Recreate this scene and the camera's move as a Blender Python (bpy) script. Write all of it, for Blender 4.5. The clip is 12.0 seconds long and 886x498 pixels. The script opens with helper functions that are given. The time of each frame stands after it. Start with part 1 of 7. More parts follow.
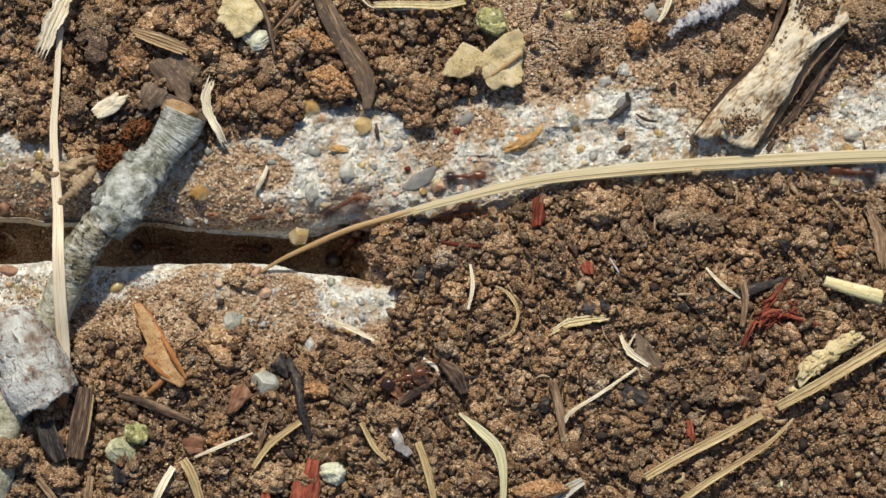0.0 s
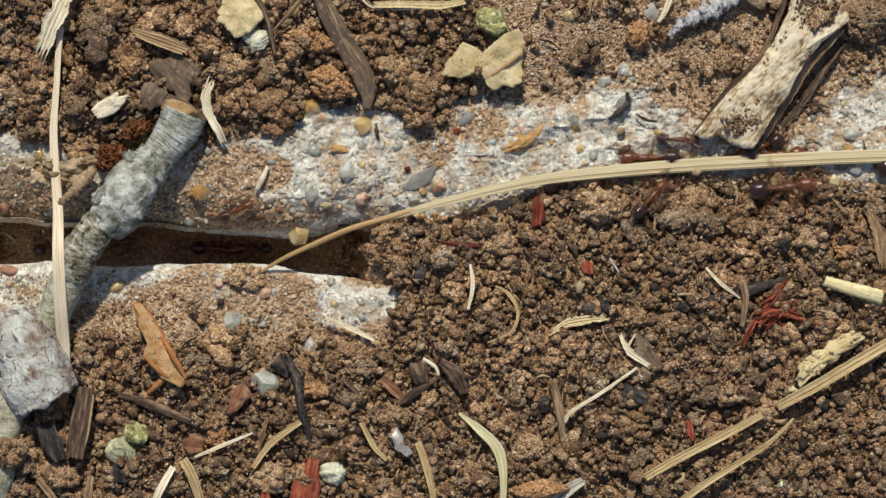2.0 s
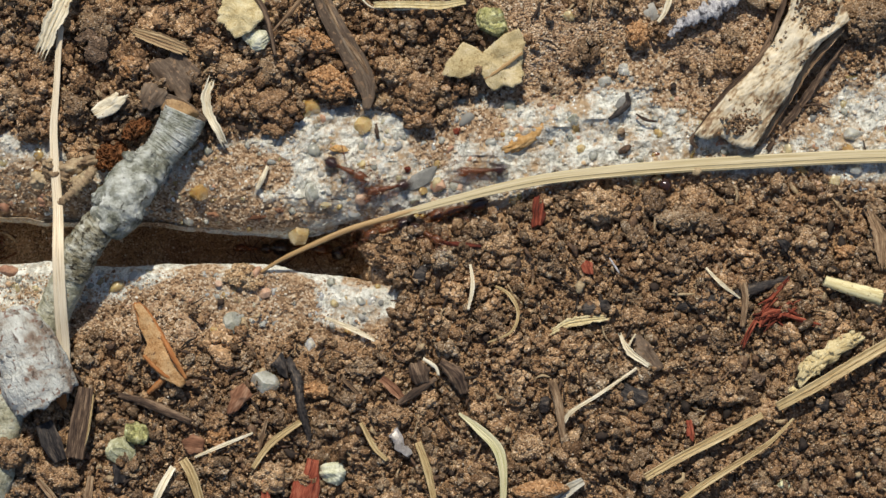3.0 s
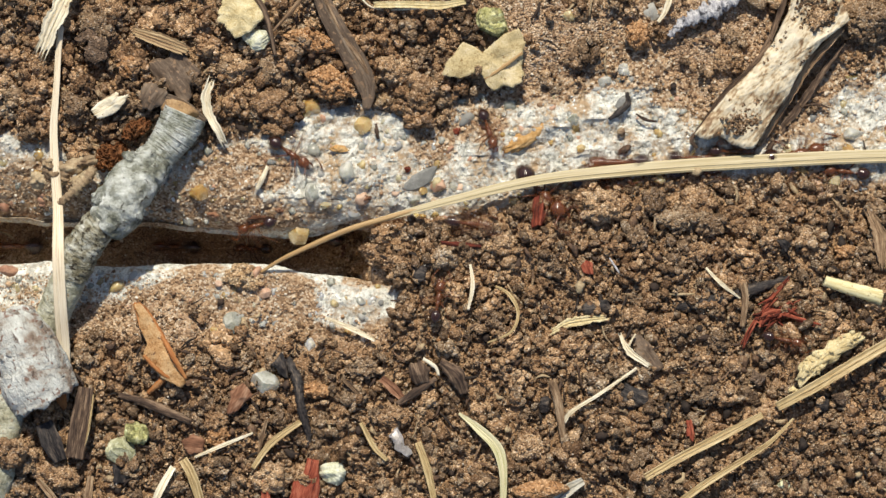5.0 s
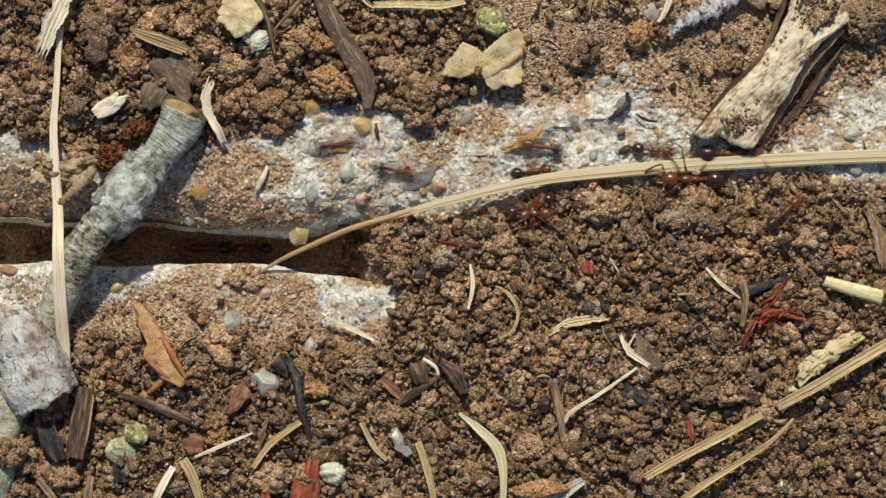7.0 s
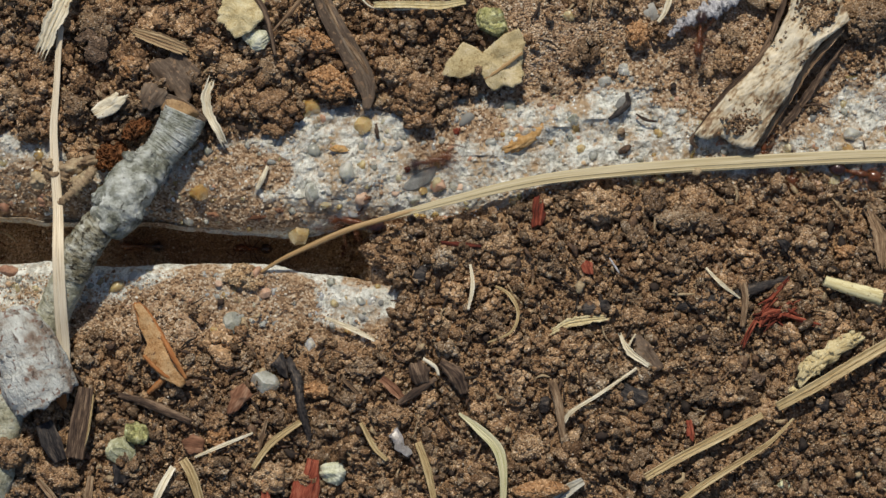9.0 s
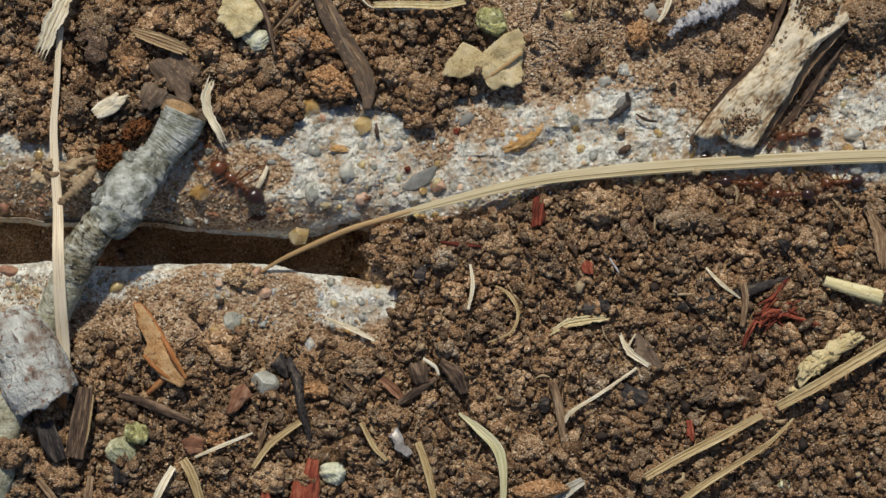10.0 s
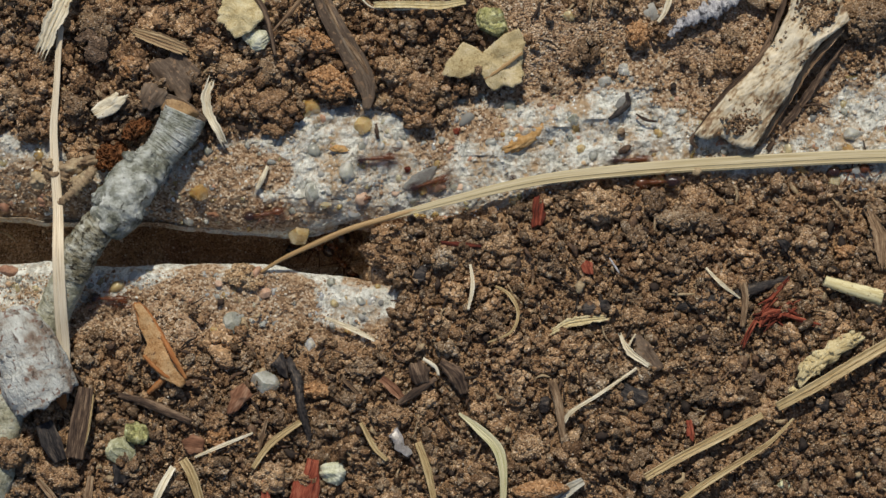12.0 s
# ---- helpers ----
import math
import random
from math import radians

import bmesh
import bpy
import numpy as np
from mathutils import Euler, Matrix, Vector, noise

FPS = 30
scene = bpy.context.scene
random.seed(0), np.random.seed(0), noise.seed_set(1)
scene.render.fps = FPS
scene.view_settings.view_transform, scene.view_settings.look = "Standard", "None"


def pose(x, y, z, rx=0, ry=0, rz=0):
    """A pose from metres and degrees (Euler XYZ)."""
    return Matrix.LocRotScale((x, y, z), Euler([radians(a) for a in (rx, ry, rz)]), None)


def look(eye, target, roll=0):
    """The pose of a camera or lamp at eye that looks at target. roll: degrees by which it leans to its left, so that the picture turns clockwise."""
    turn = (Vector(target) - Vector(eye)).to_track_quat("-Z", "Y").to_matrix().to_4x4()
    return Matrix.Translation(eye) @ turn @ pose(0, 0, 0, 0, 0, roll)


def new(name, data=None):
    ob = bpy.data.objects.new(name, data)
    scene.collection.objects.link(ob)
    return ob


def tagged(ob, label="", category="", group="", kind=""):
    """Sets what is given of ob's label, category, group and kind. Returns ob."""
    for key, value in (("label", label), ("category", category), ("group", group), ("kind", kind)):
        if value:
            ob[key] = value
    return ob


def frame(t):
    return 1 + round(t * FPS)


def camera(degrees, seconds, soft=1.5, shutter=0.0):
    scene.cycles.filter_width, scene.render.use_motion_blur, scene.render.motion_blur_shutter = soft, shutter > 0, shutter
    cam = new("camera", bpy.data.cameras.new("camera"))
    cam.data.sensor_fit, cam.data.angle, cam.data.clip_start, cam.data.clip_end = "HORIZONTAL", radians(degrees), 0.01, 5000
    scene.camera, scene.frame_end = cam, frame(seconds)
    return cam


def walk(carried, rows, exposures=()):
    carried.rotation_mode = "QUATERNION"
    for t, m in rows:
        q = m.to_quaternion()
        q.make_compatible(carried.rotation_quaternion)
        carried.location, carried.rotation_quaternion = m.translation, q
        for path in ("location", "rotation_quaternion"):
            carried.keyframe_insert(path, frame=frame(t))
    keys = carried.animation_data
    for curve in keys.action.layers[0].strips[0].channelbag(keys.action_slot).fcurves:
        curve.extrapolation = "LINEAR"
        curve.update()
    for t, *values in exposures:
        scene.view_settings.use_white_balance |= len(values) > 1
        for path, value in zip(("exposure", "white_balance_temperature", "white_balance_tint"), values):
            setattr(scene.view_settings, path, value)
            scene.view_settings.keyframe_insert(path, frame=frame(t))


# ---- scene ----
# The plan is a survey grid: one unit U is 0.045 mm, x runs east, y runs south, z is up, all from the plot's north-west corner.
U = 4.5e-5
CX, CY = 784, 441


def at(x, y, z=0.0):
    """A place of the grid in metres."""
    return Vector(((x - CX) * U, (CY - y) * U, z * U))


# ---- camera: a macro lens, fixed straight above the plot ----
cam = camera(16, 12.0, soft=1.5, shutter=0.8)
HEIGHT = 0.251
walk(cam, [(0.0, pose(0, 0, HEIGHT)), (12.0, pose(0, 0, HEIGHT))], exposures=[
    (0.0, 0.0, 6680, 10), (0.5, -0.05, 6680, 10), (1.0, -0.08, 6680, 10), (2.5, -0.14, 6680, 10), (3.0, -0.08, 6700, 10), (4.8, 0.19, 6740, 10),
    (5.0, 0.21, 6740, 10), (5.5, 0.21, 6740, 10), (6.5, 0.05, 6740, 10), (7.0, -0.11, 6740, 10), (7.2, -0.14, 6740, 10), (8.8, -0.36, 6600, 10),
    (9.5, -0.4, 6600, 10), (10.5, -0.4, 6600, 10), (12.0, -0.43, 6600, 10)])

# ---- light: high sun from the north, clear sky ----
world = bpy.data.worlds.new("world")
scene.world = world
world.use_nodes = True
sky = world.node_tree.nodes.new("ShaderNodeTexSky")
sky.sky_type, sky.sun_disc = "NISHITA", False
sky.sun_elevation, sky.sun_rotation = radians(51), radians(-6)
background = world.node_tree.nodes["Background"]
background.inputs["Strength"].default_value = 0.088
world.node_tree.links.new(sky.outputs[0], background.inputs["Color"])
sun = new("sun", bpy.data.lights.new("sun", "SUN"))
sun.data.energy, sun.data.angle, sun.data.color = 3.82, radians(1.2), (1.0, 0.928, 0.79)
sun.matrix_world = look((-0.07, 0.726, 0.9), (0, 0, 0))


# ---- materials ----
def node_tree(name):
    m = bpy.data.materials.new(name)
    m.use_nodes = True
    return m, m.node_tree.nodes, m.node_tree.links


def ramp_node(nodes, stops):
    r = nodes.new("ShaderNodeValToRGB")
    el = r.color_ramp.elements
    while len(el) < len(stops):
        el.new(0.5)
    for e, (p, c) in zip(el, stops):
        e.position, e.color = p, (*c, 1)
    return r


def mottled(name, stops, scale=0.05, fine=0.4, rough=0.85, bump=0.6, depth=2.0, island=0.0, tint=None, stretch=(1, 1, 1),
            clear=0.0, spec=0.3, own=0.0, coat=0.0, grit=0.0, glint=0.0, fibre=None, sand=None, specks=None, granule=0.0, milky=0.0, crisp=1.0):
    """Colour by a broad noise through stops, broken by a fine one; relief from both. Scales are in grid units.
    island and own vary it from piece to piece, granule from knob to knob, tint is a second colour some pieces take, clear and milky let light in."""
    m, nodes, links = node_tree(name)
    stops = [(0.5 + (p - 0.5) * crisp, c) for p, c in stops]
    bsdf = nodes["Principled BSDF"]
    tc = nodes.new("ShaderNodeTexCoord")
    mp = nodes.new("ShaderNodeMapping")
    mp.inputs["Scale"].default_value = [s / U for s in stretch]
    links.new(tc.outputs["Object"], mp.inputs["Vector"])
    vec = mp.outputs["Vector"]
    if fibre:
        run = nodes.new("ShaderNodeAttribute")
        run.attribute_name = "fibre"
        mp.inputs["Scale"].default_value = (*fibre, 1)
        links.new(run.outputs["Vector"], mp.inputs["Vector"])
    if own > 0 or island > 0:
        info = nodes.new("ShaderNodeObjectInfo" if own > 0 else "ShaderNodeNewGeometry")
        rnd = info.outputs["Random" if own > 0 else "Random Per Island"]
        shift = nodes.new("ShaderNodeVectorMath")
        shift.operation = "MULTIPLY_ADD"
        links.new(rnd, shift.inputs[0])
        shift.inputs[1].default_value = (900, 700, 500)
        links.new(vec, shift.inputs[2])
        vec = shift.outputs[0]
    broad = nodes.new("ShaderNodeTexNoise")
    broad.inputs["Scale"].default_value, broad.inputs["Detail"].default_value = scale, 4
    small = nodes.new("ShaderNodeTexNoise")
    small.inputs["Scale"].default_value, small.inputs["Detail"].default_value = fine, 3
    links.new(vec, broad.inputs["Vector"])
    links.new(vec, small.inputs["Vector"])
    mixf = nodes.new("ShaderNodeMix")
    mixf.inputs["Factor"].default_value = 0.42
    links.new(broad.outputs["Fac"], mixf.inputs["A"])
    links.new(small.outputs["Fac"], mixf.inputs["B"])
    fac = mixf.outputs["Result"]
    if own > 0 or island > 0:
        add = nodes.new("ShaderNodeMath")
        add.operation = "MULTIPLY_ADD"
        sub = nodes.new("ShaderNodeMath")
        sub.operation = "SUBTRACT"
        links.new(rnd, sub.inputs[0])
        sub.inputs[1].default_value = 0.5
        links.new(sub.outputs[0], add.inputs[0])
        add.inputs[1].default_value = max(own, island)
        links.new(fac, add.inputs[2])
        fac = add.outputs[0]
    if granule > 0:
        knob = nodes.new("ShaderNodeNewGeometry")
        vary = nodes.new("ShaderNodeMath")
        vary.operation = "MULTIPLY_ADD"
        links.new(knob.outputs["Random Per Island"], vary.inputs[0])
        vary.inputs[1].default_value = granule
        links.new(fac, vary.inputs[2])
        level = nodes.new("ShaderNodeMath")
        level.operation = "SUBTRACT"
        links.new(vary.outputs[0], level.inputs[0])
        level.inputs[1].default_value = granule / 2
        fac = level.outputs[0]
    ramp = ramp_node(nodes, stops)
    links.new(fac, ramp.inputs["Fac"])
    colour = ramp.outputs["Color"]
    if tint and (own > 0 or island > 0):
        frac = nodes.new("ShaderNodeMath")
        frac.operation = "MULTIPLY"
        links.new(rnd, frac.inputs[0])
        frac.inputs[1].default_value = 37.0
        fr = nodes.new("ShaderNodeMath")
        fr.operation = "FRACT"
        links.new(frac.outputs[0], fr.inputs[0])
        pick = ramp_node(nodes, [(tint[1], (0, 0, 0)), (min(1, tint[1] + 0.12), (1, 1, 1))])
        links.new(fr.outputs[0], pick.inputs["Fac"])
        mixc = nodes.new("ShaderNodeMix")
        mixc.data_type = "RGBA"
        links.new(pick.outputs["Color"], mixc.inputs["Factor"])
        links.new(colour, mixc.inputs[6])
        mul = nodes.new("ShaderNodeMix")
        mul.data_type, mul.blend_type = "RGBA", "MULTIPLY"
        mul.inputs["Factor"].default_value = 1.0
        links.new(colour, mul.inputs[6])
        mul.inputs[7].default_value = (*tint[0], 1)
        links.new(mul.outputs[2], mixc.inputs[7])
        colour = mixc.outputs[2]
    if specks:
        dots = nodes.new("ShaderNodeTexNoise")
        dots.inputs["Scale"].default_value, dots.inputs["Detail"].default_value = specks[0], 3
        place = nodes.new("ShaderNodeMapping")
        place.inputs["Scale"].default_value = (1 / U,) * 3
        links.new(tc.outputs["Object"], place.inputs["Vector"])
        links.new(place.outputs["Vector"], dots.inputs["Vector"])
        cut = ramp_node(nodes, [(specks[1], (0, 0, 0)), (specks[1] + 0.07, (1, 1, 1))])
        links.new(dots.outputs["Fac"], cut.inputs["Fac"])
        dotted = nodes.new("ShaderNodeMix")
        dotted.data_type = "RGBA"
        links.new(cut.outputs["Color"], dotted.inputs["Factor"])
        links.new(colour, dotted.inputs[6])
        dotted.inputs[7].default_value = (*specks[2], 1)
        colour = dotted.outputs[2]
    if sand:
        # fine sand takes over where the sheet's mask says so
        mask = nodes.new("ShaderNodeAttribute")
        mask.attribute_name = "sandy"
        tan = ramp_node(nodes, sand)
        links.new(fac, tan.inputs["Fac"])
        over = nodes.new("ShaderNodeMix")
        over.data_type = "RGBA"
        links.new(mask.outputs["Fac"], over.inputs["Factor"])
        links.new(colour, over.inputs[6])
        links.new(tan.outputs["Color"], over.inputs[7])
        colour = over.outputs[2]
    height = mixf.outputs["Result"]
    if grit > 0:
        cells = nodes.new("ShaderNodeTexVoronoi")
        cells.inputs["Scale"].default_value = grit
        links.new(vec, cells.inputs["Vector"])
        mound = nodes.new("ShaderNodeMath")
        mound.operation = "MULTIPLY_ADD"
        links.new(cells.outputs["Distance"], mound.inputs[0])
        mound.inputs[1].default_value = -0.9
        links.new(height, mound.inputs[2])
        height = mound.outputs[0]
        # each grain has its own shade; a few are quartz, their glint painted into the colour
        shade = ramp_node(nodes, [(0.0, (0.52, 0.5, 0.49)), (0.3, (0.92, 0.92, 0.93)), (0.6, (1.2, 1.19, 1.16)), (0.84, (1.4, 1.37, 1.3)), (0.92, (1.2 + glint, 1.3 + glint * 1.3, 1.4 + glint * 1.8))])
        sep = nodes.new("ShaderNodeSeparateColor")
        links.new(cells.outputs["Color"], sep.inputs[0])
        links.new(sep.outputs[0], shade.inputs["Fac"])
        grains = nodes.new("ShaderNodeMix")
        grains.data_type, grains.blend_type = "RGBA", "MULTIPLY"
        grains.inputs["Factor"].default_value = 1.0
        links.new(colour, grains.inputs[6])
        links.new(shade.outputs["Color"], grains.inputs[7])
        colour = grains.outputs[2]
    links.new(colour, bsdf.inputs["Base Color"])
    bsdf.inputs["Roughness"].default_value = rough
    bsdf.inputs["Specular IOR Level"].default_value = spec
    bsdf.inputs["Transmission Weight"].default_value = clear
    bsdf.inputs["Coat Weight"].default_value = coat
    if milky > 0:
        bsdf.inputs["Subsurface Weight"].default_value, bsdf.inputs["Subsurface Scale"].default_value = milky, 18 * U
        bsdf.inputs["Subsurface Radius"].default_value = (1.0, 0.95, 0.8)
    bsdf.inputs["Coat Roughness"].default_value = 0.12
    if bump > 0:
        b = nodes.new("ShaderNodeBump")
        b.inputs["Strength"].default_value, b.inputs["Distance"].default_value = bump, depth * U
        links.new(height, b.inputs["Height"])
        links.new(b.outputs["Normal"], bsdf.inputs["Normal"])
    return m


SOIL = [(0.18, (0.095, 0.056, 0.034)), (0.34, (0.215, 0.13, 0.075)), (0.48, (0.35, 0.22, 0.127)), (0.62, (0.46, 0.302, 0.177)), (0.82, (0.6, 0.43, 0.272))]
TAN = [(0.3, (0.25, 0.165, 0.105)), (0.45, (0.42, 0.29, 0.19)), (0.6, (0.56, 0.42, 0.29)), (0.75, (0.67, 0.55, 0.41))]
M_SOIL = mottled("soil", SOIL, 0.02, 0.2, 1.0, 1.0, 4.5, grit=0.36, glint=0.4, sand=TAN, spec=0.03)
M_CRUMB = mottled("soil_crumb", SOIL, 0.05, 0.3, 1.0, 1.0, 4.4, island=0.42, tint=((0.66, 0.72, 0.8), 0.5), grit=0.4, glint=0.55, spec=0.03)
M_CLOD = mottled("soil_clod", SOIL, 0.045, 0.26, 1.0, 1.0, 4.4, own=0.26, granule=0.16, tint=((0.72, 0.77, 0.84), 0.6), grit=0.4, glint=0.55, spec=0.03)
M_CLODPIECE = mottled("soil_clod_piece", SOIL, 0.045, 0.26, 1.0, 1.0, 4.4, own=0.3, granule=0.2, tint=((0.68, 0.74, 0.82), 0.54), grit=0.4, glint=0.55, spec=0.03, stretch=(18, 18, 18))
M_OCHRE = mottled("ochre_clod", [(0.25, (0.2, 0.1, 0.045)), (0.45, (0.36, 0.2, 0.1)), (0.6, (0.46, 0.28, 0.15)), (0.8, (0.6, 0.43, 0.27))], 0.04, 0.2, 1.0, 1.0, 3.2, grit=0.3, glint=0.5, spec=0.03)
M_RUSTSTAIN = mottled("orange_crust", [(0.3, (0.33, 0.17, 0.055)), (0.45, (0.5, 0.29, 0.11)), (0.58, (0.63, 0.42, 0.2)), (0.75, (0.72, 0.58, 0.37))], 0.05, 0.25, 0.9, 1.0, 2.5, spec=0.15)
M_CAKE = mottled("sandy_cake", [(0.2, (0.22, 0.135, 0.075)), (0.42, (0.39, 0.25, 0.14)), (0.6, (0.54, 0.385, 0.23)), (0.82, (0.72, 0.61, 0.44))], 0.09, 0.3, 0.9, 1.0, 3.5, granule=0.14, grit=0.4, glint=0.5, spec=0.1)
M_SAND = mottled("sand_grain", [(0.1, (0.19, 0.12, 0.075)), (0.35, (0.4, 0.26, 0.155)), (0.55, (0.54, 0.385, 0.245)), (0.72, (0.62, 0.49, 0.345)), (0.9, (0.74, 0.68, 0.57))],
                 0.08, 0.4, 0.8, 0.5, 1.0, island=0.7, spec=0.15)
M_GREYSTONE = mottled("grey_stone", [(0.3, (0.19, 0.192, 0.18)), (0.5, (0.31, 0.31, 0.29)), (0.7, (0.45, 0.445, 0.41))], 0.04, 0.3, 0.6, 0.5, 2, own=0.3)
M_ROSE = mottled("rose_stone", [(0.3, (0.32, 0.16, 0.1)), (0.5, (0.5, 0.3, 0.2)), (0.7, (0.62, 0.45, 0.33))], 0.04, 0.3, 0.5, 0.5, 2, own=0.3)
M_STRAW = mottled("straw", [(0.3, (0.19, 0.11, 0.045)), (0.44, (0.41, 0.295, 0.14)), (0.56, (0.55, 0.43, 0.23)), (0.7, (0.68, 0.57, 0.355))], 0.3, 1.2, 0.55, 0.6, 1.2,
                  fibre=(0.04, 1.0), spec=0.35, crisp=0.8)
M_PALEBLADE = mottled("pale_blade", [(0.28, (0.33, 0.235, 0.105)), (0.4, (0.47, 0.385, 0.21)), (0.55, (0.57, 0.49, 0.31)), (0.75, (0.66, 0.59, 0.42))], 0.22, 0.9, 0.5, 0.45, 1.0,
                      fibre=(0.025, 1.0), spec=0.4)
M_CREAM = mottled("cream_fibre", [(0.26, (0.34, 0.24, 0.13)), (0.38, (0.62, 0.53, 0.36)), (0.5, (0.78, 0.71, 0.54)), (0.7, (0.86, 0.82, 0.7))], 0.16, 0.6, 0.75, 0.8, 2, fibre=(0.12, 1.0), specks=(0.12, 0.66, (0.3, 0.2, 0.11)), crisp=0.8)
M_PITH = mottled("pale_pith", [(0.26, (0.36, 0.25, 0.11)), (0.4, (0.54, 0.43, 0.22)), (0.55, (0.68, 0.58, 0.34)), (0.72, (0.8, 0.74, 0.52))], 0.07, 0.35, 0.85, 1.0, 4, specks=(0.12, 0.64, (0.5, 0.37, 0.19)))
M_BROWN = mottled("dead_leaf_brown", [(0.3, (0.045, 0.03, 0.02)), (0.5, (0.11, 0.072, 0.048)), (0.7, (0.22, 0.15, 0.1))], 0.05, 0.3, 0.6, 1.0, 3.5, own=0.1, grit=0.3, glint=0.3, specks=(0.07, 0.57, (0.24, 0.16, 0.105)))
M_DARK = mottled("charred_wood", [(0.3, (0.012, 0.011, 0.011)), (0.5, (0.035, 0.03, 0.03)), (0.66, (0.1, 0.08, 0.065)), (0.8, (0.2, 0.15, 0.11))], 0.15, 0.5, 0.6, 1.0, 4, fibre=(0.25, 1.0), crisp=0.6)
M_RED = mottled("red_bark", [(0.3, (0.05, 0.012, 0.008)), (0.43, (0.14, 0.029, 0.016)), (0.56, (0.26, 0.056, 0.03)), (0.74, (0.4, 0.13, 0.075))], 0.2, 0.7, 0.85, 1.0, 3, own=0.15, fibre=(0.12, 1.0), crisp=0.65)
M_RUST = mottled("rust_frass", [(0.3, (0.07, 0.026, 0.011)), (0.5, (0.17, 0.068, 0.028)), (0.7, (0.3, 0.15, 0.07))], 0.06, 0.4, 0.95, 1.0, 4, grit=0.2, spec=0.15)
M_PELLET = mottled("pale_green_pellet", [(0.26, (0.17, 0.17, 0.06)), (0.42, (0.4, 0.39, 0.18)), (0.56, (0.58, 0.58, 0.37)), (0.72, (0.7, 0.71, 0.55))], 0.07, 0.3, 0.85, 1.0, 4, own=0.3, grit=0.12)
M_LICHEN = mottled("lichen_flake", [(0.28, (0.25, 0.17, 0.08)), (0.42, (0.45, 0.36, 0.19)), (0.55, (0.56, 0.465, 0.27)), (0.72, (0.67, 0.58, 0.4))], 0.03, 0.34, 0.9, 0.9, 2.0, spec=0.15, specks=(0.14, 0.63, (0.24, 0.16, 0.07)), crisp=0.75)
M_WOOD = mottled("bare_wood", [(0.28, (0.1, 0.06, 0.033)), (0.385, (0.26, 0.165, 0.095)), (0.445, (0.46, 0.34, 0.21)), (0.49, (0.66, 0.56, 0.39)), (0.61, (0.8, 0.72, 0.56))],
                 0.035, 0.18, 0.85, 1.0, 7, fibre=(0.5, 1.1), spec=0.2)
M_BARKDARK = mottled("dark_bark", [(0.3, (0.03, 0.02, 0.016)), (0.5, (0.1, 0.065, 0.045)), (0.7, (0.26, 0.18, 0.12))], 0.14, 0.5, 0.85, 1.0, 4, fibre=(0.12, 1.0), crisp=0.55)
M_QUARTZ = mottled("quartz", [(0.3, (0.37, 0.38, 0.32)), (0.5, (0.54, 0.55, 0.49)), (0.7, (0.71, 0.71, 0.66))], 0.07, 0.3, 0.26, 0.8, 3, own=0.4, clear=0.3, milky=1.0, spec=0.5)
M_AMBER = mottled("amber_quartz", [(0.3, (0.5, 0.31, 0.11)), (0.5, (0.64, 0.48, 0.23)), (0.7, (0.74, 0.64, 0.41))], 0.06, 0.3, 0.26, 0.8, 2.5, own=0.35, clear=0.25, milky=1.0, spec=0.5)
M_ANTRED = mottled("ant_cuticle_red", [(0.3, (0.11, 0.032, 0.01)), (0.6, (0.24, 0.08, 0.026))], 0.1, 0.5, 0.25, 0.15, 0.4, spec=0.5, clear=0.4, coat=0.35)
M_ANTDARK = mottled("ant_cuticle_dark", [(0.3, (0.014, 0.007, 0.006)), (0.6, (0.04, 0.016, 0.011))], 0.1, 0.5, 0.18, 0.1, 0.3, spec=0.5, coat=0.4)


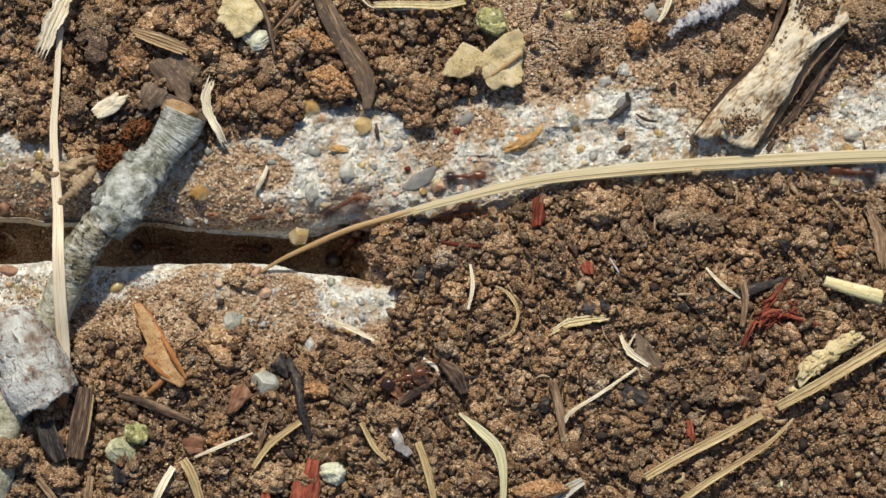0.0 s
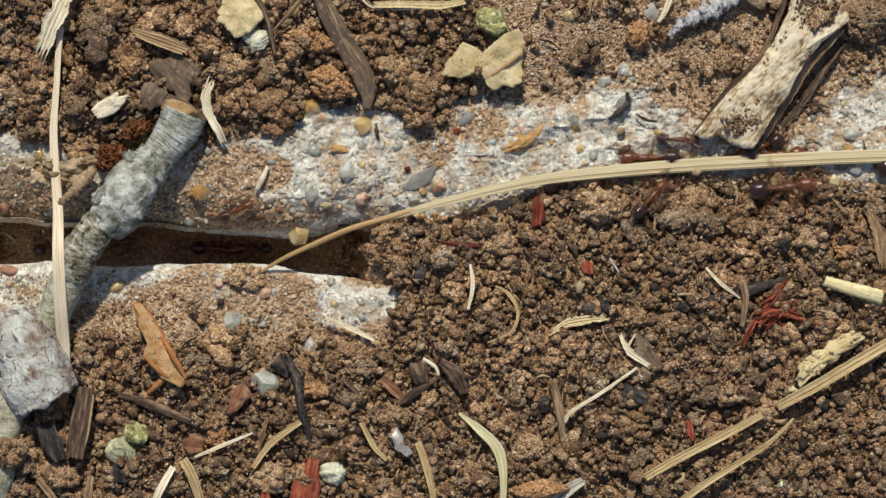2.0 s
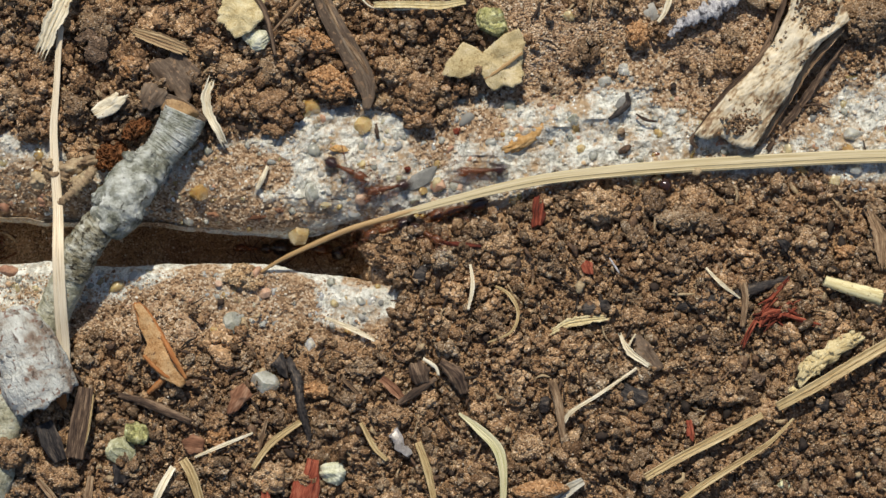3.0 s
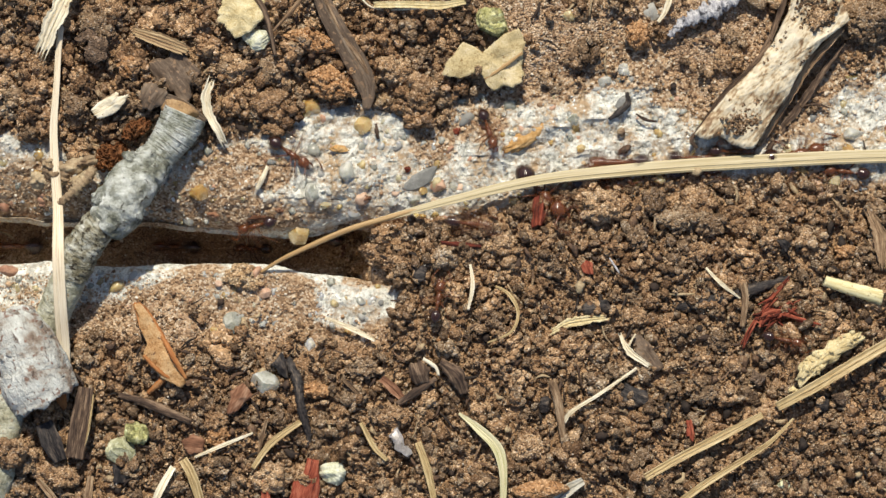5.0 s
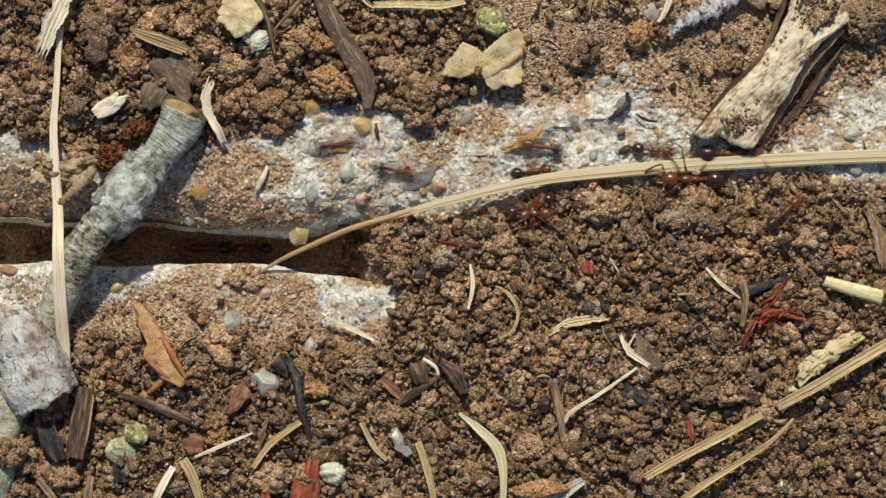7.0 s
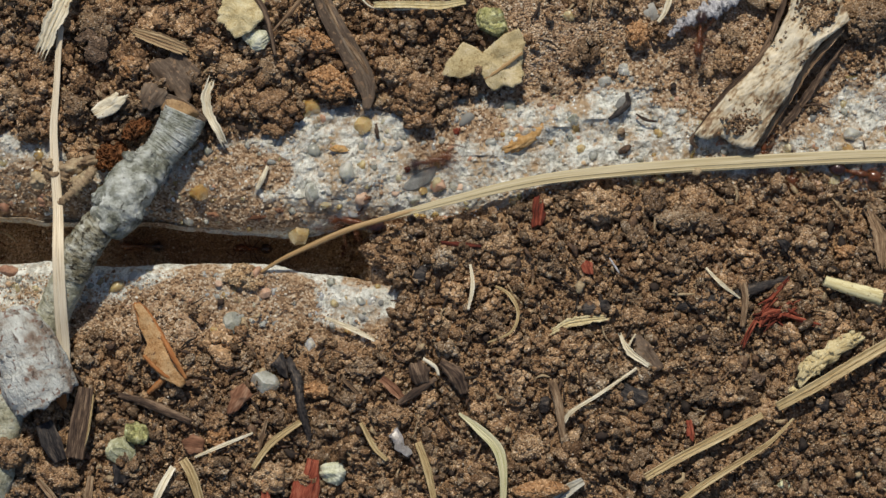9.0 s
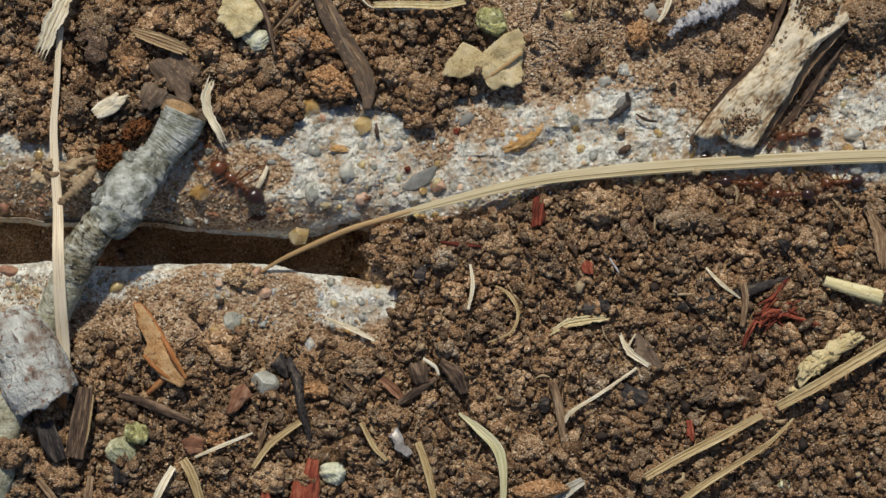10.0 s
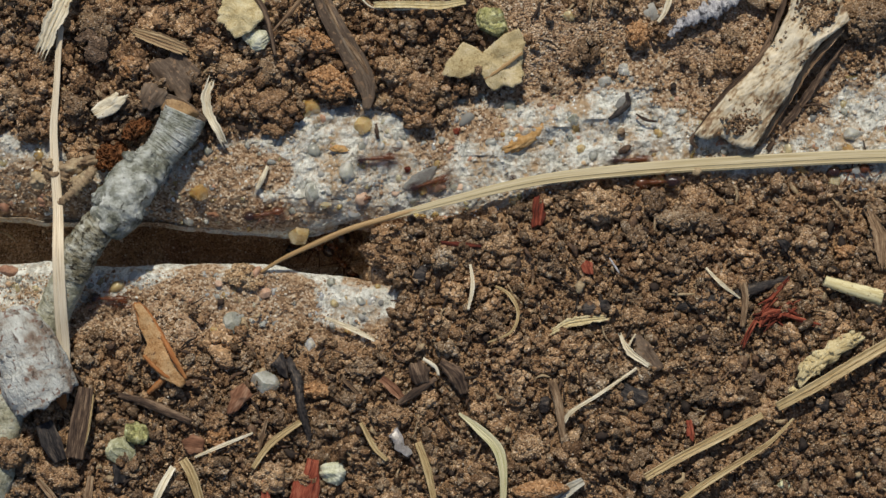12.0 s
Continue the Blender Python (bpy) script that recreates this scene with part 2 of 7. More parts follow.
def bark(name, patches, crack_run, crack_at, crack_colour, patch=0.03, spots=None, grain=0.68):
    """Bark: patches of lichen in space, dark cracks that follow the stem's own run."""
    m, nodes, links = node_tree(name)
    bsdf = nodes["Principled BSDF"]
    tc = nodes.new("ShaderNodeTexCoord")
    place = nodes.new("ShaderNodeMapping")
    place.inputs["Scale"].default_value = (1 / U,) * 3
    links.new(tc.outputs["Object"], place.inputs["Vector"])
    run = nodes.new("ShaderNodeAttribute")
    run.attribute_name = "fibre"
    along = nodes.new("ShaderNodeMapping")
    along.inputs["Scale"].default_value = (*crack_run, 1)
    links.new(run.outputs["Vector"], along.inputs["Vector"])

    def tex(vector, scale, detail, rough):
        n = nodes.new("ShaderNodeTexNoise")
        n.inputs["Scale"].default_value, n.inputs["Detail"].default_value, n.inputs["Roughness"].default_value = scale, detail, rough
        links.new(vector.outputs["Vector"], n.inputs["Vector"])
        return n.outputs["Fac"]

    colours = ramp_node(nodes, patches)
    links.new(tex(place, patch, 7, grain), colours.inputs["Fac"])
    cracks = tex(along, 1.0, 5, 0.62)
    cut = ramp_node(nodes, [(crack_at - 0.07, (1, 1, 1)), (crack_at, (0, 0, 0))])
    links.new(cracks, cut.inputs["Fac"])
    mix = nodes.new("ShaderNodeMix")
    mix.data_type = "RGBA"
    links.new(cut.outputs["Color"], mix.inputs["Factor"])
    links.new(colours.outputs["Color"], mix.inputs[6])
    mix.inputs[7].default_value = (*crack_colour, 1)
    colour = mix.outputs[2]
    fine = tex(place, 0.25, 4, 0.6)
    if spots:
        dot = ramp_node(nodes, [(0.6, (0, 0, 0)), (0.68, (1, 1, 1))])
        links.new(tex(place, 0.09, 3, 0.5), dot.inputs["Fac"])
        spot = nodes.new("ShaderNodeMix")
        spot.data_type = "RGBA"
        links.new(dot.outputs["Color"], spot.inputs["Factor"])
        links.new(colour, spot.inputs[6])
        spot.inputs[7].default_value = (*spots, 1)
        colour = spot.outputs[2]
    links.new(colour, bsdf.inputs["Base Color"])
    bsdf.inputs["Roughness"].default_value, bsdf.inputs["Specular IOR Level"].default_value = 0.9, 0.2
    total = nodes.new("ShaderNodeMath")
    total.operation = "MULTIPLY_ADD"
    links.new(fine, total.inputs[0])
    total.inputs[1].default_value = 0.5
    links.new(cracks, total.inputs[2])
    b = nodes.new("ShaderNodeBump")
    b.inputs["Strength"].default_value, b.inputs["Distance"].default_value = 1.0, 8 * U
    links.new(total.outputs[0], b.inputs["Height"])
    links.new(b.outputs["Normal"], bsdf.inputs["Normal"])
    return m


M_BARK = bark("lichened_bark", [(0.33, (0.22, 0.225, 0.17)), (0.41, (0.35, 0.365, 0.3)), (0.48, (0.49, 0.51, 0.45)), (0.55, (0.62, 0.65, 0.61)), (0.68, (0.8, 0.83, 0.8))],
              (0.3, 0.025), 0.44, (0.13, 0.12, 0.09), 0.035)
M_BARKLOW = bark("brown_bark", [(0.32, (0.1, 0.085, 0.05)), (0.42, (0.2, 0.18, 0.115)), (0.5, (0.32, 0.3, 0.22)), (0.58, (0.5, 0.5, 0.42)), (0.7, (0.72, 0.73, 0.68))],
                 (0.16, 0.09), 0.46, (0.06, 0.05, 0.035), 0.045)
M_BARKKNOB = bark("knobby_bark", [(0.34, (0.12, 0.125, 0.1)), (0.42, (0.22, 0.23, 0.185)), (0.49, (0.34, 0.355, 0.31)), (0.56, (0.5, 0.525, 0.485)), (0.68, (0.72, 0.75, 0.73))],
                  (0.07, 0.075), 0.42, (0.06, 0.054, 0.04), 0.032, None, 0.6)
M_BARKPALE = bark("pale_bark", [(0.34, (0.2, 0.19, 0.13)), (0.44, (0.34, 0.335, 0.24)), (0.52, (0.46, 0.46, 0.36)), (0.64, (0.6, 0.61, 0.52))],
                  (0.05, 0.05), 0.38, (0.2, 0.18, 0.12), 0.045, (0.36, 0.3, 0.2))
M_STUB = bark("weathered_bark", [(0.33, (0.16, 0.11, 0.085)), (0.41, (0.3, 0.25, 0.205)), (0.47, (0.47, 0.465, 0.43)), (0.55, (0.61, 0.63, 0.6)), (0.7, (0.8, 0.825, 0.8))],
              (0.03, 0.09), 0.4, (0.12, 0.085, 0.07), 0.017, (0.27, 0.17, 0.13), 0.62)


def concrete(name, pale=1.0, stained=0.475):
    """Old whitish render: pale paste, grey pits, brown earth stains."""
    m, nodes, links = node_tree(name)
    bsdf = nodes["Principled BSDF"]
    tc = nodes.new("ShaderNodeTexCoord")
    mp = nodes.new("ShaderNodeMapping")
    mp.inputs["Scale"].default_value = (1 / U,) * 3
    links.new(tc.outputs["Object"], mp.inputs["Vector"])

    def noise_tex(scale, detail, rough=0.5):
        n = nodes.new("ShaderNodeTexNoise")
        n.inputs["Scale"].default_value, n.inputs["Detail"].default_value, n.inputs["Roughness"].default_value = scale, detail, rough
        links.new(mp.outputs["Vector"], n.inputs["Vector"])
        return n.outputs["Fac"]

    def blend(fac, a, b):
        x = nodes.new("ShaderNodeMix")
        x.data_type = "RGBA"
        links.new(fac, x.inputs["Factor"])
        for i, v in ((6, a), (7, b)):
            if isinstance(v, tuple):
                x.inputs[i].default_value = (*v, 1)
            else:
                links.new(v, x.inputs[i])
        return x.outputs[2]

    def band(fac, lo, hi):
        r = ramp_node(nodes, [(lo, (0, 0, 0)), (hi, (1, 1, 1))])
        links.new(fac, r.inputs["Fac"])
        return r.outputs["Color"]

    paste = ramp_node(nodes, [(p, tuple(min(0.93, v * pale) for v in c)) for p, c in (
        (0.3, (0.22, 0.21, 0.17)), (0.38, (0.38, 0.375, 0.32)), (0.45, (0.57, 0.57, 0.51)), (0.555, (0.81, 0.82, 0.755)))])
    links.new(noise_tex(0.09, 7, 0.74), paste.inputs["Fac"])
    colour = blend(band(noise_tex(0.024, 9, 0.74), 0.55, 0.65), paste.outputs["Color"], (0.4, 0.395, 0.35))
    colour = blend(band(noise_tex(0.3, 3, 0.5), 0.64, 0.7), colour, (0.17, 0.16, 0.145))
    cells = nodes.new("ShaderNodeTexVoronoi")
    cells.inputs["Scale"].default_value = 0.13
    links.new(mp.outputs["Vector"], cells.inputs["Vector"])
    sep = nodes.new("ShaderNodeSeparateColor")
    links.new(cells.outputs["Color"], sep.inputs[0])
    size = nodes.new("ShaderNodeMath")
    size.operation = "SUBTRACT"
    links.new(sep.outputs[0], size.inputs[0])
    links.new(cells.outputs["Distance"], size.inputs[1])
    speck = nodes.new("ShaderNodeMath")
    speck.operation = "MULTIPLY_ADD"
    links.new(noise_tex(0.2, 4, 0.6), speck.inputs[0])
    speck.inputs[1].default_value = 0.9
    links.new(size.outputs[0], speck.inputs[2])
    hole = band(speck.outputs[0], 1.06, 1.16)
    grey = ramp_node(nodes, [(0.3, (0.13, 0.13, 0.125)), (0.6, (0.34, 0.33, 0.3)), (0.8, (0.42, 0.3, 0.17))])
    links.new(sep.outputs[1], grey.inputs["Fac"])
    colour = blend(hole, colour, grey.outputs["Color"])
    stain = band(noise_tex(0.022, 10, 0.85), stained, stained + 0.1)
    colour = blend(stain, colour, (0.46, 0.33, 0.2))
    colour = blend(band(noise_tex(0.05, 5, 0.65), 0.62, 0.67), colour, (0.52, 0.36, 0.2))
    # mask of earth, with some shade at the west painted in earth colours
    dirt = nodes.new("ShaderNodeAttribute")
    dirt.attribute_name = "dirt"
    soiled = nodes.new("ShaderNodeMath")
    soiled.operation = "ADD"
    links.new(dirt.outputs["Fac"], soiled.inputs[0])
    links.new(noise_tex(0.09, 8, 0.8), soiled.inputs[1])
    bits = nodes.new("ShaderNodeTexVoronoi")
    bits.inputs["Scale"].default_value = 0.24
    links.new(mp.outputs["Vector"], bits.inputs["Vector"])
    part_of = nodes.new("ShaderNodeSeparateColor")
    links.new(bits.outputs["Color"], part_of.inputs[0])
    earthy = ramp_node(nodes, [(0.05, (0.17, 0.1, 0.055)), (0.35, (0.35, 0.225, 0.128)), (0.7, (0.48, 0.335, 0.205)), (0.95, (0.64, 0.54, 0.41))])
    links.new(part_of.outputs[0], earthy.inputs["Fac"])
    soil_at = band(soiled.outputs[0], 0.86, 1.0)
    colour = blend(soil_at, colour, earthy.outputs["Color"])
    links.new(colour, bsdf.inputs["Base Color"])
    bsdf.inputs["Roughness"].default_value = 0.85
    b = nodes.new("ShaderNodeBump")
    b.inputs["Strength"].default_value, b.inputs["Distance"].default_value = 1.0, 3.0 * U
    lift = nodes.new("ShaderNodeMath")
    lift.operation = "SUBTRACT"
    links.new(noise_tex(0.2, 5, 0.75), lift.inputs[0])
    links.new(hole, lift.inputs[1])
    links.new(lift.outputs[0], b.inputs["Height"])
    links.new(b.outputs["Normal"], bsdf.inputs["Normal"])
    return m


M_SLAB = concrete("old_concrete", 1.05)
M_CHALK = concrete("chalky_concrete", 1.12, 0.515)


# ---- relief of the plot ----
def lattice(ix, iy, seed):
    h = (ix.astype(np.int64) * 374761393 + iy.astype(np.int64) * 668265263 + seed * 974634767) & 0xFFFFFFFF
    h = ((h ^ (h >> 13)) * 1274126177) & 0xFFFFFFFF
    return ((h ^ (h >> 16)) & 0xFFFF) / 65535.0


def vnoise(x, y, size, seed=0, octaves=3):
    """Smooth noise from -1 to 1 with features of that size."""
    x, y = np.asarray(x, float) / size, np.asarray(y, float) / size
    total, amp, norm = 0.0, 1.0, 0.0
    for o in range(octaves):
        ix, iy = np.floor(x), np.floor(y)
        fx, fy = x - ix, y - iy
        fx, fy = fx * fx * (3 - 2 * fx), fy * fy * (3 - 2 * fy)
        a, b = lattice(ix, iy, seed + o), lattice(ix + 1, iy, seed + o)
        c, d = lattice(ix, iy + 1, seed + o), lattice(ix + 1, iy + 1, seed + o)
        total = total + amp * ((a + (b - a) * fx) * (1 - fy) + (c + (d - c) * fx) * fy)
        norm, amp, x, y = norm + amp, amp * 0.5, x * 2.03 + 11.3, y * 2.03 + 7.7
    return total / norm * 2 - 1


def line(points):
    xs, ys = [p[0] for p in points], [p[1] for p in points]
    return lambda x: np.interp(x, xs, ys)


EDGE_N = line([(-400, 392), (0, 388), (60, 396), (250, 398), (400, 410), (500, 420), (560, 414), (600, 402), (700, 405), (2000, 420)])
EDGE_S = line([(-400, 470), (0, 476), (80, 470), (200, 479), (400, 472), (480, 476), (560, 490), (640, 500), (700, 508), (2000, 520)])
SOIL_TOP = line([(0, 222), (100, 248), (170, 292), (260, 300), (340, 250), (450, 232), (520, 200), (560, 172), (640, 188), (700, 192),
                 (745, 238), (795, 232), (810, 180), (900, 168), (1000, 164), (1060, 150), (1100, 130), (1180, 152), (1225, 195), (1260, 235),
                 (1330, 250), (1420, 225), (1460, 165), (1500, 140), (1568, 118)])
SOIL_LOW = line([(590, 560), (625, 430), (660, 415), (740, 408), (780, 392), (850, 374), (900, 366), (960, 354), (1020, 338), (1080, 328), (1150, 314), (1240, 308),
                 (1330, 322), (1400, 308), (1440, 312), (1500, 334), (1568, 332)])
SOIL_SOUTH = line([(0, 560), (120, 556), (200, 546), (270, 526), (310, 530), (350, 552), (450, 580), (560, 582), (620, 586), (694, 576), (712, 500), (718, 440), (724, 440), (732, 2000), (3000, 2000)])
DEEP = -200.0


def slab_north(x, y):
    e = EDGE_N(x) - y
    west = np.clip((720 - x) / 120, 0, 1)
    steep = 1 + 0.6 * np.clip((430 - x) / 180, 0, 1)
    fall = west * 52 * steep * np.clip(1 - e / (95 * steep), 0, 1) ** 2 + (1 - west) * 38 * np.clip(1 - e / 140, 0, 1) ** 2
    z = 6 - fall - 14 * np.clip(1 - e / 18, 0, 1) ** 2
    z = z + 8 * vnoise(x, y, 70, 5) + 5 * (0.5 - 2 * np.abs(vnoise(x, y, 34, 9, 4))) + 3.5 * vnoise(x, y, 13, 13, 3) * np.clip(e / 20, 0, 1)
    # a worn ridge that falls away to the south, and a steep pale bank farther east
    for x0, y0, x1, y1, high in ((872, 276, 968, 226, 11), (968, 226, 1050, 212, 6), (1082, 214, 1124, 158, 7), (560, 352, 640, 330, 6)):
        along = np.clip(((x - x0) * (x1 - x0) + (y - y0) * (y1 - y0)) / ((x1 - x0) ** 2 + (y1 - y0) ** 2), 0, 1)
        off = np.hypot(x - x0 - along * (x1 - x0), y - y0 - along * (y1 - y0))
        z = z + high * np.exp(-(off / np.where(y < y0 + along * (y1 - y0), 36, 15)) ** 2)
    pits = np.clip(vnoise(x, y, 8, 21, 2) - 0.3, 0, 1) + 0.8 * np.clip(vnoise(x, y, 19, 25, 2) - 0.42, 0, 1)
    return z - 13 * pits * np.clip(e / 20, 0, 1)


def slab_south(x, y):
    e = y - EDGE_S(x)
    z = -4 - 12 * np.clip(1 - e / 14, 0, 1) ** 2 - 0.05 * np.clip(e, 0, 200)
    return z + 6 * vnoise(x, y, 60, 31) + 4 * vnoise(x, y, 14, 33, 3) * np.clip(e / 15, 0, 1)


# earth patches; those at (60, 330) and (400, 300) also paint in shade
DUST_AND_SHADE = ((350, 350, 110, 42), (470, 305, 52, 36), (765, 250, 45, 55), (850, 225, 60, 35), (720, 398, 130, 16), (60, 330, 80, 55), (250, 370, 90, 40),
        (430, 388, 120, 20), (370, 552, 190, 60), (310, 545, 130, 50), (345, 512, 85, 32), (350, 494, 60, 16), (385, 484, 95, 20), (490, 530, 115, 52), (430, 600, 190, 60), (1010, 132, 220, 34), (1190, 172, 50, 22), (400, 300, 80, 60), (1440, 200, 40, 30), (990, 345, 60, 20))


def dust_and_shade(x, y):
    """Earth stains on the slabs, a few with shade painted in: soft patches, 0 to 1."""
    d = np.zeros(np.broadcast(x, y).shape)
    for cx, cy, rx, ry in DUST_AND_SHADE:
        d = np.maximum(d, np.clip(1.35 - ((x - cx) / rx) ** 2 - ((y - cy) / ry) ** 2, 0, 1))
    bare = np.clip(1.5 - ((x - 638) / 76) ** 2 - ((y - 522) / 50) ** 2, 0, 1)
    return d * np.clip(0.75 + 0.6 * vnoise(x, y, 30, 95, 3), 0, 1) * (1 - bare)


def cover(x, y):
    """How far a place lies inside the earth that covers the slabs, in grid units."""
    wob = 16 * vnoise(x, y, 45, 51, 3)
    d1 = SOIL_TOP(x) - y
    d2 = np.where(x > 706, y - SOIL_LOW(x), np.where(x > 600, np.minimum(y - SOIL_LOW(x), EDGE_S(x) - 2 - y), -1e3))
    d3 = y - SOIL_SOUTH(x)
    d3 = np.where((x < 700) & (y < EDGE_S(x)), -1e3, d3)
    return np.maximum(np.maximum(d1, d2), d3) + wob


def earth(x, y):
    d = cover(x, y)
    lumps = 16 * vnoise(x, y, 85, 61, 2) + 8 * vnoise(x, y, 24, 63, 3) + 2.5 * vnoise(x, y, 9, 65, 2)
    sandy = np.clip((x - 760) / 80, 0, 1) * np.clip((1360 - x) / 80, 0, 1) * np.clip((220 - y) / 40, 0, 1)
    sandy = np.maximum(sandy, np.clip((x - 1425) / 30, 0, 1) * np.clip((y - 70) / 40, 0, 1) * np.clip((250 - y) / 30, 0, 1))
    z = -22 + 40 * (1 - np.exp(-np.clip(d + 12, 0, None) / 42)) + lumps * (0.3 + 0.7 * np.clip(d / 40, 0, 1)) * (1 - 0.5 * sandy)
    gap = (x < 655) & (y > EDGE_N(x) - 14) & (y < EDGE_S(x) + 14)
    slope = np.clip((x - 622) / 50, 0, 1)
    floor = DEEP + 85 * np.clip((100 - x) / 30, 0, 1) + 14 * vnoise(x, y, 22, 71, 4) + slope ** 1.5 * 175
    z = np.where(gap, np.where(x > 560, floor, floor), z)
    return np.where(d < -16, np.minimum(z, DEEP + 10 * vnoise(x, y, 30, 71, 3) + np.where(gap, slope ** 1.5 * 175, 0)), z)


def top(x, y):
    """Height of the walkable surface."""
    x, y = np.asarray(x, float), np.asarray(y, float)
    n = np.where(y < EDGE_N(x), slab_north(x, y), -999)
    s = np.where(y > EDGE_S(x), slab_south(x, y), -999)
    return np.maximum(np.maximum(n, s), earth(x, y))


# ---- mesh helpers ----
FIBRE = {}


def link_mesh(name, V, F, material, base=None, parent=None, smooth=True, label="", offset=None):
    """V in grid units (x east, y south, z up), F faces. The object's origin is base, a place of the grid."""
    V = np.asarray(V, float)
    if base is None:
        base = ((V[:, 0].min() + V[:, 0].max()) / 2, (V[:, 1].min() + V[:, 1].max()) / 2, V[:, 2].min())
    W = (V - np.asarray(base)) * (U, -U, U)
    me = bpy.data.meshes.new(name)
    if isinstance(F, np.ndarray):
        n, k = F.shape
        F = F[:, ::-1]
        me.vertices.add(len(W))
        me.vertices.foreach_set("co", W.astype(np.float32).ravel())
        me.loops.add(n * k)
        me.loops.foreach_set("vertex_index", F.astype(np.int32).ravel())
        me.polygons.add(n)
        me.polygons.foreach_set("loop_start", np.arange(0, n * k, k, dtype=np.int32))
        me.update(calc_edges=True)
    else:
        me.from_pydata(W.tolist(), [], [tuple(reversed(f)) for f in F])
    me.polygons.foreach_set("use_smooth", [smooth] * len(me.polygons))
    me.materials.append(material)
    run = FIBRE.pop("run", None)
    if run is None or len(run) != len(V):
        run = V
    if len(V) < 30000:
        me.attributes.new("fibre", "FLOAT_VECTOR", "POINT").data.foreach_set("vector", np.ascontiguousarray(run, dtype=np.float32).ravel())
    ob = new(name, me)
    if parent is None:
        ob.location = at(*base)
    else:
        ob.parent = parent
        ob.location = at(*base) - at(*parent["base"])
    ob["base"] = [float(v) for v in base]
    if label:
        ob["label"] = label
    return ob


def holder(name, base, label, category, group=""):
    ob = new(name)
    ob.location, ob.empty_display_size = at(*base), 10 * U
    ob["base"] = [float(v) for v in base]
    return tagged(ob, label, category, group)


def grid_faces(rows, cols):
    i = np.arange(rows * cols).reshape(rows, cols)
    return np.stack([i[:-1, :-1], i[1:, :-1], i[1:, 1:], i[:-1, 1:]], -1).reshape(-1, 4)


def resample(path, n):
    P = np.array([(*p, 0.0)[:3] if len(p) == 2 else p for p in path], float)
    # smooth the polyline by a Catmull-Rom pass
    out = []
    for i in range(len(P) - 1):
        a, b, c, d = P[max(i - 1, 0)], P[i], P[i + 1], P[min(i + 2, len(P) - 1)]
        for t in np.linspace(0, 1, 8, endpoint=False):
            out.append(0.5 * (2 * b + (c - a) * t + (2 * a - 5 * b + 4 * c - d) * t * t + (3 * b - a - 3 * c + d) * t ** 3))
    out.append(P[-1])
    out = np.array(out)
    s = np.r_[0, np.cumsum(np.linalg.norm(np.diff(out, axis=0), axis=1))]
    q = np.linspace(0, s[-1], n)
    return np.stack([np.interp(q, s, out[:, k]) for k in range(3)], -1)


def drape(path, lift=3.0):
    """Give a path of (x, y) or (x, y, rise) its heights above the ground."""
    out = []
    for p in path:
        out.append((p[0], p[1], float(top(p[0], p[1])) + lift + (p[2] if len(p) > 2 else 0)))
    return out


def tube(path, radii, n=24, seg=12, rough=0.0, flat=1.0, rings=0.0, seed=0, jag=0.0):
    """A closed stick along a path; radii spread evenly along it. rough: uneven skin, rings: ring-like ridges, jag: broken ends."""
    C = resample(path, n)
    R = np.interp(np.linspace(0, 1, n), np.linspace(0, 1, len(radii)), radii)
    T = np.gradient(C, axis=0)
    T /= np.linalg.norm(T, axis=1)[:, None] + 1e-9
    side = np.cross(T, (0, 0, 1.0))
    side /= np.linalg.norm(side, axis=1)[:, None] + 1e-9
    up = np.cross(side, T)
    a = np.linspace(0, 2 * math.pi, seg, endpoint=False)
    rr = R[:, None] * np.ones(seg)
    arc = np.r_[0, np.cumsum(np.linalg.norm(np.diff(C, axis=0), axis=1))]
    if rough:
        rr = rr * (1 + rough * vnoise(arc[:, None] / R.mean() * 3 + seed * 9, np.abs(a - math.pi)[None, :] * 3, 1.3, seed, 3))
    if rings:
        rr = rr * (1 + rings * vnoise(arc[:, None] + 0 * a, 3 * np.abs(a - math.pi)[None, :], 7.0, seed + 3, 2))
    V = C[:, None, :] + side[:, None, :] * (np.cos(a) * rr)[..., None] + up[:, None, :] * (np.sin(a) * rr * flat)[..., None]
    if jag:
        for e, sgn in ((0, -1), (-1, 1)):
            V[e] += T[e] * (sgn * jag * (0.4 + vnoise(a * 4, a * 0 + seed, 1.1, seed + 8, 2)))[:, None]
    run = np.stack([arc[:, None] + 0 * a, np.abs(a - math.pi)[None, :] * R.mean() + 0 * arc[:, None], 0 * rr + seed * 13.0], -1).reshape(-1, 3)
    FIBRE["run"] = np.concatenate([run, run[:1], run[-1:]])
    V = np.concatenate([V.reshape(-1, 3), C[:1], C[-1:]])
    i = np.arange(n * seg).reshape(n, seg)
    j = np.roll(i, -1, axis=1)
    F = np.stack([i[:-1], j[:-1], j[1:], i[1:]], -1).reshape(-1, 4).tolist()
    F += [(j[0, k], i[0, k], n * seg) for k in range(seg)] + [(i[-1, k], j[-1, k], n * seg + 1) for k in range(seg)]
    return V, F


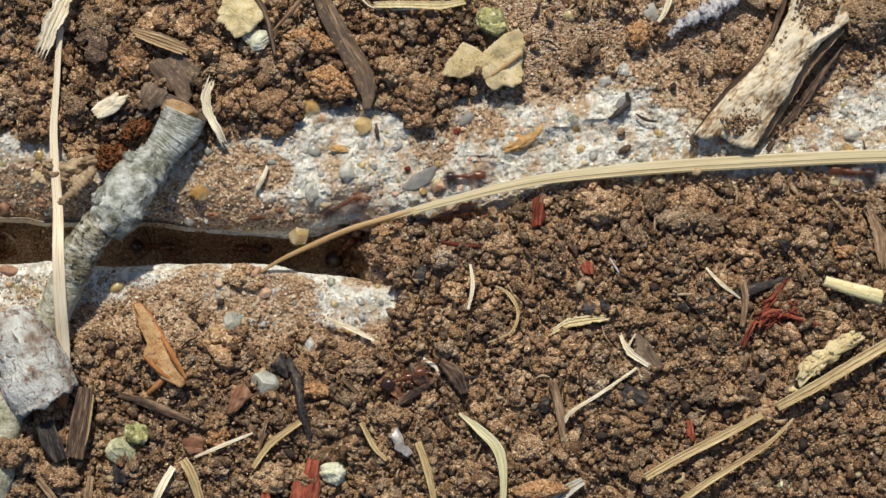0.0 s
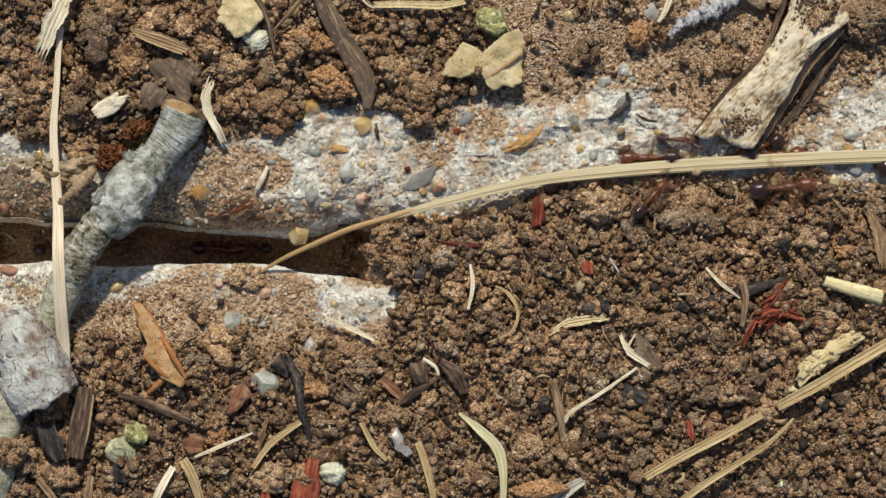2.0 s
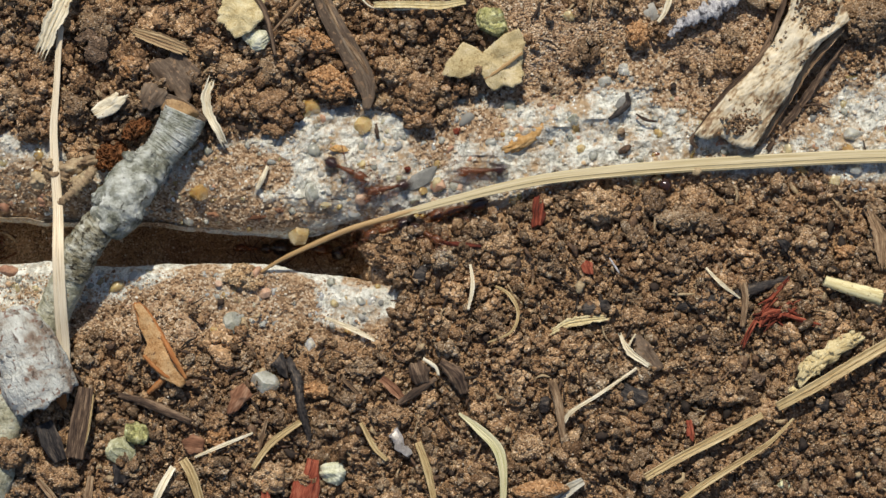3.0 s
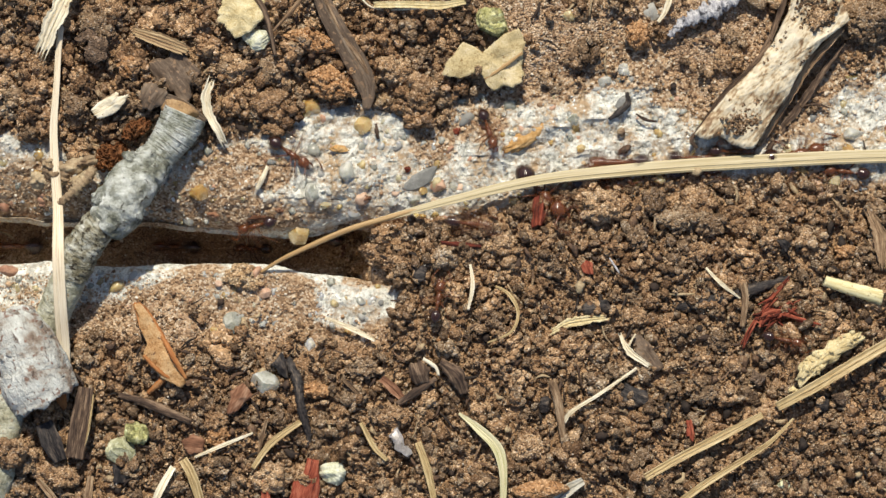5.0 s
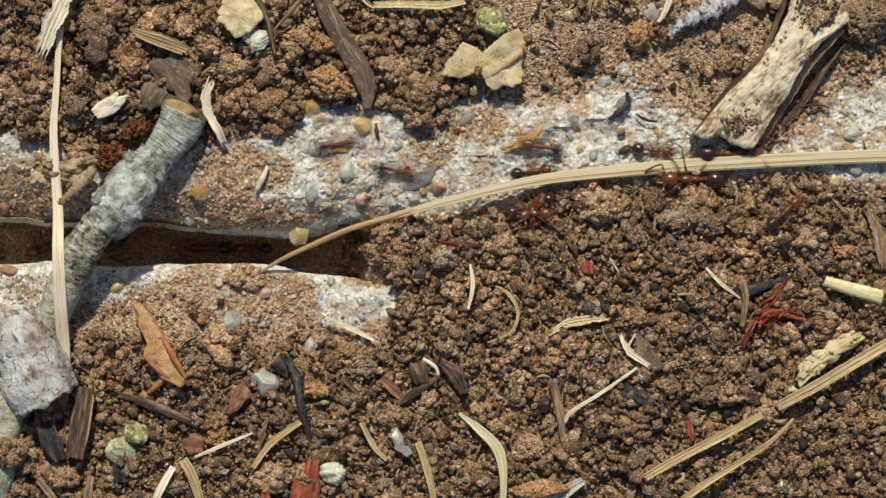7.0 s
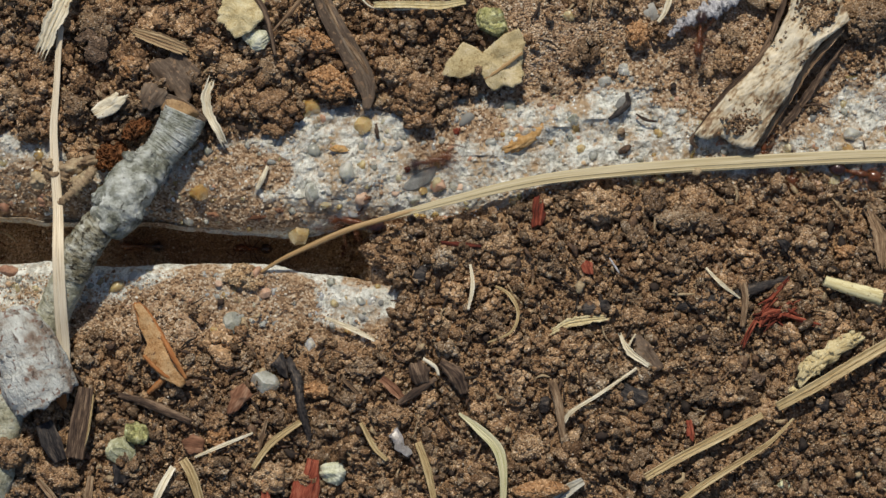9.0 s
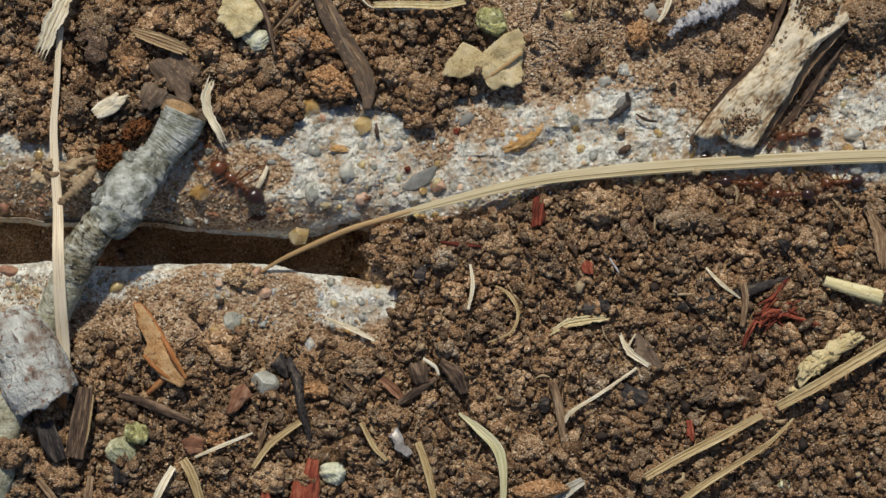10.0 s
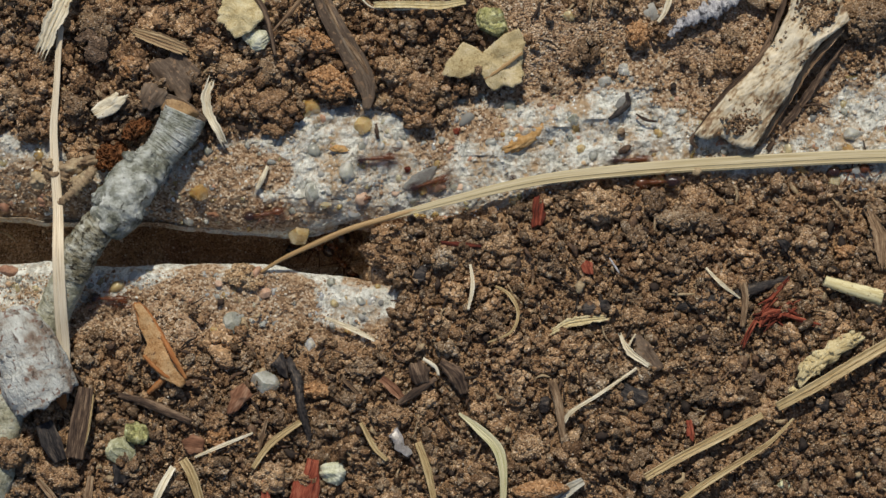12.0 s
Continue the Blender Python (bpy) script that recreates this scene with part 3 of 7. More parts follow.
def bark_tube(path, radii, n, seg, seed, lumps=0.1, lump=26.0, wrinkle=1.5, pitch=5.0, jag=0.0):
    """A stick with knobbly bark: broad swellings, crosswise wrinkles of that pitch and small flaws."""
    C = resample(path, n)
    R = np.interp(np.linspace(0, 1, n), np.linspace(0, 1, len(radii)), radii)
    T = np.gradient(C, axis=0)
    T /= np.linalg.norm(T, axis=1)[:, None]
    side = np.cross(T, (0, 0, 1.0))
    side /= np.linalg.norm(side, axis=1)[:, None]
    up = np.cross(side, T)
    a = np.linspace(0, 2 * math.pi, seg, endpoint=False)
    arc = np.r_[0, np.cumsum(np.linalg.norm(np.diff(C, axis=0), axis=1))][:, None] + 0 * a
    girth = np.abs(a - math.pi)[None, :] * R.mean() + 0 * arc
    bend = arc + 5 * vnoise(arc, girth, 30, seed, 2)
    swell = vnoise(arc, girth, lump, seed + 1, 3)
    fold = 1 - 2 * np.abs(vnoise(bend / pitch, girth / (pitch * 6), 1.0, seed + 2, 2))
    flaw = np.clip(vnoise(arc, girth, 9, seed + 3, 2) - 0.35, 0, 1)
    rr = R[:, None] * (1 + lumps * swell) + wrinkle * fold * np.clip(0.6 + vnoise(arc, girth, 40, seed + 4, 2), 0.15, 1.3) - 5 * flaw
    V = C[:, None, :] + side[:, None, :] * (np.cos(a) * rr)[..., None] + up[:, None, :] * (np.sin(a) * rr)[..., None]
    if jag:
        for e, sgn in ((0, -1), (-1, 1)):
            V[e] += T[e] * (sgn * jag * (0.4 + vnoise(a * 6, a * 0 + seed, 1.1, seed + 8, 3)))[:, None]
    run = np.stack([arc, girth, 0 * rr + seed * 13.0], -1).reshape(-1, 3)
    FIBRE["run"] = np.concatenate([run, run[:1], run[-1:]])
    V = np.concatenate([V.reshape(-1, 3), C[:1], C[-1:]])
    i = np.arange(n * seg).reshape(n, seg)
    j = np.roll(i, -1, axis=1)
    F = np.stack([i[:-1], j[:-1], j[1:], i[1:]], -1).reshape(-1, 4).tolist()
    F += [(j[0, k], i[0, k], n * seg) for k in range(seg)] + [(i[-1, k], j[-1, k], n * seg + 1) for k in range(seg)]
    return V, F


def blade(path, widths, thick=3.0, n=40, ribs=2, fold=0.0, twist=0.0, seed=0, ragged=0.0, rib=0.07):
    """A grass blade or straw: a ribbed strip with thickness. fold: how much its edges rise, twist in degrees from end to end."""
    C = resample(path, n)
    W = np.interp(np.linspace(0, 1, n), np.linspace(0, 1, len(widths)), widths)
    T = np.gradient(C, axis=0)
    T /= np.linalg.norm(T, axis=1)[:, None] + 1e-9
    side = np.cross(T, (0, 0, 1.0))
    side /= np.linalg.norm(side, axis=1)[:, None] + 1e-9
    up = np.cross(side, T)
    m = (4 if ragged < 0.2 else 8) * ribs + 1
    s = np.linspace(-0.5, 0.5, m)
    ang = radians(twist) * np.linspace(0, 1, n)
    rise = fold * np.abs(s) * 2
    rise = rise[None, :] * W[:, None] * 0.5 + rib * W[:, None] * np.cos(s * 2 * math.pi * ribs)[None, :] * 0.5
    wide = s[None, :] * W[:, None]
    if ragged:
        wide = wide * (1 + ragged * vnoise(np.arange(n)[:, None] * 1.0 + 0 * s, np.sign(s)[None, :] * 5.0 + 0 * C[:, :1], 2.3, seed, 2))
    ca, sa = np.cos(ang)[:, None], np.sin(ang)[:, None]
    wx, wz = wide * ca - rise * sa, wide * sa + rise * ca
    upper = C[:, None] + side[:, None] * wx[..., None] + up[:, None] * wz[..., None]
    if ragged >= 0.1:
        for e, sgn in ((0, -1), (-1, 1)):
            upper[e] += T[e] * (sgn * (0.55 if ragged < 0.2 else 1.1) * W.max() * vnoise(s * (9 if ragged < 0.2 else 15), s * 0 + seed, 1.0, seed + 4, 3))[:, None]
    lower = upper - up[:, None] * thick
    arc = np.r_[0, np.cumsum(np.linalg.norm(np.diff(C, axis=0), axis=1))]
    run = np.stack([arc[:, None] + 0 * wide, s[None, :] * W.max() + 0 * wide, 0 * wide + seed * 7.0 + C[0, 0]], -1).reshape(-1, 3)
    FIBRE["run"] = np.concatenate([run, run])
    V = np.concatenate([upper.reshape(-1, 3), lower.reshape(-1, 3)])
    i = np.arange(n * m).reshape(n, m)
    k = i + n * m
    F = np.stack([i[:-1, :-1], i[:-1, 1:], i[1:, 1:], i[1:, :-1]], -1).reshape(-1, 4).tolist()
    F += np.stack([k[:-1, :-1], k[1:, :-1], k[1:, 1:], k[:-1, 1:]], -1).reshape(-1, 4).tolist()
    for a, b in ((i[:, 0], k[:, 0]), (k[:, -1], i[:, -1]), (k[0], i[0]), (i[-1], k[-1])):
        F += [(a[q], a[q + 1], b[q + 1], b[q]) for q in range(len(a) - 1)]
    return V, F


def flake(outline, lift=4.0, thick=4.0, curl=6.0, rings=6, ragged=2.0, seed=0, dome=0.0, tilt=(0, 0), teeth=0.0):
    """A leaf or chip with an uneven torn edge: outline of (x, y) round its middle."""
    P = np.array(outline, float)
    P = np.r_[P, P[:1]]
    s = np.r_[0, np.cumsum(np.linalg.norm(np.diff(P, axis=0), axis=1))]
    n = int(max(16, s[-1] / (2.2 if teeth else 4)))
    q = np.linspace(0, s[-1], n, endpoint=False)
    edge = np.stack([np.interp(q, s, P[:, k]) for k in (0, 1)], -1)
    c = edge.mean(0)
    out = edge - c
    out = out / (np.linalg.norm(out, axis=1)[:, None] + 1e-6)
    edge = edge + out * (ragged * (vnoise(q, q * 0 + seed * 7, 26, seed, 2) + 0.7 * vnoise(q, q * 0 + seed * 5, 8, seed + 1, 3)))[:, None]
    if teeth:
        e = edge - c
        lean = 0.5 * math.atan2(2 * (e[:, 0] * e[:, 1]).mean(), (e[:, 0] ** 2).mean() - (e[:, 1] ** 2).mean())
        grain = np.array((math.cos(lean), math.sin(lean)))
        tip = out @ grain
        edge = edge + grain[None] * (np.sign(tip) * np.clip(np.abs(tip) - 0.3, 0, 1) * teeth * vnoise(e @ np.array((-grain[1], grain[0])) * 1.0, q * 0 + seed, 5.5, seed + 6, 3))[:, None]
    f = np.linspace(1, 0, rings, endpoint=False)
    XY = (c + (edge - c)[None] * f[:, None, None]).reshape(-1, 2)
    XY = np.r_[XY, c[None]]
    base = float(np.median(top(edge[:, 0], edge[:, 1])))
    z = base + lift + curl * vnoise(XY[:, 0], XY[:, 1], 40, seed + 2, 2) + dome * np.r_[np.repeat(1 - f ** 2, n), 1]
    z = z + tilt[0] * (XY[:, 0] - c[0]) + tilt[1] * (XY[:, 1] - c[1]) + 3.0 * vnoise(XY[:, 0], XY[:, 1], 10, seed + 5, 3)
    upper = np.c_[XY, z]
    lower = np.c_[XY, z - thick]
    lower[:n, :2] = c + (lower[:n, :2] - c) * 0.985
    m = len(XY)
    e = edge - c
    axis = 0.5 * math.atan2(2 * (e[:, 0] * e[:, 1]).mean(), (e[:, 0] ** 2).mean() - (e[:, 1] ** 2).mean())
    u = XY - c
    run = np.c_[u[:, 0] * math.cos(axis) + u[:, 1] * math.sin(axis), u[:, 1] * math.cos(axis) - u[:, 0] * math.sin(axis), np.full(m, c[0])]
    FIBRE["run"] = np.r_[run, run]
    V = np.r_[upper, lower]
    F = []
    for r in range(rings - 1):
        for k in range(n):
            a, b = r * n + k, r * n + (k + 1) % n
            F.append((b, a, a + n, b + n))
            F.append((a + m, b + m, b + n + m, a + n + m))
    for k in range(n):
        a, b = (rings - 1) * n + k, (rings - 1) * n + (k + 1) % n
        F.append((b, a, m - 1))
        F.append((a + m, b + m, 2 * m - 1))
        a, b = k, (k + 1) % n
        F.append((a, b, b + m, a + m))
    area = sum(edge[k, 0] * edge[(k + 1) % n, 1] - edge[(k + 1) % n, 0] * edge[k, 1] for k in range(n))
    if area > 0:
        F = [tuple(reversed(x)) for x in F]
    return V, F


def unit_ball(level):
    bm = bmesh.new()
    bmesh.ops.create_icosphere(bm, subdivisions=level, radius=1.0)
    V = np.array([v.co[:] for v in bm.verts])
    F = np.array([[v.index for v in f.verts] for f in bm.faces])
    bm.free()
    return V, F


BALLS = {k: unit_ball(k) for k in (1, 2, 3, 4)}
RNG = np.random.default_rng(7)


def lumpy(level, bumps, knob, rng, grit=0.06):
    """A crumb grown together of many small knobs: its skin is the hull of balls set round a core."""
    V, F = BALLS[level]
    d = rng.normal(size=(bumps, 3))
    d /= np.linalg.norm(d, axis=1)[:, None]
    rad = knob * rng.uniform(0.7, 1.25, bumps)
    centre = d * rng.uniform(0.55, 0.85, bumps)[:, None]
    dot = V @ centre.T
    under = rad[None] ** 2 - ((centre ** 2).sum(1)[None] - dot ** 2)
    reach = np.where(under > 0, dot + np.sqrt(np.clip(under, 0, None)), 0)
    r = np.maximum(reach.max(1), 0.5)
    r = r * (1 + grit * rng.normal(size=len(r)))
    W = V * r[:, None]
    return W / np.abs(W).max(0).mean(), F


def faceted(level, rng, cuts=9, soft=0.05, low=0.48):
    """A worn angular grain: a ball cut by planes."""
    V, F = BALLS[level]
    W = V.copy()
    for _ in range(cuts):
        n = rng.normal(size=3)
        n /= np.linalg.norm(n)
        h = rng.uniform(low, max(0.8, low + 0.2))
        over = np.clip(W @ n - h, 0, None)
        W = W - n * (over * 0.99)[:, None]
    W = W * (1 + soft * rng.normal(size=(len(W), 1)) * 0.4)
    return W, F


def spun(rng, n):
    """Random turns as matrices."""
    q = rng.normal(size=(n, 4))
    q /= np.linalg.norm(q, axis=1)[:, None]
    w, x, y, z = q.T
    return np.stack([1 - 2 * (y * y + z * z), 2 * (x * y - z * w), 2 * (x * z + y * w), 2 * (x * y + z * w), 1 - 2 * (x * x + z * z),
                     2 * (y * z - x * w), 2 * (x * z - y * w), 2 * (y * z + x * w), 1 - 2 * (x * x + y * y)], -1).reshape(n, 3, 3)


def strew(name, forms, places, sizes, material, rng, squash=0.85, smooth=True):
    """Many grains as one mesh. places: (n, 3) of the grid."""
    Vs, Fs, off = [], [], 0
    turns = spun(rng, len(places))
    which = rng.integers(0, len(forms), len(places))
    stretch = rng.uniform(0.68, 1.35, (len(places), 3))
    for k, (V, F) in enumerate(forms):
        idx = np.nonzero(which == k)[0]
        if not len(idx):
            continue
        W = (V[None] * stretch[idx][:, None]) @ turns[idx].transpose(0, 2, 1)
        W = W * (sizes[idx][:, None, None] * np.array((1, 1, squash)))
        W = W + places[idx][:, None]
        Vs.append(W.reshape(-1, 3))
        Fs.append((F[None] + (off + np.arange(len(idx)) * len(V))[:, None, None]).reshape(-1, 3))
        off += len(idx) * len(V)
    ob = link_mesh(name, np.concatenate(Vs), np.concatenate(Fs)[:, ::-1].copy(), material, base=(CX, CY, 0), smooth=smooth)
    return ob


# ---- structure: earth sheet and two slabs ----
def sandy_zone(x, y):
    """Where fine sand lies instead of crumbs: the bank north of the slab's middle and its east end, and the south slab."""
    a = np.clip((x - 760) / 90, 0, 1) * np.clip((1390 - x) / 60, 0, 1) * np.clip((235 - y) / 40, 0, 1)
    b = np.clip((700 - x) / 40, 0, 1) * np.clip((625 - y) / 40, 0, 1) * np.clip((y - 470) / 10, 0, 1)
    c = np.clip((x - 1425) / 30, 0, 1) * np.clip((y - 70) / 40, 0, 1) * np.clip((250 - y) / 30, 0, 1)
    return np.maximum(np.maximum(a, b), c)


def graded(lo, hi, step, far):
    """Even steps from lo to hi, then growing ones out to far on both sides."""
    mid = np.arange(lo, hi + step, step)
    grow = step * np.cumsum(1.35 ** np.arange(1, 40))
    grow = grow[grow < far]
    return np.r_[(lo - grow)[::-1], mid, mid[-1] + grow]


def build_ground():
    xs, ys = graded(-60, 1630, 4.6, 60000), graded(-60, 945, 4.6, 60000)
    X, Y = np.meshgrid(xs, ys)
    V = np.stack([X, Y, earth(X, Y)], -1).reshape(-1, 3)
    ob = link_mesh("ground", V, grid_faces(len(ys), len(xs)), M_SOIL, base=(CX, CY, 0))
    ob.data.attributes.new("sandy", "FLOAT", "POINT").data.foreach_set("value", sandy_zone(X, Y).ravel().astype(np.float32))
    return tagged(ob, "brown crumbly earth lying over and between the old slabs", "ground", kind="structure")


def build_slab(name, north, label):
    xs = np.arange(-420, 2000 if north else 800, 2.9)
    if north:
        edge, n = EDGE_N(xs) + 3 * vnoise(xs, xs * 0, 40, 81, 3), 150
        ys = [-60 + (edge + 60) * f for f in np.linspace(0, 1, n) ** 0.85]
        Y = np.array(ys)
        Z = slab_north(xs[None] + 0 * Y, np.minimum(Y, EDGE_N(xs)[None]))
        deep = [(3, -8), (4, -20), (2, -32), (-4, -60), (-10, -110), (-12, -190), (-12, -320)]
    else:
        edge, n = EDGE_S(xs) + 3 * vnoise(xs, xs * 0, 40, 83, 3), 110
        Y = np.array([800 + (edge - 800) * f for f in np.linspace(0, 1, n) ** 0.7])
        Z = slab_south(xs[None] + 0 * Y, np.maximum(Y, EDGE_S(xs)[None]))
        deep = [(-4, -8), (-6, -20), (-4, -40), (0, -80), (4, -190), (4, -320)]
    low = Z[-1]
    for dy, dz in deep:
        wob = 2.5 * vnoise(xs, xs * 0 + dz, 25, 85, 3)
        Y = np.r_[Y, (edge + dy + wob)[None]]
        Z = np.r_[Z, (low * max(0, 1 + dz / 60) + dz)[None]]
    X = xs[None] + 0 * Y
    V = np.stack([X, Y, Z], -1).reshape(-1, 3)
    F = grid_faces(len(Y), len(xs))
    ob = link_mesh(name, V, F if north else F[:, ::-1].copy(), M_SLAB if north else M_CHALK, base=(CX, CY, 0), smooth=False)
    soiled = ob.data.attributes.new("dirt", "FLOAT", "POINT")
    lip = np.clip(0.62 - (EDGE_N(X) - Y) / 150, 0, 0.5) * (X < 700) * np.clip((EDGE_N(X) - Y) / 26, 0.1, 1) + 0.34 * np.clip((580 - X) / 140, 0, 1) if north else 0 * X
    soiled.data.foreach_set("value", np.maximum(np.maximum(dust_and_shade(X, Y), lip), np.clip(0.62 + cover(X, Y) / 60, 0, 1)).ravel().astype(np.float32))
    return tagged(ob, label, "concrete slab", kind="structure")


GROUND = build_ground()
SLAB_N = build_slab("slab_north", True, "pitted whitish concrete edge with sand and quartz grains set in it")
SLAB_S = build_slab("slab_south", False, "whitish concrete edge dusted with tan sand beside the crack")


# ---- loose earth: crumbs and sand grains ----
def scatter(n, rng, keep, spacing):
    """Random places of the plot where keep allows, none closer than its spacing allows."""
    pts, cells, cell = [], {}, spacing
    cand = np.c_[rng.uniform(-45, 1615, n), rng.uniform(-45, 930, n)]
    cand = cand[rng.uniform(size=n) < keep(cand[:, 0], cand[:, 1])]
    for x, y in cand:
        key = (int(x // cell), int(y // cell))
        near = False
        for i in (-1, 0, 1):
            for j in (-1, 0, 1):
                for px, py in cells.get((key[0] + i, key[1] + j), ()):
                    if (px - x) ** 2 + (py - y) ** 2 < cell * cell:
                        near = True
        if not near:
            cells.setdefault(key, []).append((x, y))
            pts.append((x, y))
    return np.array(pts)


def earth_only(x, y):
    clear = (x > 640) & (x < 702) & (y > 474) & (y < 560)
    # bare ground under the piece of wood and the dry leaf
    for x0, y0, x1, y1, half in ((1278, 256, 1452, -10, 66), (1370, 246, 1486, 80, 26), (256, 556, 318, 664, 26)):
        along = np.clip(((x - x0) * (x1 - x0) + (y - y0) * (y1 - y0)) / ((x1 - x0) ** 2 + (y1 - y0) ** 2), 0, 1)
        clear = clear | (np.hypot(x - x0 - along * (x1 - x0), y - y0 - along * (y1 - y0)) < half)
    return np.clip((cover(x, y) - 2) / 10, 0, 1) * (1 - 0.92 * sandy_zone(x, y)) * ~clear


rng = np.random.default_rng(11)


def granules(rng_, centres, radii):
    """Small uneven knobs at those places, as one set of vertices and faces."""
    V0, F0 = BALLS[2]
    Vs = [c + V0 * (r * (1 + 0.18 * rng_.normal(size=(len(V0), 1)))) * rng_.uniform(0.8, 1.2, 3) for c, r in zip(centres, radii)]
    Fs = [F0 + k * len(V0) for k in range(len(Vs))]
    return np.concatenate(Vs), np.concatenate(Fs)


def aggregate(rng_, count, core, r0, r1, low=-0.35):
    """An aggregate of earth: an uneven core overgrown with knobs, more of them above than below."""
    stretch = rng_.uniform(0.75, 1.2, 3)
    dirs = []
    while len(dirs) < count:
        pick = rng_.normal(size=(6, 3))
        pick /= np.linalg.norm(pick, axis=1)[:, None]
        pick = pick[pick[:, 2] > low]
        if len(pick):
            far = [min((np.linalg.norm(c - d) for d in dirs), default=1) for c in pick]
            dirs.append(pick[int(np.argmax(far))])
    centres = np.array(dirs) * rng_.uniform(0.6, 0.9, (count, 1)) * stretch
    V, F = granules(rng_, centres, rng_.uniform(r0, r1, count))
    if core > 0:
        W, G = lumpy(2, 12, 0.5, rng_, 0.08)
        V, F = np.concatenate([V, W * core * stretch]), np.concatenate([F, G + len(V)])
    return V, F


BIG = [aggregate(rng, int(rng.integers(13, 20)), 0.72, 0.2, 0.42) for _ in range(16)]
MID = [aggregate(rng, int(rng.integers(2, 4)), 0.0, 0.5, 0.85, -1) for _ in range(14)] + [lumpy(3, 15, 0.42, rng, 0.06) for _ in range(4)]
FINE = [lumpy(1, 7, 0.55, rng, 0.15) for _ in range(10)]
GRAIN = [faceted(1, rng) for _ in range(8)]


def build_crumbs():
    # aggregates: a lumpy core grown over with smaller crumbs
    p = scatter(2400, rng, earth_only, 33)
    R = rng.uniform(14, 28, len(p)) * rng.uniform(0.75, 1.12, len(p)) * np.where(p[:, 1] < 220, 1.22, 1)
    base = top(p[:, 0], p[:, 1])
    z = base + R * 0.12
    near = np.argsort(np.abs(p[:, 1] - 400))
    shapes = []
    for V, F in BIG:
        me = bpy.data.meshes.new("clod")
        me.from_pydata((V * U).tolist(), [], F.tolist())
        me.polygons.foreach_set("use_smooth", [True] * len(me.polygons))
        me.materials.append(M_CLODPIECE)
        shapes.append(me)
    for i in near[:300]:
        ob = new("clod", shapes[int(rng.integers(0, len(shapes)))])
        ob.parent = GROUND
        ob.location = at(p[i, 0], p[i, 1], z[i]) - at(CX, CY, 0)
        ob.rotation_euler = (*rng.uniform(-0.5, 0.5, 2), rng.uniform(0, 6.2))
        ob.scale = R[i] * rng.uniform(0.85, 1.18, 3)
    rest = near[300:]
    tagged(strew("earth_clods", BIG, np.c_[p, z][rest], R[rest], M_CRUMB, rng), "brown clods of earth, broken and piled", "soil", kind="stuff")
    bits, sizes = [], []
    for (x, y), r, b in zip(p, R, base):
        for _ in range(int(rng.integers(3, 10))):
            a, q = rng.uniform(0, 2 * math.pi), r * rng.uniform(0.25, 1.35)
            s = rng.uniform(3.5, 8.0)
            bits.append((x + q * math.cos(a), y + q * math.sin(a), b + r * 0.7 * math.sqrt(max(0.02, 1 - (q / (1.35 * r)) ** 2)) + s * 0.2))
            sizes.append(s)
    tagged(strew("earth_grit", FINE, np.array(bits), np.array(sizes), M_CRUMB, rng), "brown crumbs stuck to the clods", "soil", kind="stuff")
    # pale and tan sand grains caught on the clods and crumbs
    stuck, fine = [], []
    for (x, y), r, c in zip(p, R, z):
        for _ in range(int(r * 0.55)):
            d = rng.normal(size=3)
            d /= np.linalg.norm(d)
            g = rng.uniform(0.9, 1.9)
            stuck.append((x + d[0] * r * 0.86, y + d[1] * r * 0.86, c + abs(d[2]) * r * 0.86))
            fine.append(g)
    p = scatter(6400, rng, earth_only, 15)
    s = rng.uniform(5.0, 12.5, len(p))
    z = top(p[:, 0], p[:, 1]) + s * 0.3 + rng.uniform(0, 12, len(p))
    for (x, y), r, c in zip(p, s, z):
        for _ in range(2):
            d = rng.normal(size=3)
            d /= np.linalg.norm(d)
            stuck.append((x + d[0] * r * 0.85, y + d[1] * r * 0.85, c + abs(d[2]) * r * 0.8))
            fine.append(rng.uniform(0.9, 1.9))
    tagged(strew("stuck_sand", GRAIN, np.array(stuck), np.array(fine), M_SAND, rng, smooth=False), "tan and pale sand grains stuck on earth clods", "sand", kind="stuff")
    tagged(strew("small_crumbs", MID, np.c_[p, z], s, M_CRUMB, rng), "small brown crumbs of earth", "soil", kind="stuff")
    p = scatter(26000, rng, lambda x, y: np.clip((cover(x, y) + 12) / 14, 0, 1) * (1 - 0.45 * sandy_zone(x, y)), 6.2)
    s = rng.uniform(2.2, 5.6, len(p))
    z = top(p[:, 0], p[:, 1]) + s * 0.4 + rng.uniform(0, 8, len(p))  * (1 - sandy_zone(p[:, 0], p[:, 1]))
    tagged(strew("fine_crumbs", FINE, np.c_[p, z], s, M_CRUMB, rng), "fine brown crumbs of earth", "soil", kind="stuff")


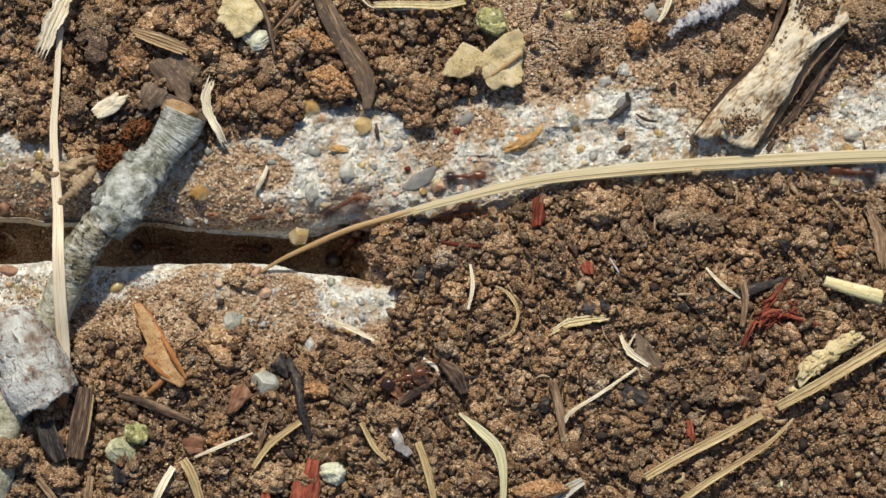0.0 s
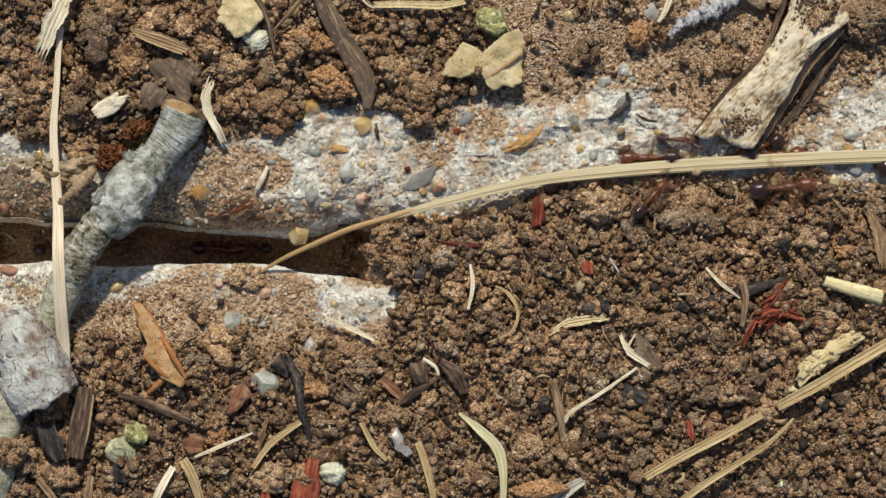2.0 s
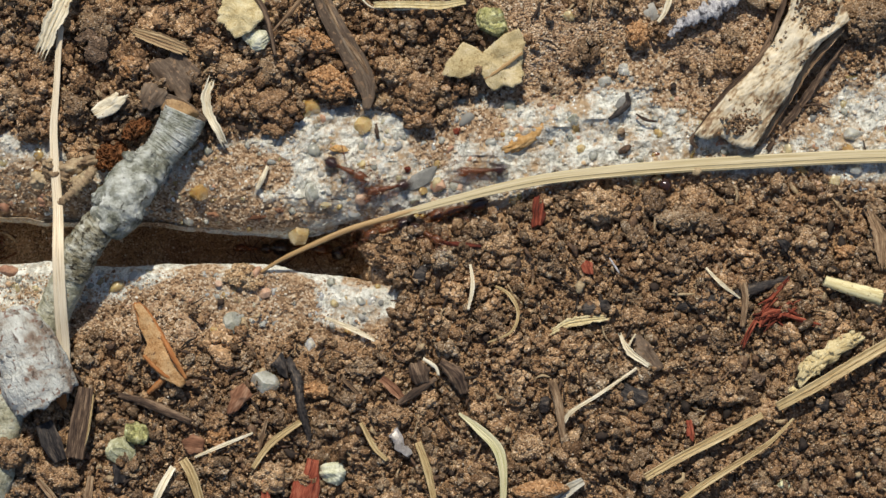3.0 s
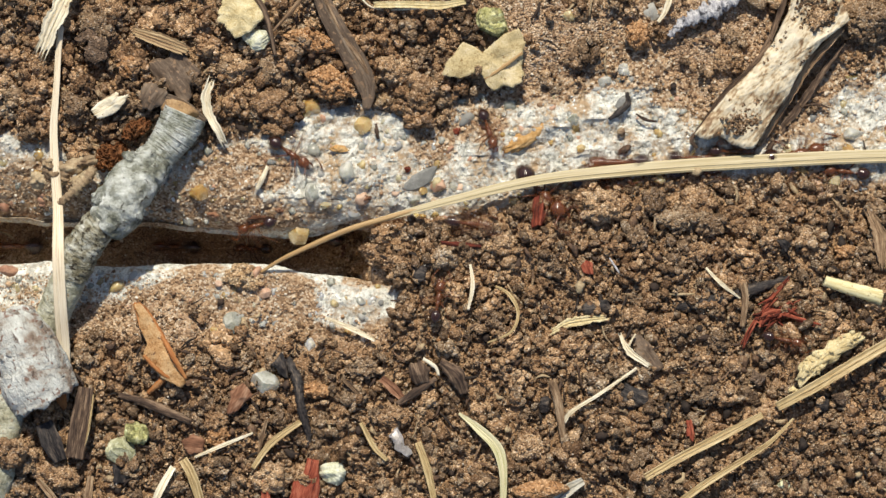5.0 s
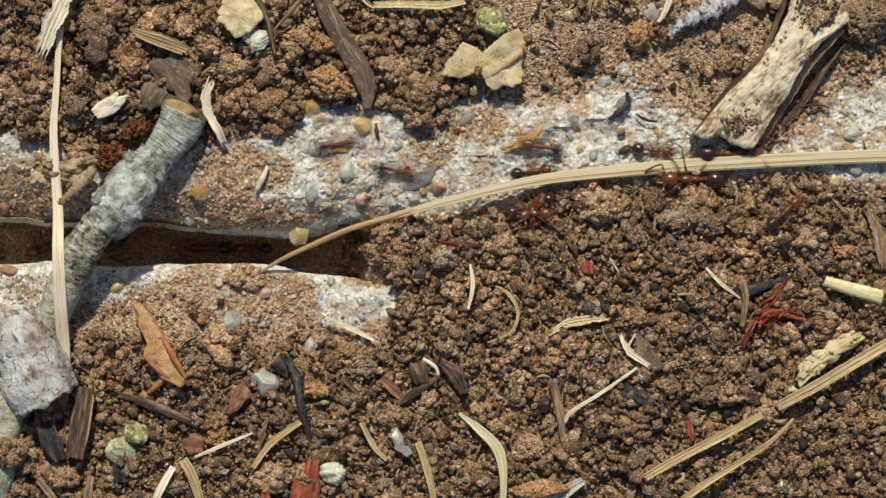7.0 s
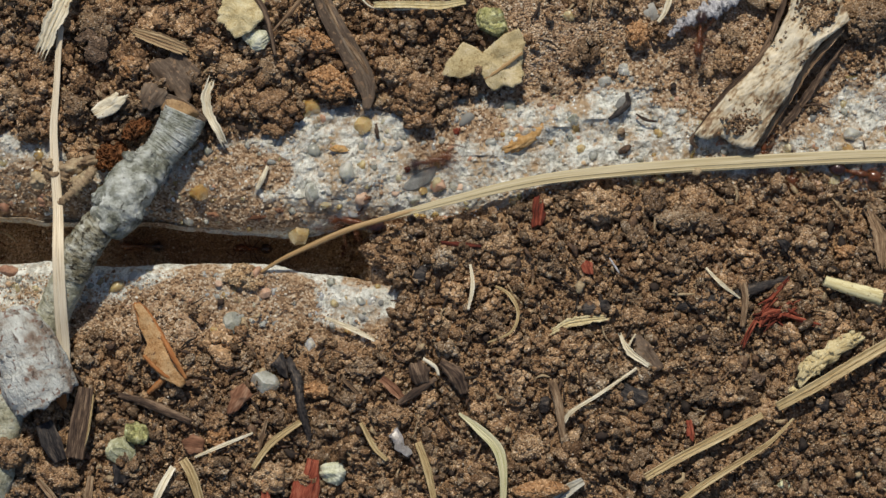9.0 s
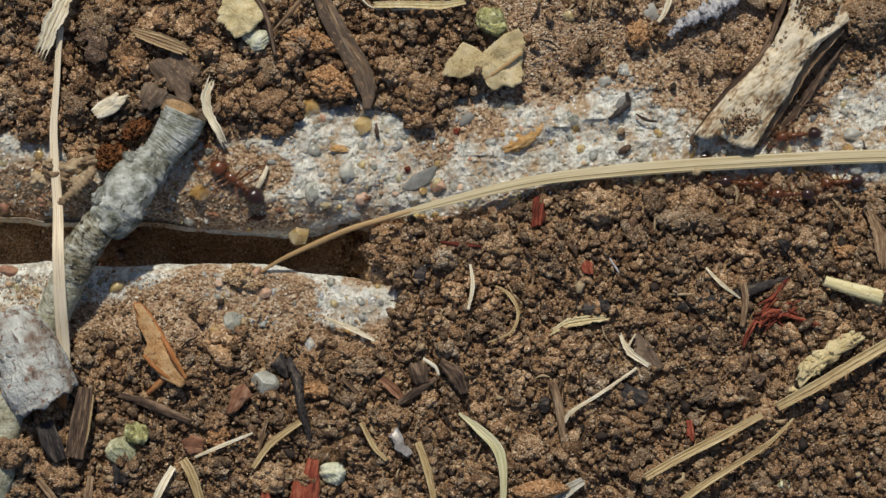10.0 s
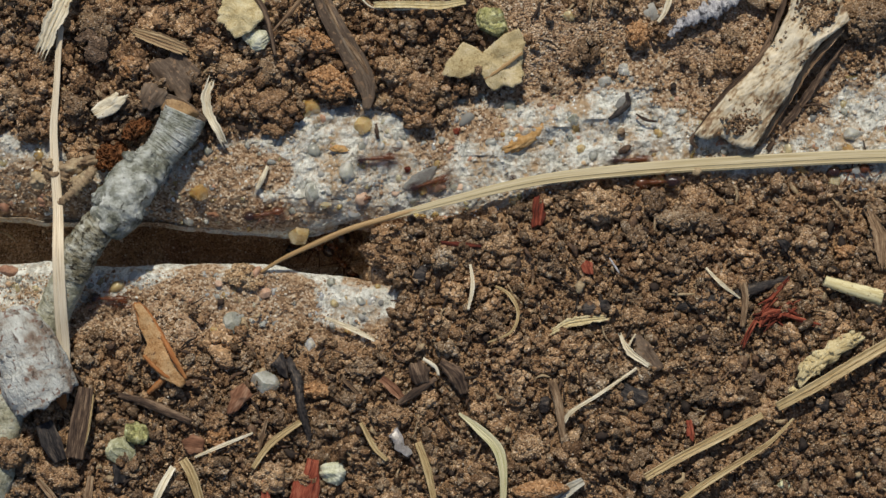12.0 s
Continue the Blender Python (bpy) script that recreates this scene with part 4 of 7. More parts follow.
def build_sand():
    def dusted(x, y):
        patch = np.clip(vnoise(x, y, 55, 91, 3) * 1.8 - 0.1, 0, 1) * 0.4
        gap = ((y > EDGE_N(x) - 4) & (y < EDGE_S(x) + 6) & (x < 640))
        lip = np.where((x < 700) & (y > EDGE_S(x)), np.clip((y - EDGE_S(x) - (6 + 14 * vnoise(x, y, 40, 93)) * (1 - 0.9 * np.exp(-((x - 390) / 95) ** 4))) / 12, 0, 1), 1)
        white = np.clip(1.5 - ((x - 636) / 78) ** 2 - ((y - 522) / 50) ** 2, 0, 1)
        return np.where(gap, 0.2, np.maximum(np.maximum(sandy_zone(x, y) * 0.95 * np.where(y > 470, 1, np.clip((cover(x, y) + 22) / 26, 0, 1)), dust_and_shade(x, y) * 0.9), patch) * lip * (1 - white)) * (earth_only(x, y) < 0.7)
    p = scatter(90000, rng, dusted, 3.4)
    s = rng.uniform(1.0, 2.6, len(p)) * np.where(rng.uniform(size=len(p)) < 0.06, 1.9, 1) * (1 + 0.25 * sandy_zone(p[:, 0], p[:, 1]))
    z = top(p[:, 0], p[:, 1]) + s * 0.35
    tagged(strew("sand", GRAIN, np.c_[p, z], s, M_SAND, rng, smooth=False), "tan and orange grains of sand dusting the slabs", "sand", kind="stuff")


M_PASTE = mottled("concrete_grit", [(0.1, (0.28, 0.27, 0.24)), (0.3, (0.46, 0.45, 0.41)), (0.5, (0.68, 0.68, 0.63)), (0.8, (0.84, 0.84, 0.79))], 0.08, 0.3, 0.95, 0.8, 1.5,
                  island=0.75, tint=((0.82, 0.62, 0.42), 0.8), spec=0.1)


def build_grit():
    """Lumps and grains of the concrete itself, weathered out of its face."""
    def face(x, y):
        n = (y < EDGE_N(x) - 4) & (cover(x, y) < 6)
        t = (y > EDGE_S(x) + 3) & (x < 700) & (cover(x, y) < 6)
        return np.where(n, 0.55, np.where(t, 0.15, 0)) * np.clip(0.7 + vnoise(x, y, 40, 97, 2), 0.15, 1) * (1 - 0.75 * dust_and_shade(x, y))
    p = scatter(34000, rng, face, 5.6)
    s = rng.uniform(1.3, 3.4, len(p)) * np.where(rng.uniform(size=len(p)) < 0.12, 1.7, 1)
    z = top(p[:, 0], p[:, 1]) + s * rng.uniform(-0.5, 0.15, len(p))
    tagged(strew("concrete_grit", GRAIN, np.c_[p, z], s, M_PASTE, rng, smooth=False), "whitish and grey grit standing out of the weathered concrete", "concrete grit", kind="stuff")


build_crumbs()
build_sand()
build_grit()


# ---- things: makers ----
def simple(name, data, material, label, category, group="", smooth=True):
    V, F = data
    return tagged(link_mesh(name, V, F, material, smooth=smooth), label, category, group)


def straw(path, widths, label, material=None, name="straw", category="straw", thick=3.5, n=40, ribs=2, fold=0.3, lift=16, twist=0.0, ragged=0.06, group="dry plant bits"):
    """A loose strip of dry plant lying on the crumbs, with its fibre cord along the middle."""
    p = drape(path, lift)
    thing = holder(name, p[0], label, category, group)
    seed = int(abs(path[0][0]) * 3 + abs(path[0][1])) % 97
    widths = [w * 0.88 for w in widths]
    V, F = blade(p, widths, thick, n, ribs, fold, twist, seed, ragged)
    link_mesh("strip", V, F, material or M_STRAW, parent=thing)
    V, F = tube([(x, y, z + 0.6) for x, y, z in p], [0.9] + [max(1.0, w * 0.09) for w in widths[1:-1]] + [0.8], n, 6)
    link_mesh("midrib", V, F, M_CREAM if material is None else material, parent=thing)
    return thing


def stick(path, radii, label, material, name="twig", category="twig", rough=0.12, lift=13, n=30, jag=3.0, rings=0.03, group="dry plant bits", flat=0.8):
    p = drape(path, lift)
    seed = int(abs(path[0][0]) + abs(path[0][1])) % 89
    return simple(name, tube(p, radii, n, 12, rough, flat, rings, seed, jag), material, label, category, group)


def chip(outline, label, material, name="chip", category="plant chip", lift=24, thick=5, curl=7, dome=3, ragged=5, tilt=(0, 0), rings=7, group="dry plant bits", teeth=0.0):
    seed = int(abs(outline[0][0]) + abs(outline[0][1])) % 83
    return simple(name, flake(outline, lift, thick, curl, rings, ragged, seed, dome, tilt, teeth), material, label, category, group)


def clod(x, y, rx, ry, angle=0, material=None, label="brown clod of earth grown together of grains", level=4, rise=0.35, knob=0.2, name="earth_clod", category="clod",
         group="large clods of earth", rz=None, bumps=120, knobs=True):
    r = np.random.default_rng(int(x * 7 + y))
    V, F = lumpy(level, bumps, knob, r, 0.05)
    V = V * (1 + 0.18 * np.sin(V[:, [1, 2, 0]] * 3 + r.uniform(0, 6, 3)))
    V = V * (rx, ry, rz or min(rx, ry) * 0.85)
    a = radians(angle)
    V = np.c_[V[:, 0] * math.cos(a) - V[:, 1] * math.sin(a), V[:, 0] * math.sin(a) + V[:, 1] * math.cos(a), V[:, 2]]
    if knobs:
        upper = V[V[:, 2] > -0.1 * np.abs(V[:, 2]).max()]
        count = int(np.clip(rx * ry / 22, 8, 90))
        W, G = granules(r, upper[r.integers(0, len(upper), count)] * 0.94, r.uniform(2.6, 6.2, count) * min(1, min(rx, ry) / 18))
        V, F = np.concatenate([V, W]), np.concatenate([F, G + len(V)])
    base = float(top(x, y))
    V = V + (x, y, base + rise * (rz or min(rx, ry)))
    return simple(name, (V, F[:, ::-1].copy()), material or M_CLOD, label, category, group)


def pebble(x, y, rx, ry, material, label, angle=0, rise=0.3, name="pebble", category="pebble", group="loose grains of quartz", level=4, rz=None):
    r = np.random.default_rng(int(x * 5 + y * 3))
    V, F = faceted(level, r, 13, 0.02, 0.62)
    V = V * (1 + 0.05 * np.sin(V[:, [1]] * 5 + 3 * V[:, [2]] + x))
    V = V * (rx * 1.12, ry * 1.12, (rz or min(rx, ry)) * 1.0)
    a = radians(angle)
    V = np.c_[V[:, 0] * math.cos(a) - V[:, 1] * math.sin(a), V[:, 0] * math.sin(a) + V[:, 1] * math.cos(a), V[:, 2]]
    V = V + (x, y, float(top(x, y)) + (rise - 0.12) * (rz or min(rx, ry)))
    return simple(name, (V, F[:, ::-1].copy()), material, label, category, group)


# ---- fine plant litter among the crumbs ----
M_LITTER = mottled("plant_litter", [(0.1, (0.02, 0.016, 0.014)), (0.45, (0.06, 0.04, 0.03)), (0.66, (0.17, 0.1, 0.06)), (0.88, (0.46, 0.36, 0.22))], 0.1, 0.4, 0.8, 0.8, 2, island=0.75)


def build_litter():
    r = np.random.default_rng(31)
    Vs, Fs, off = [], [], 0
    p = scatter(2900, r, lambda x, y: earth_only(x, y) * 0.85 + 0.03, 17)
    for x, y in p:
        a, ln, w = r.uniform(0, 2 * math.pi), r.uniform(6, 24), r.uniform(1.0, 3.4)
        if r.uniform() < 0.35:
            w, ln = w * 2.8, ln * 0.6
        z = float(top(x, y)) + r.uniform(7, 15)
        dx, dy = math.cos(a) * ln, math.sin(a) * ln
        bend = r.uniform(-6, 6)
        V, F = tube([(x - dx, y - dy, z - 2), (x - dy / ln * bend, y + dx / ln * bend, z + 2), (x + dx, y + dy, z + r.uniform(-4, 3))], [w * 0.5, w, w * 0.4], 9, 6, 0.3, 0.6, 0, int(x) % 50)
        Vs.append(V)
        Fs += [tuple(int(i) + off for i in f) for f in F]
        off += len(V)
    FIBRE.clear()
    tagged(link_mesh("plant_litter", np.concatenate(Vs), Fs, M_LITTER, base=(CX, CY, 0)), "brown and tan slivers of dead plant among crumbs", "plant litter", kind="stuff")


build_litter()


# ---- things: the large ones ----
def build_grass_blade():
    thing = holder("grass_blade", (470, 476, float(top(470, 478))), "long arched dry straw-coloured grass blade across the crack", "grass blade")
    path = [(466, 479, 2), (500, 459, 14), (600, 413, 29), (700, 382, 35), (780, 360, 35), (900, 330, 32), (1000, 313, 28), (1170, 297, 23),
            (1300, 289, 23), (1450, 281, 26), (1568, 277, 28), (1680, 274, 28)]
    V, F = blade(path, [3, 7, 11, 16, 20, 23, 24, 24, 24, 22], 5, 160, ribs=2, fold=-0.08, rib=0.022)
    strip = link_mesh("leaf_strip", V, F, M_PALEBLADE, parent=thing)
    mid = [(x, y + 1.5, z - 0.5) for x, y, z in path]
    V, F = tube(mid, [0.8, 1.1, 1.4, 1.4, 1.4, 1.4], 140, 6)
    link_mesh("midrib", V, F, M_PALEBLADE, parent=strip)
    V, F = tube([(x, y + 8.5 * min(1, max(0.25, (x - 430) / 480)), z - 0.6) for x, y, z in path], [0.6, 0.9, 1.1, 1.1, 1.1], 140, 6)
    link_mesh("leaf_margin", V, F, M_PALEBLADE, parent=strip)
    V, F = tube([(462, 482, 2), (500, 459, 15), (560, 431, 23), (620, 406, 30), (690, 385, 34), (760, 365, 33)], [2.6, 4.2, 5.0, 5.2, 4.6, 2.2], 60, 10, flat=0.7)
    link_mesh("leaf_base", V, F, M_STEM, parent=thing, label="orange-brown narrow stem end")


def build_straw():
    thing = holder("long_straw", (112, 640, float(top(112, 640))), "long pale straw lying across twig and slabs", "straw")
    path = [(138, -30, 42), (113, 60, 46), (106, 150, 48), (101, 230, 50), (104, 301, 54), (110, 371, 62), (114, 450, 92), (116, 538, 78), (118, 638, 38),
            (113, 750, 24), (113, 900, 20)]
    V, F = blade(path, [9, 10, 11, 14, 17, 20, 22, 22, 19, 13, 11], 4, 140, ribs=2, fold=-0.1, rib=0.025)
    link_mesh("stem", V, F, M_PALESTRAW, parent=thing)
    V, F = tube([(x - 3, y, z + 0.1) for x, y, z in path], [0.7, 0.8, 1.0, 1.0, 1.0, 0.8], 120, 6)
    link_mesh("rib", V, F, M_PALESTRAW, parent=thing)


def knots(rng_, path, radii, count, r0, r1):
    """Small swellings set on the skin of a stick."""
    C = resample(path, 60)
    R = np.interp(np.linspace(0, 1, 60), np.linspace(0, 1, len(radii)), radii)
    out = []
    for _ in range(count):
        i = int(rng_.integers(2, 58))
        t = C[min(i + 1, 59)] - C[i - 1]
        t = t / np.linalg.norm(t)
        side = np.cross(t, (0, 0, 1.0))
        side /= np.linalg.norm(side)
        up = np.cross(side, t)
        a = rng_.uniform(0.2, math.pi - 0.2)
        out.append((C[i] + side * math.cos(a) * R[i] * 0.93 + up * math.sin(a) * R[i] * 0.93, rng_.uniform(r0, r1)))
    return out


def build_twig():
    thing = holder("twig", (85, 570, float(top(85, 570))), "crooked twig with ridged bark and grey-green lichen, bridging the crack", "twig")
    r = np.random.default_rng(5)
    up_path = [(330, 202, 44), (313, 238, 43), (283, 278, 46), (262, 306, 54)]
    up_rad = [41, 37, 31, 36]
    knob_path = [(282, 280, 46), (254, 314, 60), (227, 352, 78), (210, 383, 82), (194, 401, 78)]
    knob_rad = [33, 41, 45, 46, 32]
    V, F = bark_tube(up_path, up_rad, 200, 84, 3, 0.05, 30, 1.3, 4.2)
    upper = link_mesh("upper_piece", V, F, M_BARK, parent=thing)
    V, F = bark_tube(knob_path, knob_rad, 200, 84, 23, 0.2, 24, 1.1, 9.0)
    link_mesh("knobby_piece", V, F, M_BARKKNOB, parent=thing, label="gnarled grey bark with white lichen")
    low_path = [(209, 374, 80), (180, 406, 78), (152, 445, 68), (132, 487, 54)]
    low_rad = [26, 31, 33, 31]
    V, F = bark_tube(low_path, low_rad, 150, 70, 5, 0.12, 18, 2.4, 8.0)
    lower = link_mesh("middle_piece", V, F, M_BARKLOW, parent=thing, label="brown cracked bark")
    V, F = bark_tube([(138, 474, 59), (122, 505, 46), (102, 549, 32), (84, 604, 16)], [29, 31, 30, 27], 140, 64, 8, 0.05, 30, 0.7, 7.0)
    link_mesh("lower_piece", V, F, M_BARKPALE, parent=thing)
    for x, y, z, r_ in ((214, 394, 74, 32), (192, 354, 100, 19), (206, 372, 108, 16), (238, 282, 78, 17), (132, 466, 84, 8)):
        V, F = lumpy(4, 30, 0.45, r, 0.01)
        link_mesh("knot", V * (r_, r_ * 0.9, r_ * 0.8) + (x, y, z), F[:, ::-1].copy(), M_BARKKNOB, parent=upper)
    # the sawn end
    V, F = faceted(3, r, 3, 0.02)
    a = radians(24)
    V = V * (39, 19, 24)
    V = np.c_[V[:, 0] * math.cos(a) - V[:, 1] * math.sin(a), V[:, 0] * math.sin(a) + V[:, 1] * math.cos(a), V[:, 2]] + (323, 200, 54)
    link_mesh("cut_end", V, F[:, ::-1].copy(), M_CUT, parent=thing, label="orange-brown broken end")
    for i, (c, s) in enumerate(knots(r, knob_path, knob_rad, 22, 3, 7) + knots(r, low_path, low_rad, 8, 2, 5)):
        V, F = lumpy(2, 14, 0.5, r)
        V = V * (s, s, s * 0.35) + c
        link_mesh("lichen_patch", V, F[:, ::-1].copy(), M_BARK, parent=upper if i < 22 else lower)


def build_stub():
    thing = holder("stick_stub", (40, 640, float(top(60, 660))), "weathered stick stub with flaking white and grey bark", "stick")
    r = np.random.default_rng(8)
    path, rad = [(28, 560, 40), (42, 592, 50), (64, 640, 52), (88, 698, 46)], [40, 56, 60, 58]
    V, F = bark_tube(path, rad, 190, 90, 9, 0.05, 30, 0.8, 16.0, 4)
    skin = link_mesh("bark", V, F, M_STUB, parent=thing)
    V, F = bark_tube([(60, 648, 54), (72, 672, 52), (87, 700, 47)], [59, 63, 62], 90, 90, 17, 0.06, 22, 1.2, 14.0, 10)
    link_mesh("bark_plate", V, F, M_STUB, parent=thing)
    V, F = tube([(108, 690, 40), (116, 712, 34), (124, 734, 24)], [13, 8, 3], 20, 10, rough=0.3, seed=4, jag=4)
    link_mesh("splinter", V, F, M_ORANGEWOOD, parent=thing, label="orange splinter of bare wood")
    for c, s in knots(r, path, rad, 20, 6, 14):
        V, F = faceted(2, r, 6, 0.05)
        V = V * (s * 1.5, s, s * 0.3) + c
        link_mesh("bark_scale", V, F[:, ::-1].copy(), M_STUB, parent=skin)
    simple("branch", bark_tube(drape([(26, 700, 4), (16, 770, 6), (8, 830, 4), (-16, 900, 2)], 12), [24, 26, 25, 22], 130, 60, 14, 0.08, 34, 1.0, 12.0), M_BARKPALE,
           "pale grey-green branch half buried under the earth", "branch")


def build_log():
    thing = holder("wood_piece", (1340, 190, float(top(1300, 240))), "split piece of pale bare wood with dark bark along its sides", "wood")
    out = [(1226, 240), (1243, 216), (1285, 166), (1328, 126), (1362, 78), (1392, 20), (1402, -24), (1462, -24), (1494, 42), (1446, 80), (1418, 116), (1394, 160),
           (1366, 206), (1346, 240), (1328, 266), (1296, 258), (1270, 240), (1248, 250)]
    V, F = flake(out, 50, 46, 6, 18, 3.0, 12, 9, (0, -0.17))
    link_mesh("bare_wood", V, F, M_WOOD, parent=thing)
    V, F = blade([(1224, 246, 10), (1240, 222, 15), (1284, 162, 29), (1326, 122, 38), (1360, 70, 47), (1394, -30, 64)], [4, 7, 9, 8, 8, 6], 44, 70, ribs=2, seed=2, ragged=0.35)
    link_mesh("bark_strip", V, F, M_BARKDARK, parent=thing)
    V, F = blade([(1338, 262, 16), (1362, 226, 24), (1398, 168, 36), (1430, 114, 48), (1486, 54, 60)], [8, 10, 13, 15, 8], 50, 70, ribs=2, seed=4, ragged=0.3)
    link_mesh("bark_strip", V, F, M_BARKTAN, parent=thing)
    V, F = blade([(1356, 268, 8), (1385, 226, 12), (1421, 178, 18), (1457, 124, 25), (1487, 82, 30)], [10, 13, 13, 11, 6], 36, 70, ribs=2, seed=6, ragged=0.4)
    link_mesh("bark_strip", V, F, M_BARKDARK, parent=thing)


def extra_materials():
    pale = mottled("pale_straw", [(0.3, (0.5, 0.38, 0.24)), (0.45, (0.72, 0.62, 0.45)), (0.65, (0.84, 0.76, 0.61))], 0.25, 1.0, 0.5, 0.45, 1.0, fibre=(0.025, 1.0), spec=0.4, crisp=0.8)
    cut = mottled("cut_wood", [(0.3, (0.12, 0.07, 0.04)), (0.5, (0.35, 0.22, 0.11)), (0.7, (0.5, 0.36, 0.2))], 0.06, 0.3, 0.8, 0.8, 2)
    grey = mottled("grey_lichen", [(0.3, (0.2, 0.18, 0.14)), (0.5, (0.4, 0.38, 0.31)), (0.7, (0.58, 0.56, 0.48))], 0.05, 0.25, 0.9, 0.9, 3, own=0.3)
    orange = mottled("orange_wood", [(0.3, (0.2, 0.065, 0.018)), (0.5, (0.42, 0.17, 0.055)), (0.7, (0.56, 0.31, 0.14))], 0.12, 0.5, 0.7, 0.8, 2, fibre=(0.12, 1.0))
    tan = mottled("tan_bark", [(0.3, (0.1, 0.06, 0.035)), (0.5, (0.26, 0.17, 0.1)), (0.7, (0.46, 0.34, 0.22))], 0.16, 0.6, 0.85, 1.0, 3, fibre=(0.12, 1.0), crisp=0.6)
    white = mottled("white_fibre", [(0.3, (0.1, 0.1, 0.12)), (0.42, (0.34, 0.34, 0.37)), (0.55, (0.6, 0.6, 0.62)), (0.7, (0.78, 0.78, 0.8))], 0.08, 0.35, 0.9, 1.0, 6, specks=(0.09, 0.55, (0.09, 0.09, 0.1)))
    stem = mottled("orange_stem", [(0.3, (0.24, 0.13, 0.05)), (0.5, (0.42, 0.27, 0.12)), (0.7, (0.55, 0.4, 0.22))], 0.25, 1.0, 0.5, 0.5, 1.0, fibre=(0.03, 1.0), spec=0.4)
    leaf = mottled("tan_leaf", [(0.28, (0.2, 0.085, 0.025)), (0.42, (0.4, 0.22, 0.09)), (0.56, (0.52, 0.33, 0.16)), (0.74, (0.62, 0.46, 0.27))], 0.06, 0.4, 0.75, 0.9, 2.5, specks=(0.13, 0.62, (0.16, 0.08, 0.04)), crisp=0.7)
    reed = mottled("striped_reed", [(0.32, (0.09, 0.05, 0.03)), (0.45, (0.24, 0.15, 0.08)), (0.56, (0.44, 0.32, 0.18)), (0.7, (0.6, 0.48, 0.3))], 0.5, 1.4, 0.7, 0.8, 2, fibre=(0.03, 0.7))
    wan = mottled("pale_pellet", [(0.28, (0.24, 0.24, 0.12)), (0.42, (0.46, 0.46, 0.29)), (0.55, (0.64, 0.65, 0.47)), (0.7, (0.78, 0.79, 0.64))], 0.07, 0.3, 0.85, 1.0, 4, own=0.2)
    shell = mottled("white_shell", [(0.3, (0.28, 0.25, 0.23)), (0.5, (0.46, 0.43, 0.41)), (0.7, (0.7, 0.67, 0.66))], 0.06, 0.3, 0.3, 0.5, 2, clear=0.35, milky=0.5, spec=0.5)
    gall = mottled("gnarled_tan", [(0.28, (0.14, 0.09, 0.055)), (0.44, (0.29, 0.21, 0.13)), (0.56, (0.42, 0.33, 0.21)), (0.72, (0.56, 0.47, 0.32))], 0.04, 0.25, 0.9, 1.0, 3, own=0.2)
    dead = mottled("dull_leaf", [(0.3, (0.085, 0.058, 0.04)), (0.45, (0.14, 0.1, 0.07)), (0.58, (0.195, 0.145, 0.104)), (0.75, (0.29, 0.225, 0.165))], 0.04, 0.35, 0.7, 0.8, 1.6, fibre=(0.2, 1.0), own=0.1, crisp=0.6, specks=(0.12, 0.57, (0.26, 0.17, 0.105)))
    russet = mottled("russet_bark", [(0.3, (0.09, 0.04, 0.022)), (0.48, (0.2, 0.092, 0.052)), (0.62, (0.3, 0.16, 0.095)), (0.78, (0.42, 0.26, 0.17))], 0.05, 0.3, 0.85, 1.0, 3, fibre=(0.2, 1.0), crisp=0.6)
    yellow = mottled("yellow_straw", [(0.28, (0.42, 0.32, 0.12)), (0.42, (0.66, 0.57, 0.3)), (0.56, (0.8, 0.74, 0.46)), (0.75, (0.87, 0.83, 0.6))], 0.16, 0.6, 0.7, 0.8, 2, fibre=(0.1, 1.0), specks=(0.13, 0.66, (0.3, 0.2, 0.09)))
    green = mottled("greenish_straw", [(0.32, (0.27, 0.27, 0.11)), (0.44, (0.5, 0.47, 0.27)), (0.55, (0.68, 0.64, 0.44)), (0.72, (0.8, 0.76, 0.6))], 0.4, 1.4, 0.6, 0.6, 1.5, fibre=(0.02, 0.9))
    return pale, cut, grey, orange, tan, white, leaf, stem, reed, wan, shell, gall, dead, russet, yellow, green


M_PALESTRAW, M_CUT, M_LICHENGREY, M_ORANGEWOOD, M_BARKTAN, M_WHITE, M_LEAFTAN, M_STEM, M_REED, M_WAN, M_SHELL, M_GALL, M_DULL, M_RUSSET, M_YELLOW, M_GREEN = extra_materials()
build_grass_blade()
build_straw()
build_twig()
build_stub()
build_log()


def build_wood_dust():
    r = np.random.default_rng(41)
    pts = []
    for cx, cy, sx, sy, n in ((1312, 212, 34, 22, 330), (1344, 160, 44, 16, 260), (1398, 90, 34, 26, 260), (1440, 40, 36, 26, 380), (1420, 5, 30, 20, 140)):
        a = r.normal(size=(n, 2)) * (sx * 0.5, sy * 0.5)
        pts += [(cx + u * 0.6 - v * 0.8, cy + u * -0.8 - v * 0.6) for u, v in a]
    p = np.array(pts)
    off = np.abs((p[:, 0] - 1285) * 0.85 + (p[:, 1] - 250) * 0.527)
    p = p[(off < 46) & (p[:, 1] < 240)]
    z = 57 - 0.17 * (p[:, 1] - 110) + 3 * r.uniform(size=len(p)) + float(np.median(top(np.array([1250, 1300, 1400]), np.array([230, 180, 60]))))
    s = r.uniform(1.6, 4.4, len(p))
    tagged(strew("wood_dust", FINE, np.c_[p, z], s, M_CRUMB, r), "brown earth grains sticking to the bare wood", "soil", kind="stuff")


build_wood_dust()

# ---- things: clods of earth ----
def brown_clods(rows):
    for row in rows:
        clod(*row)


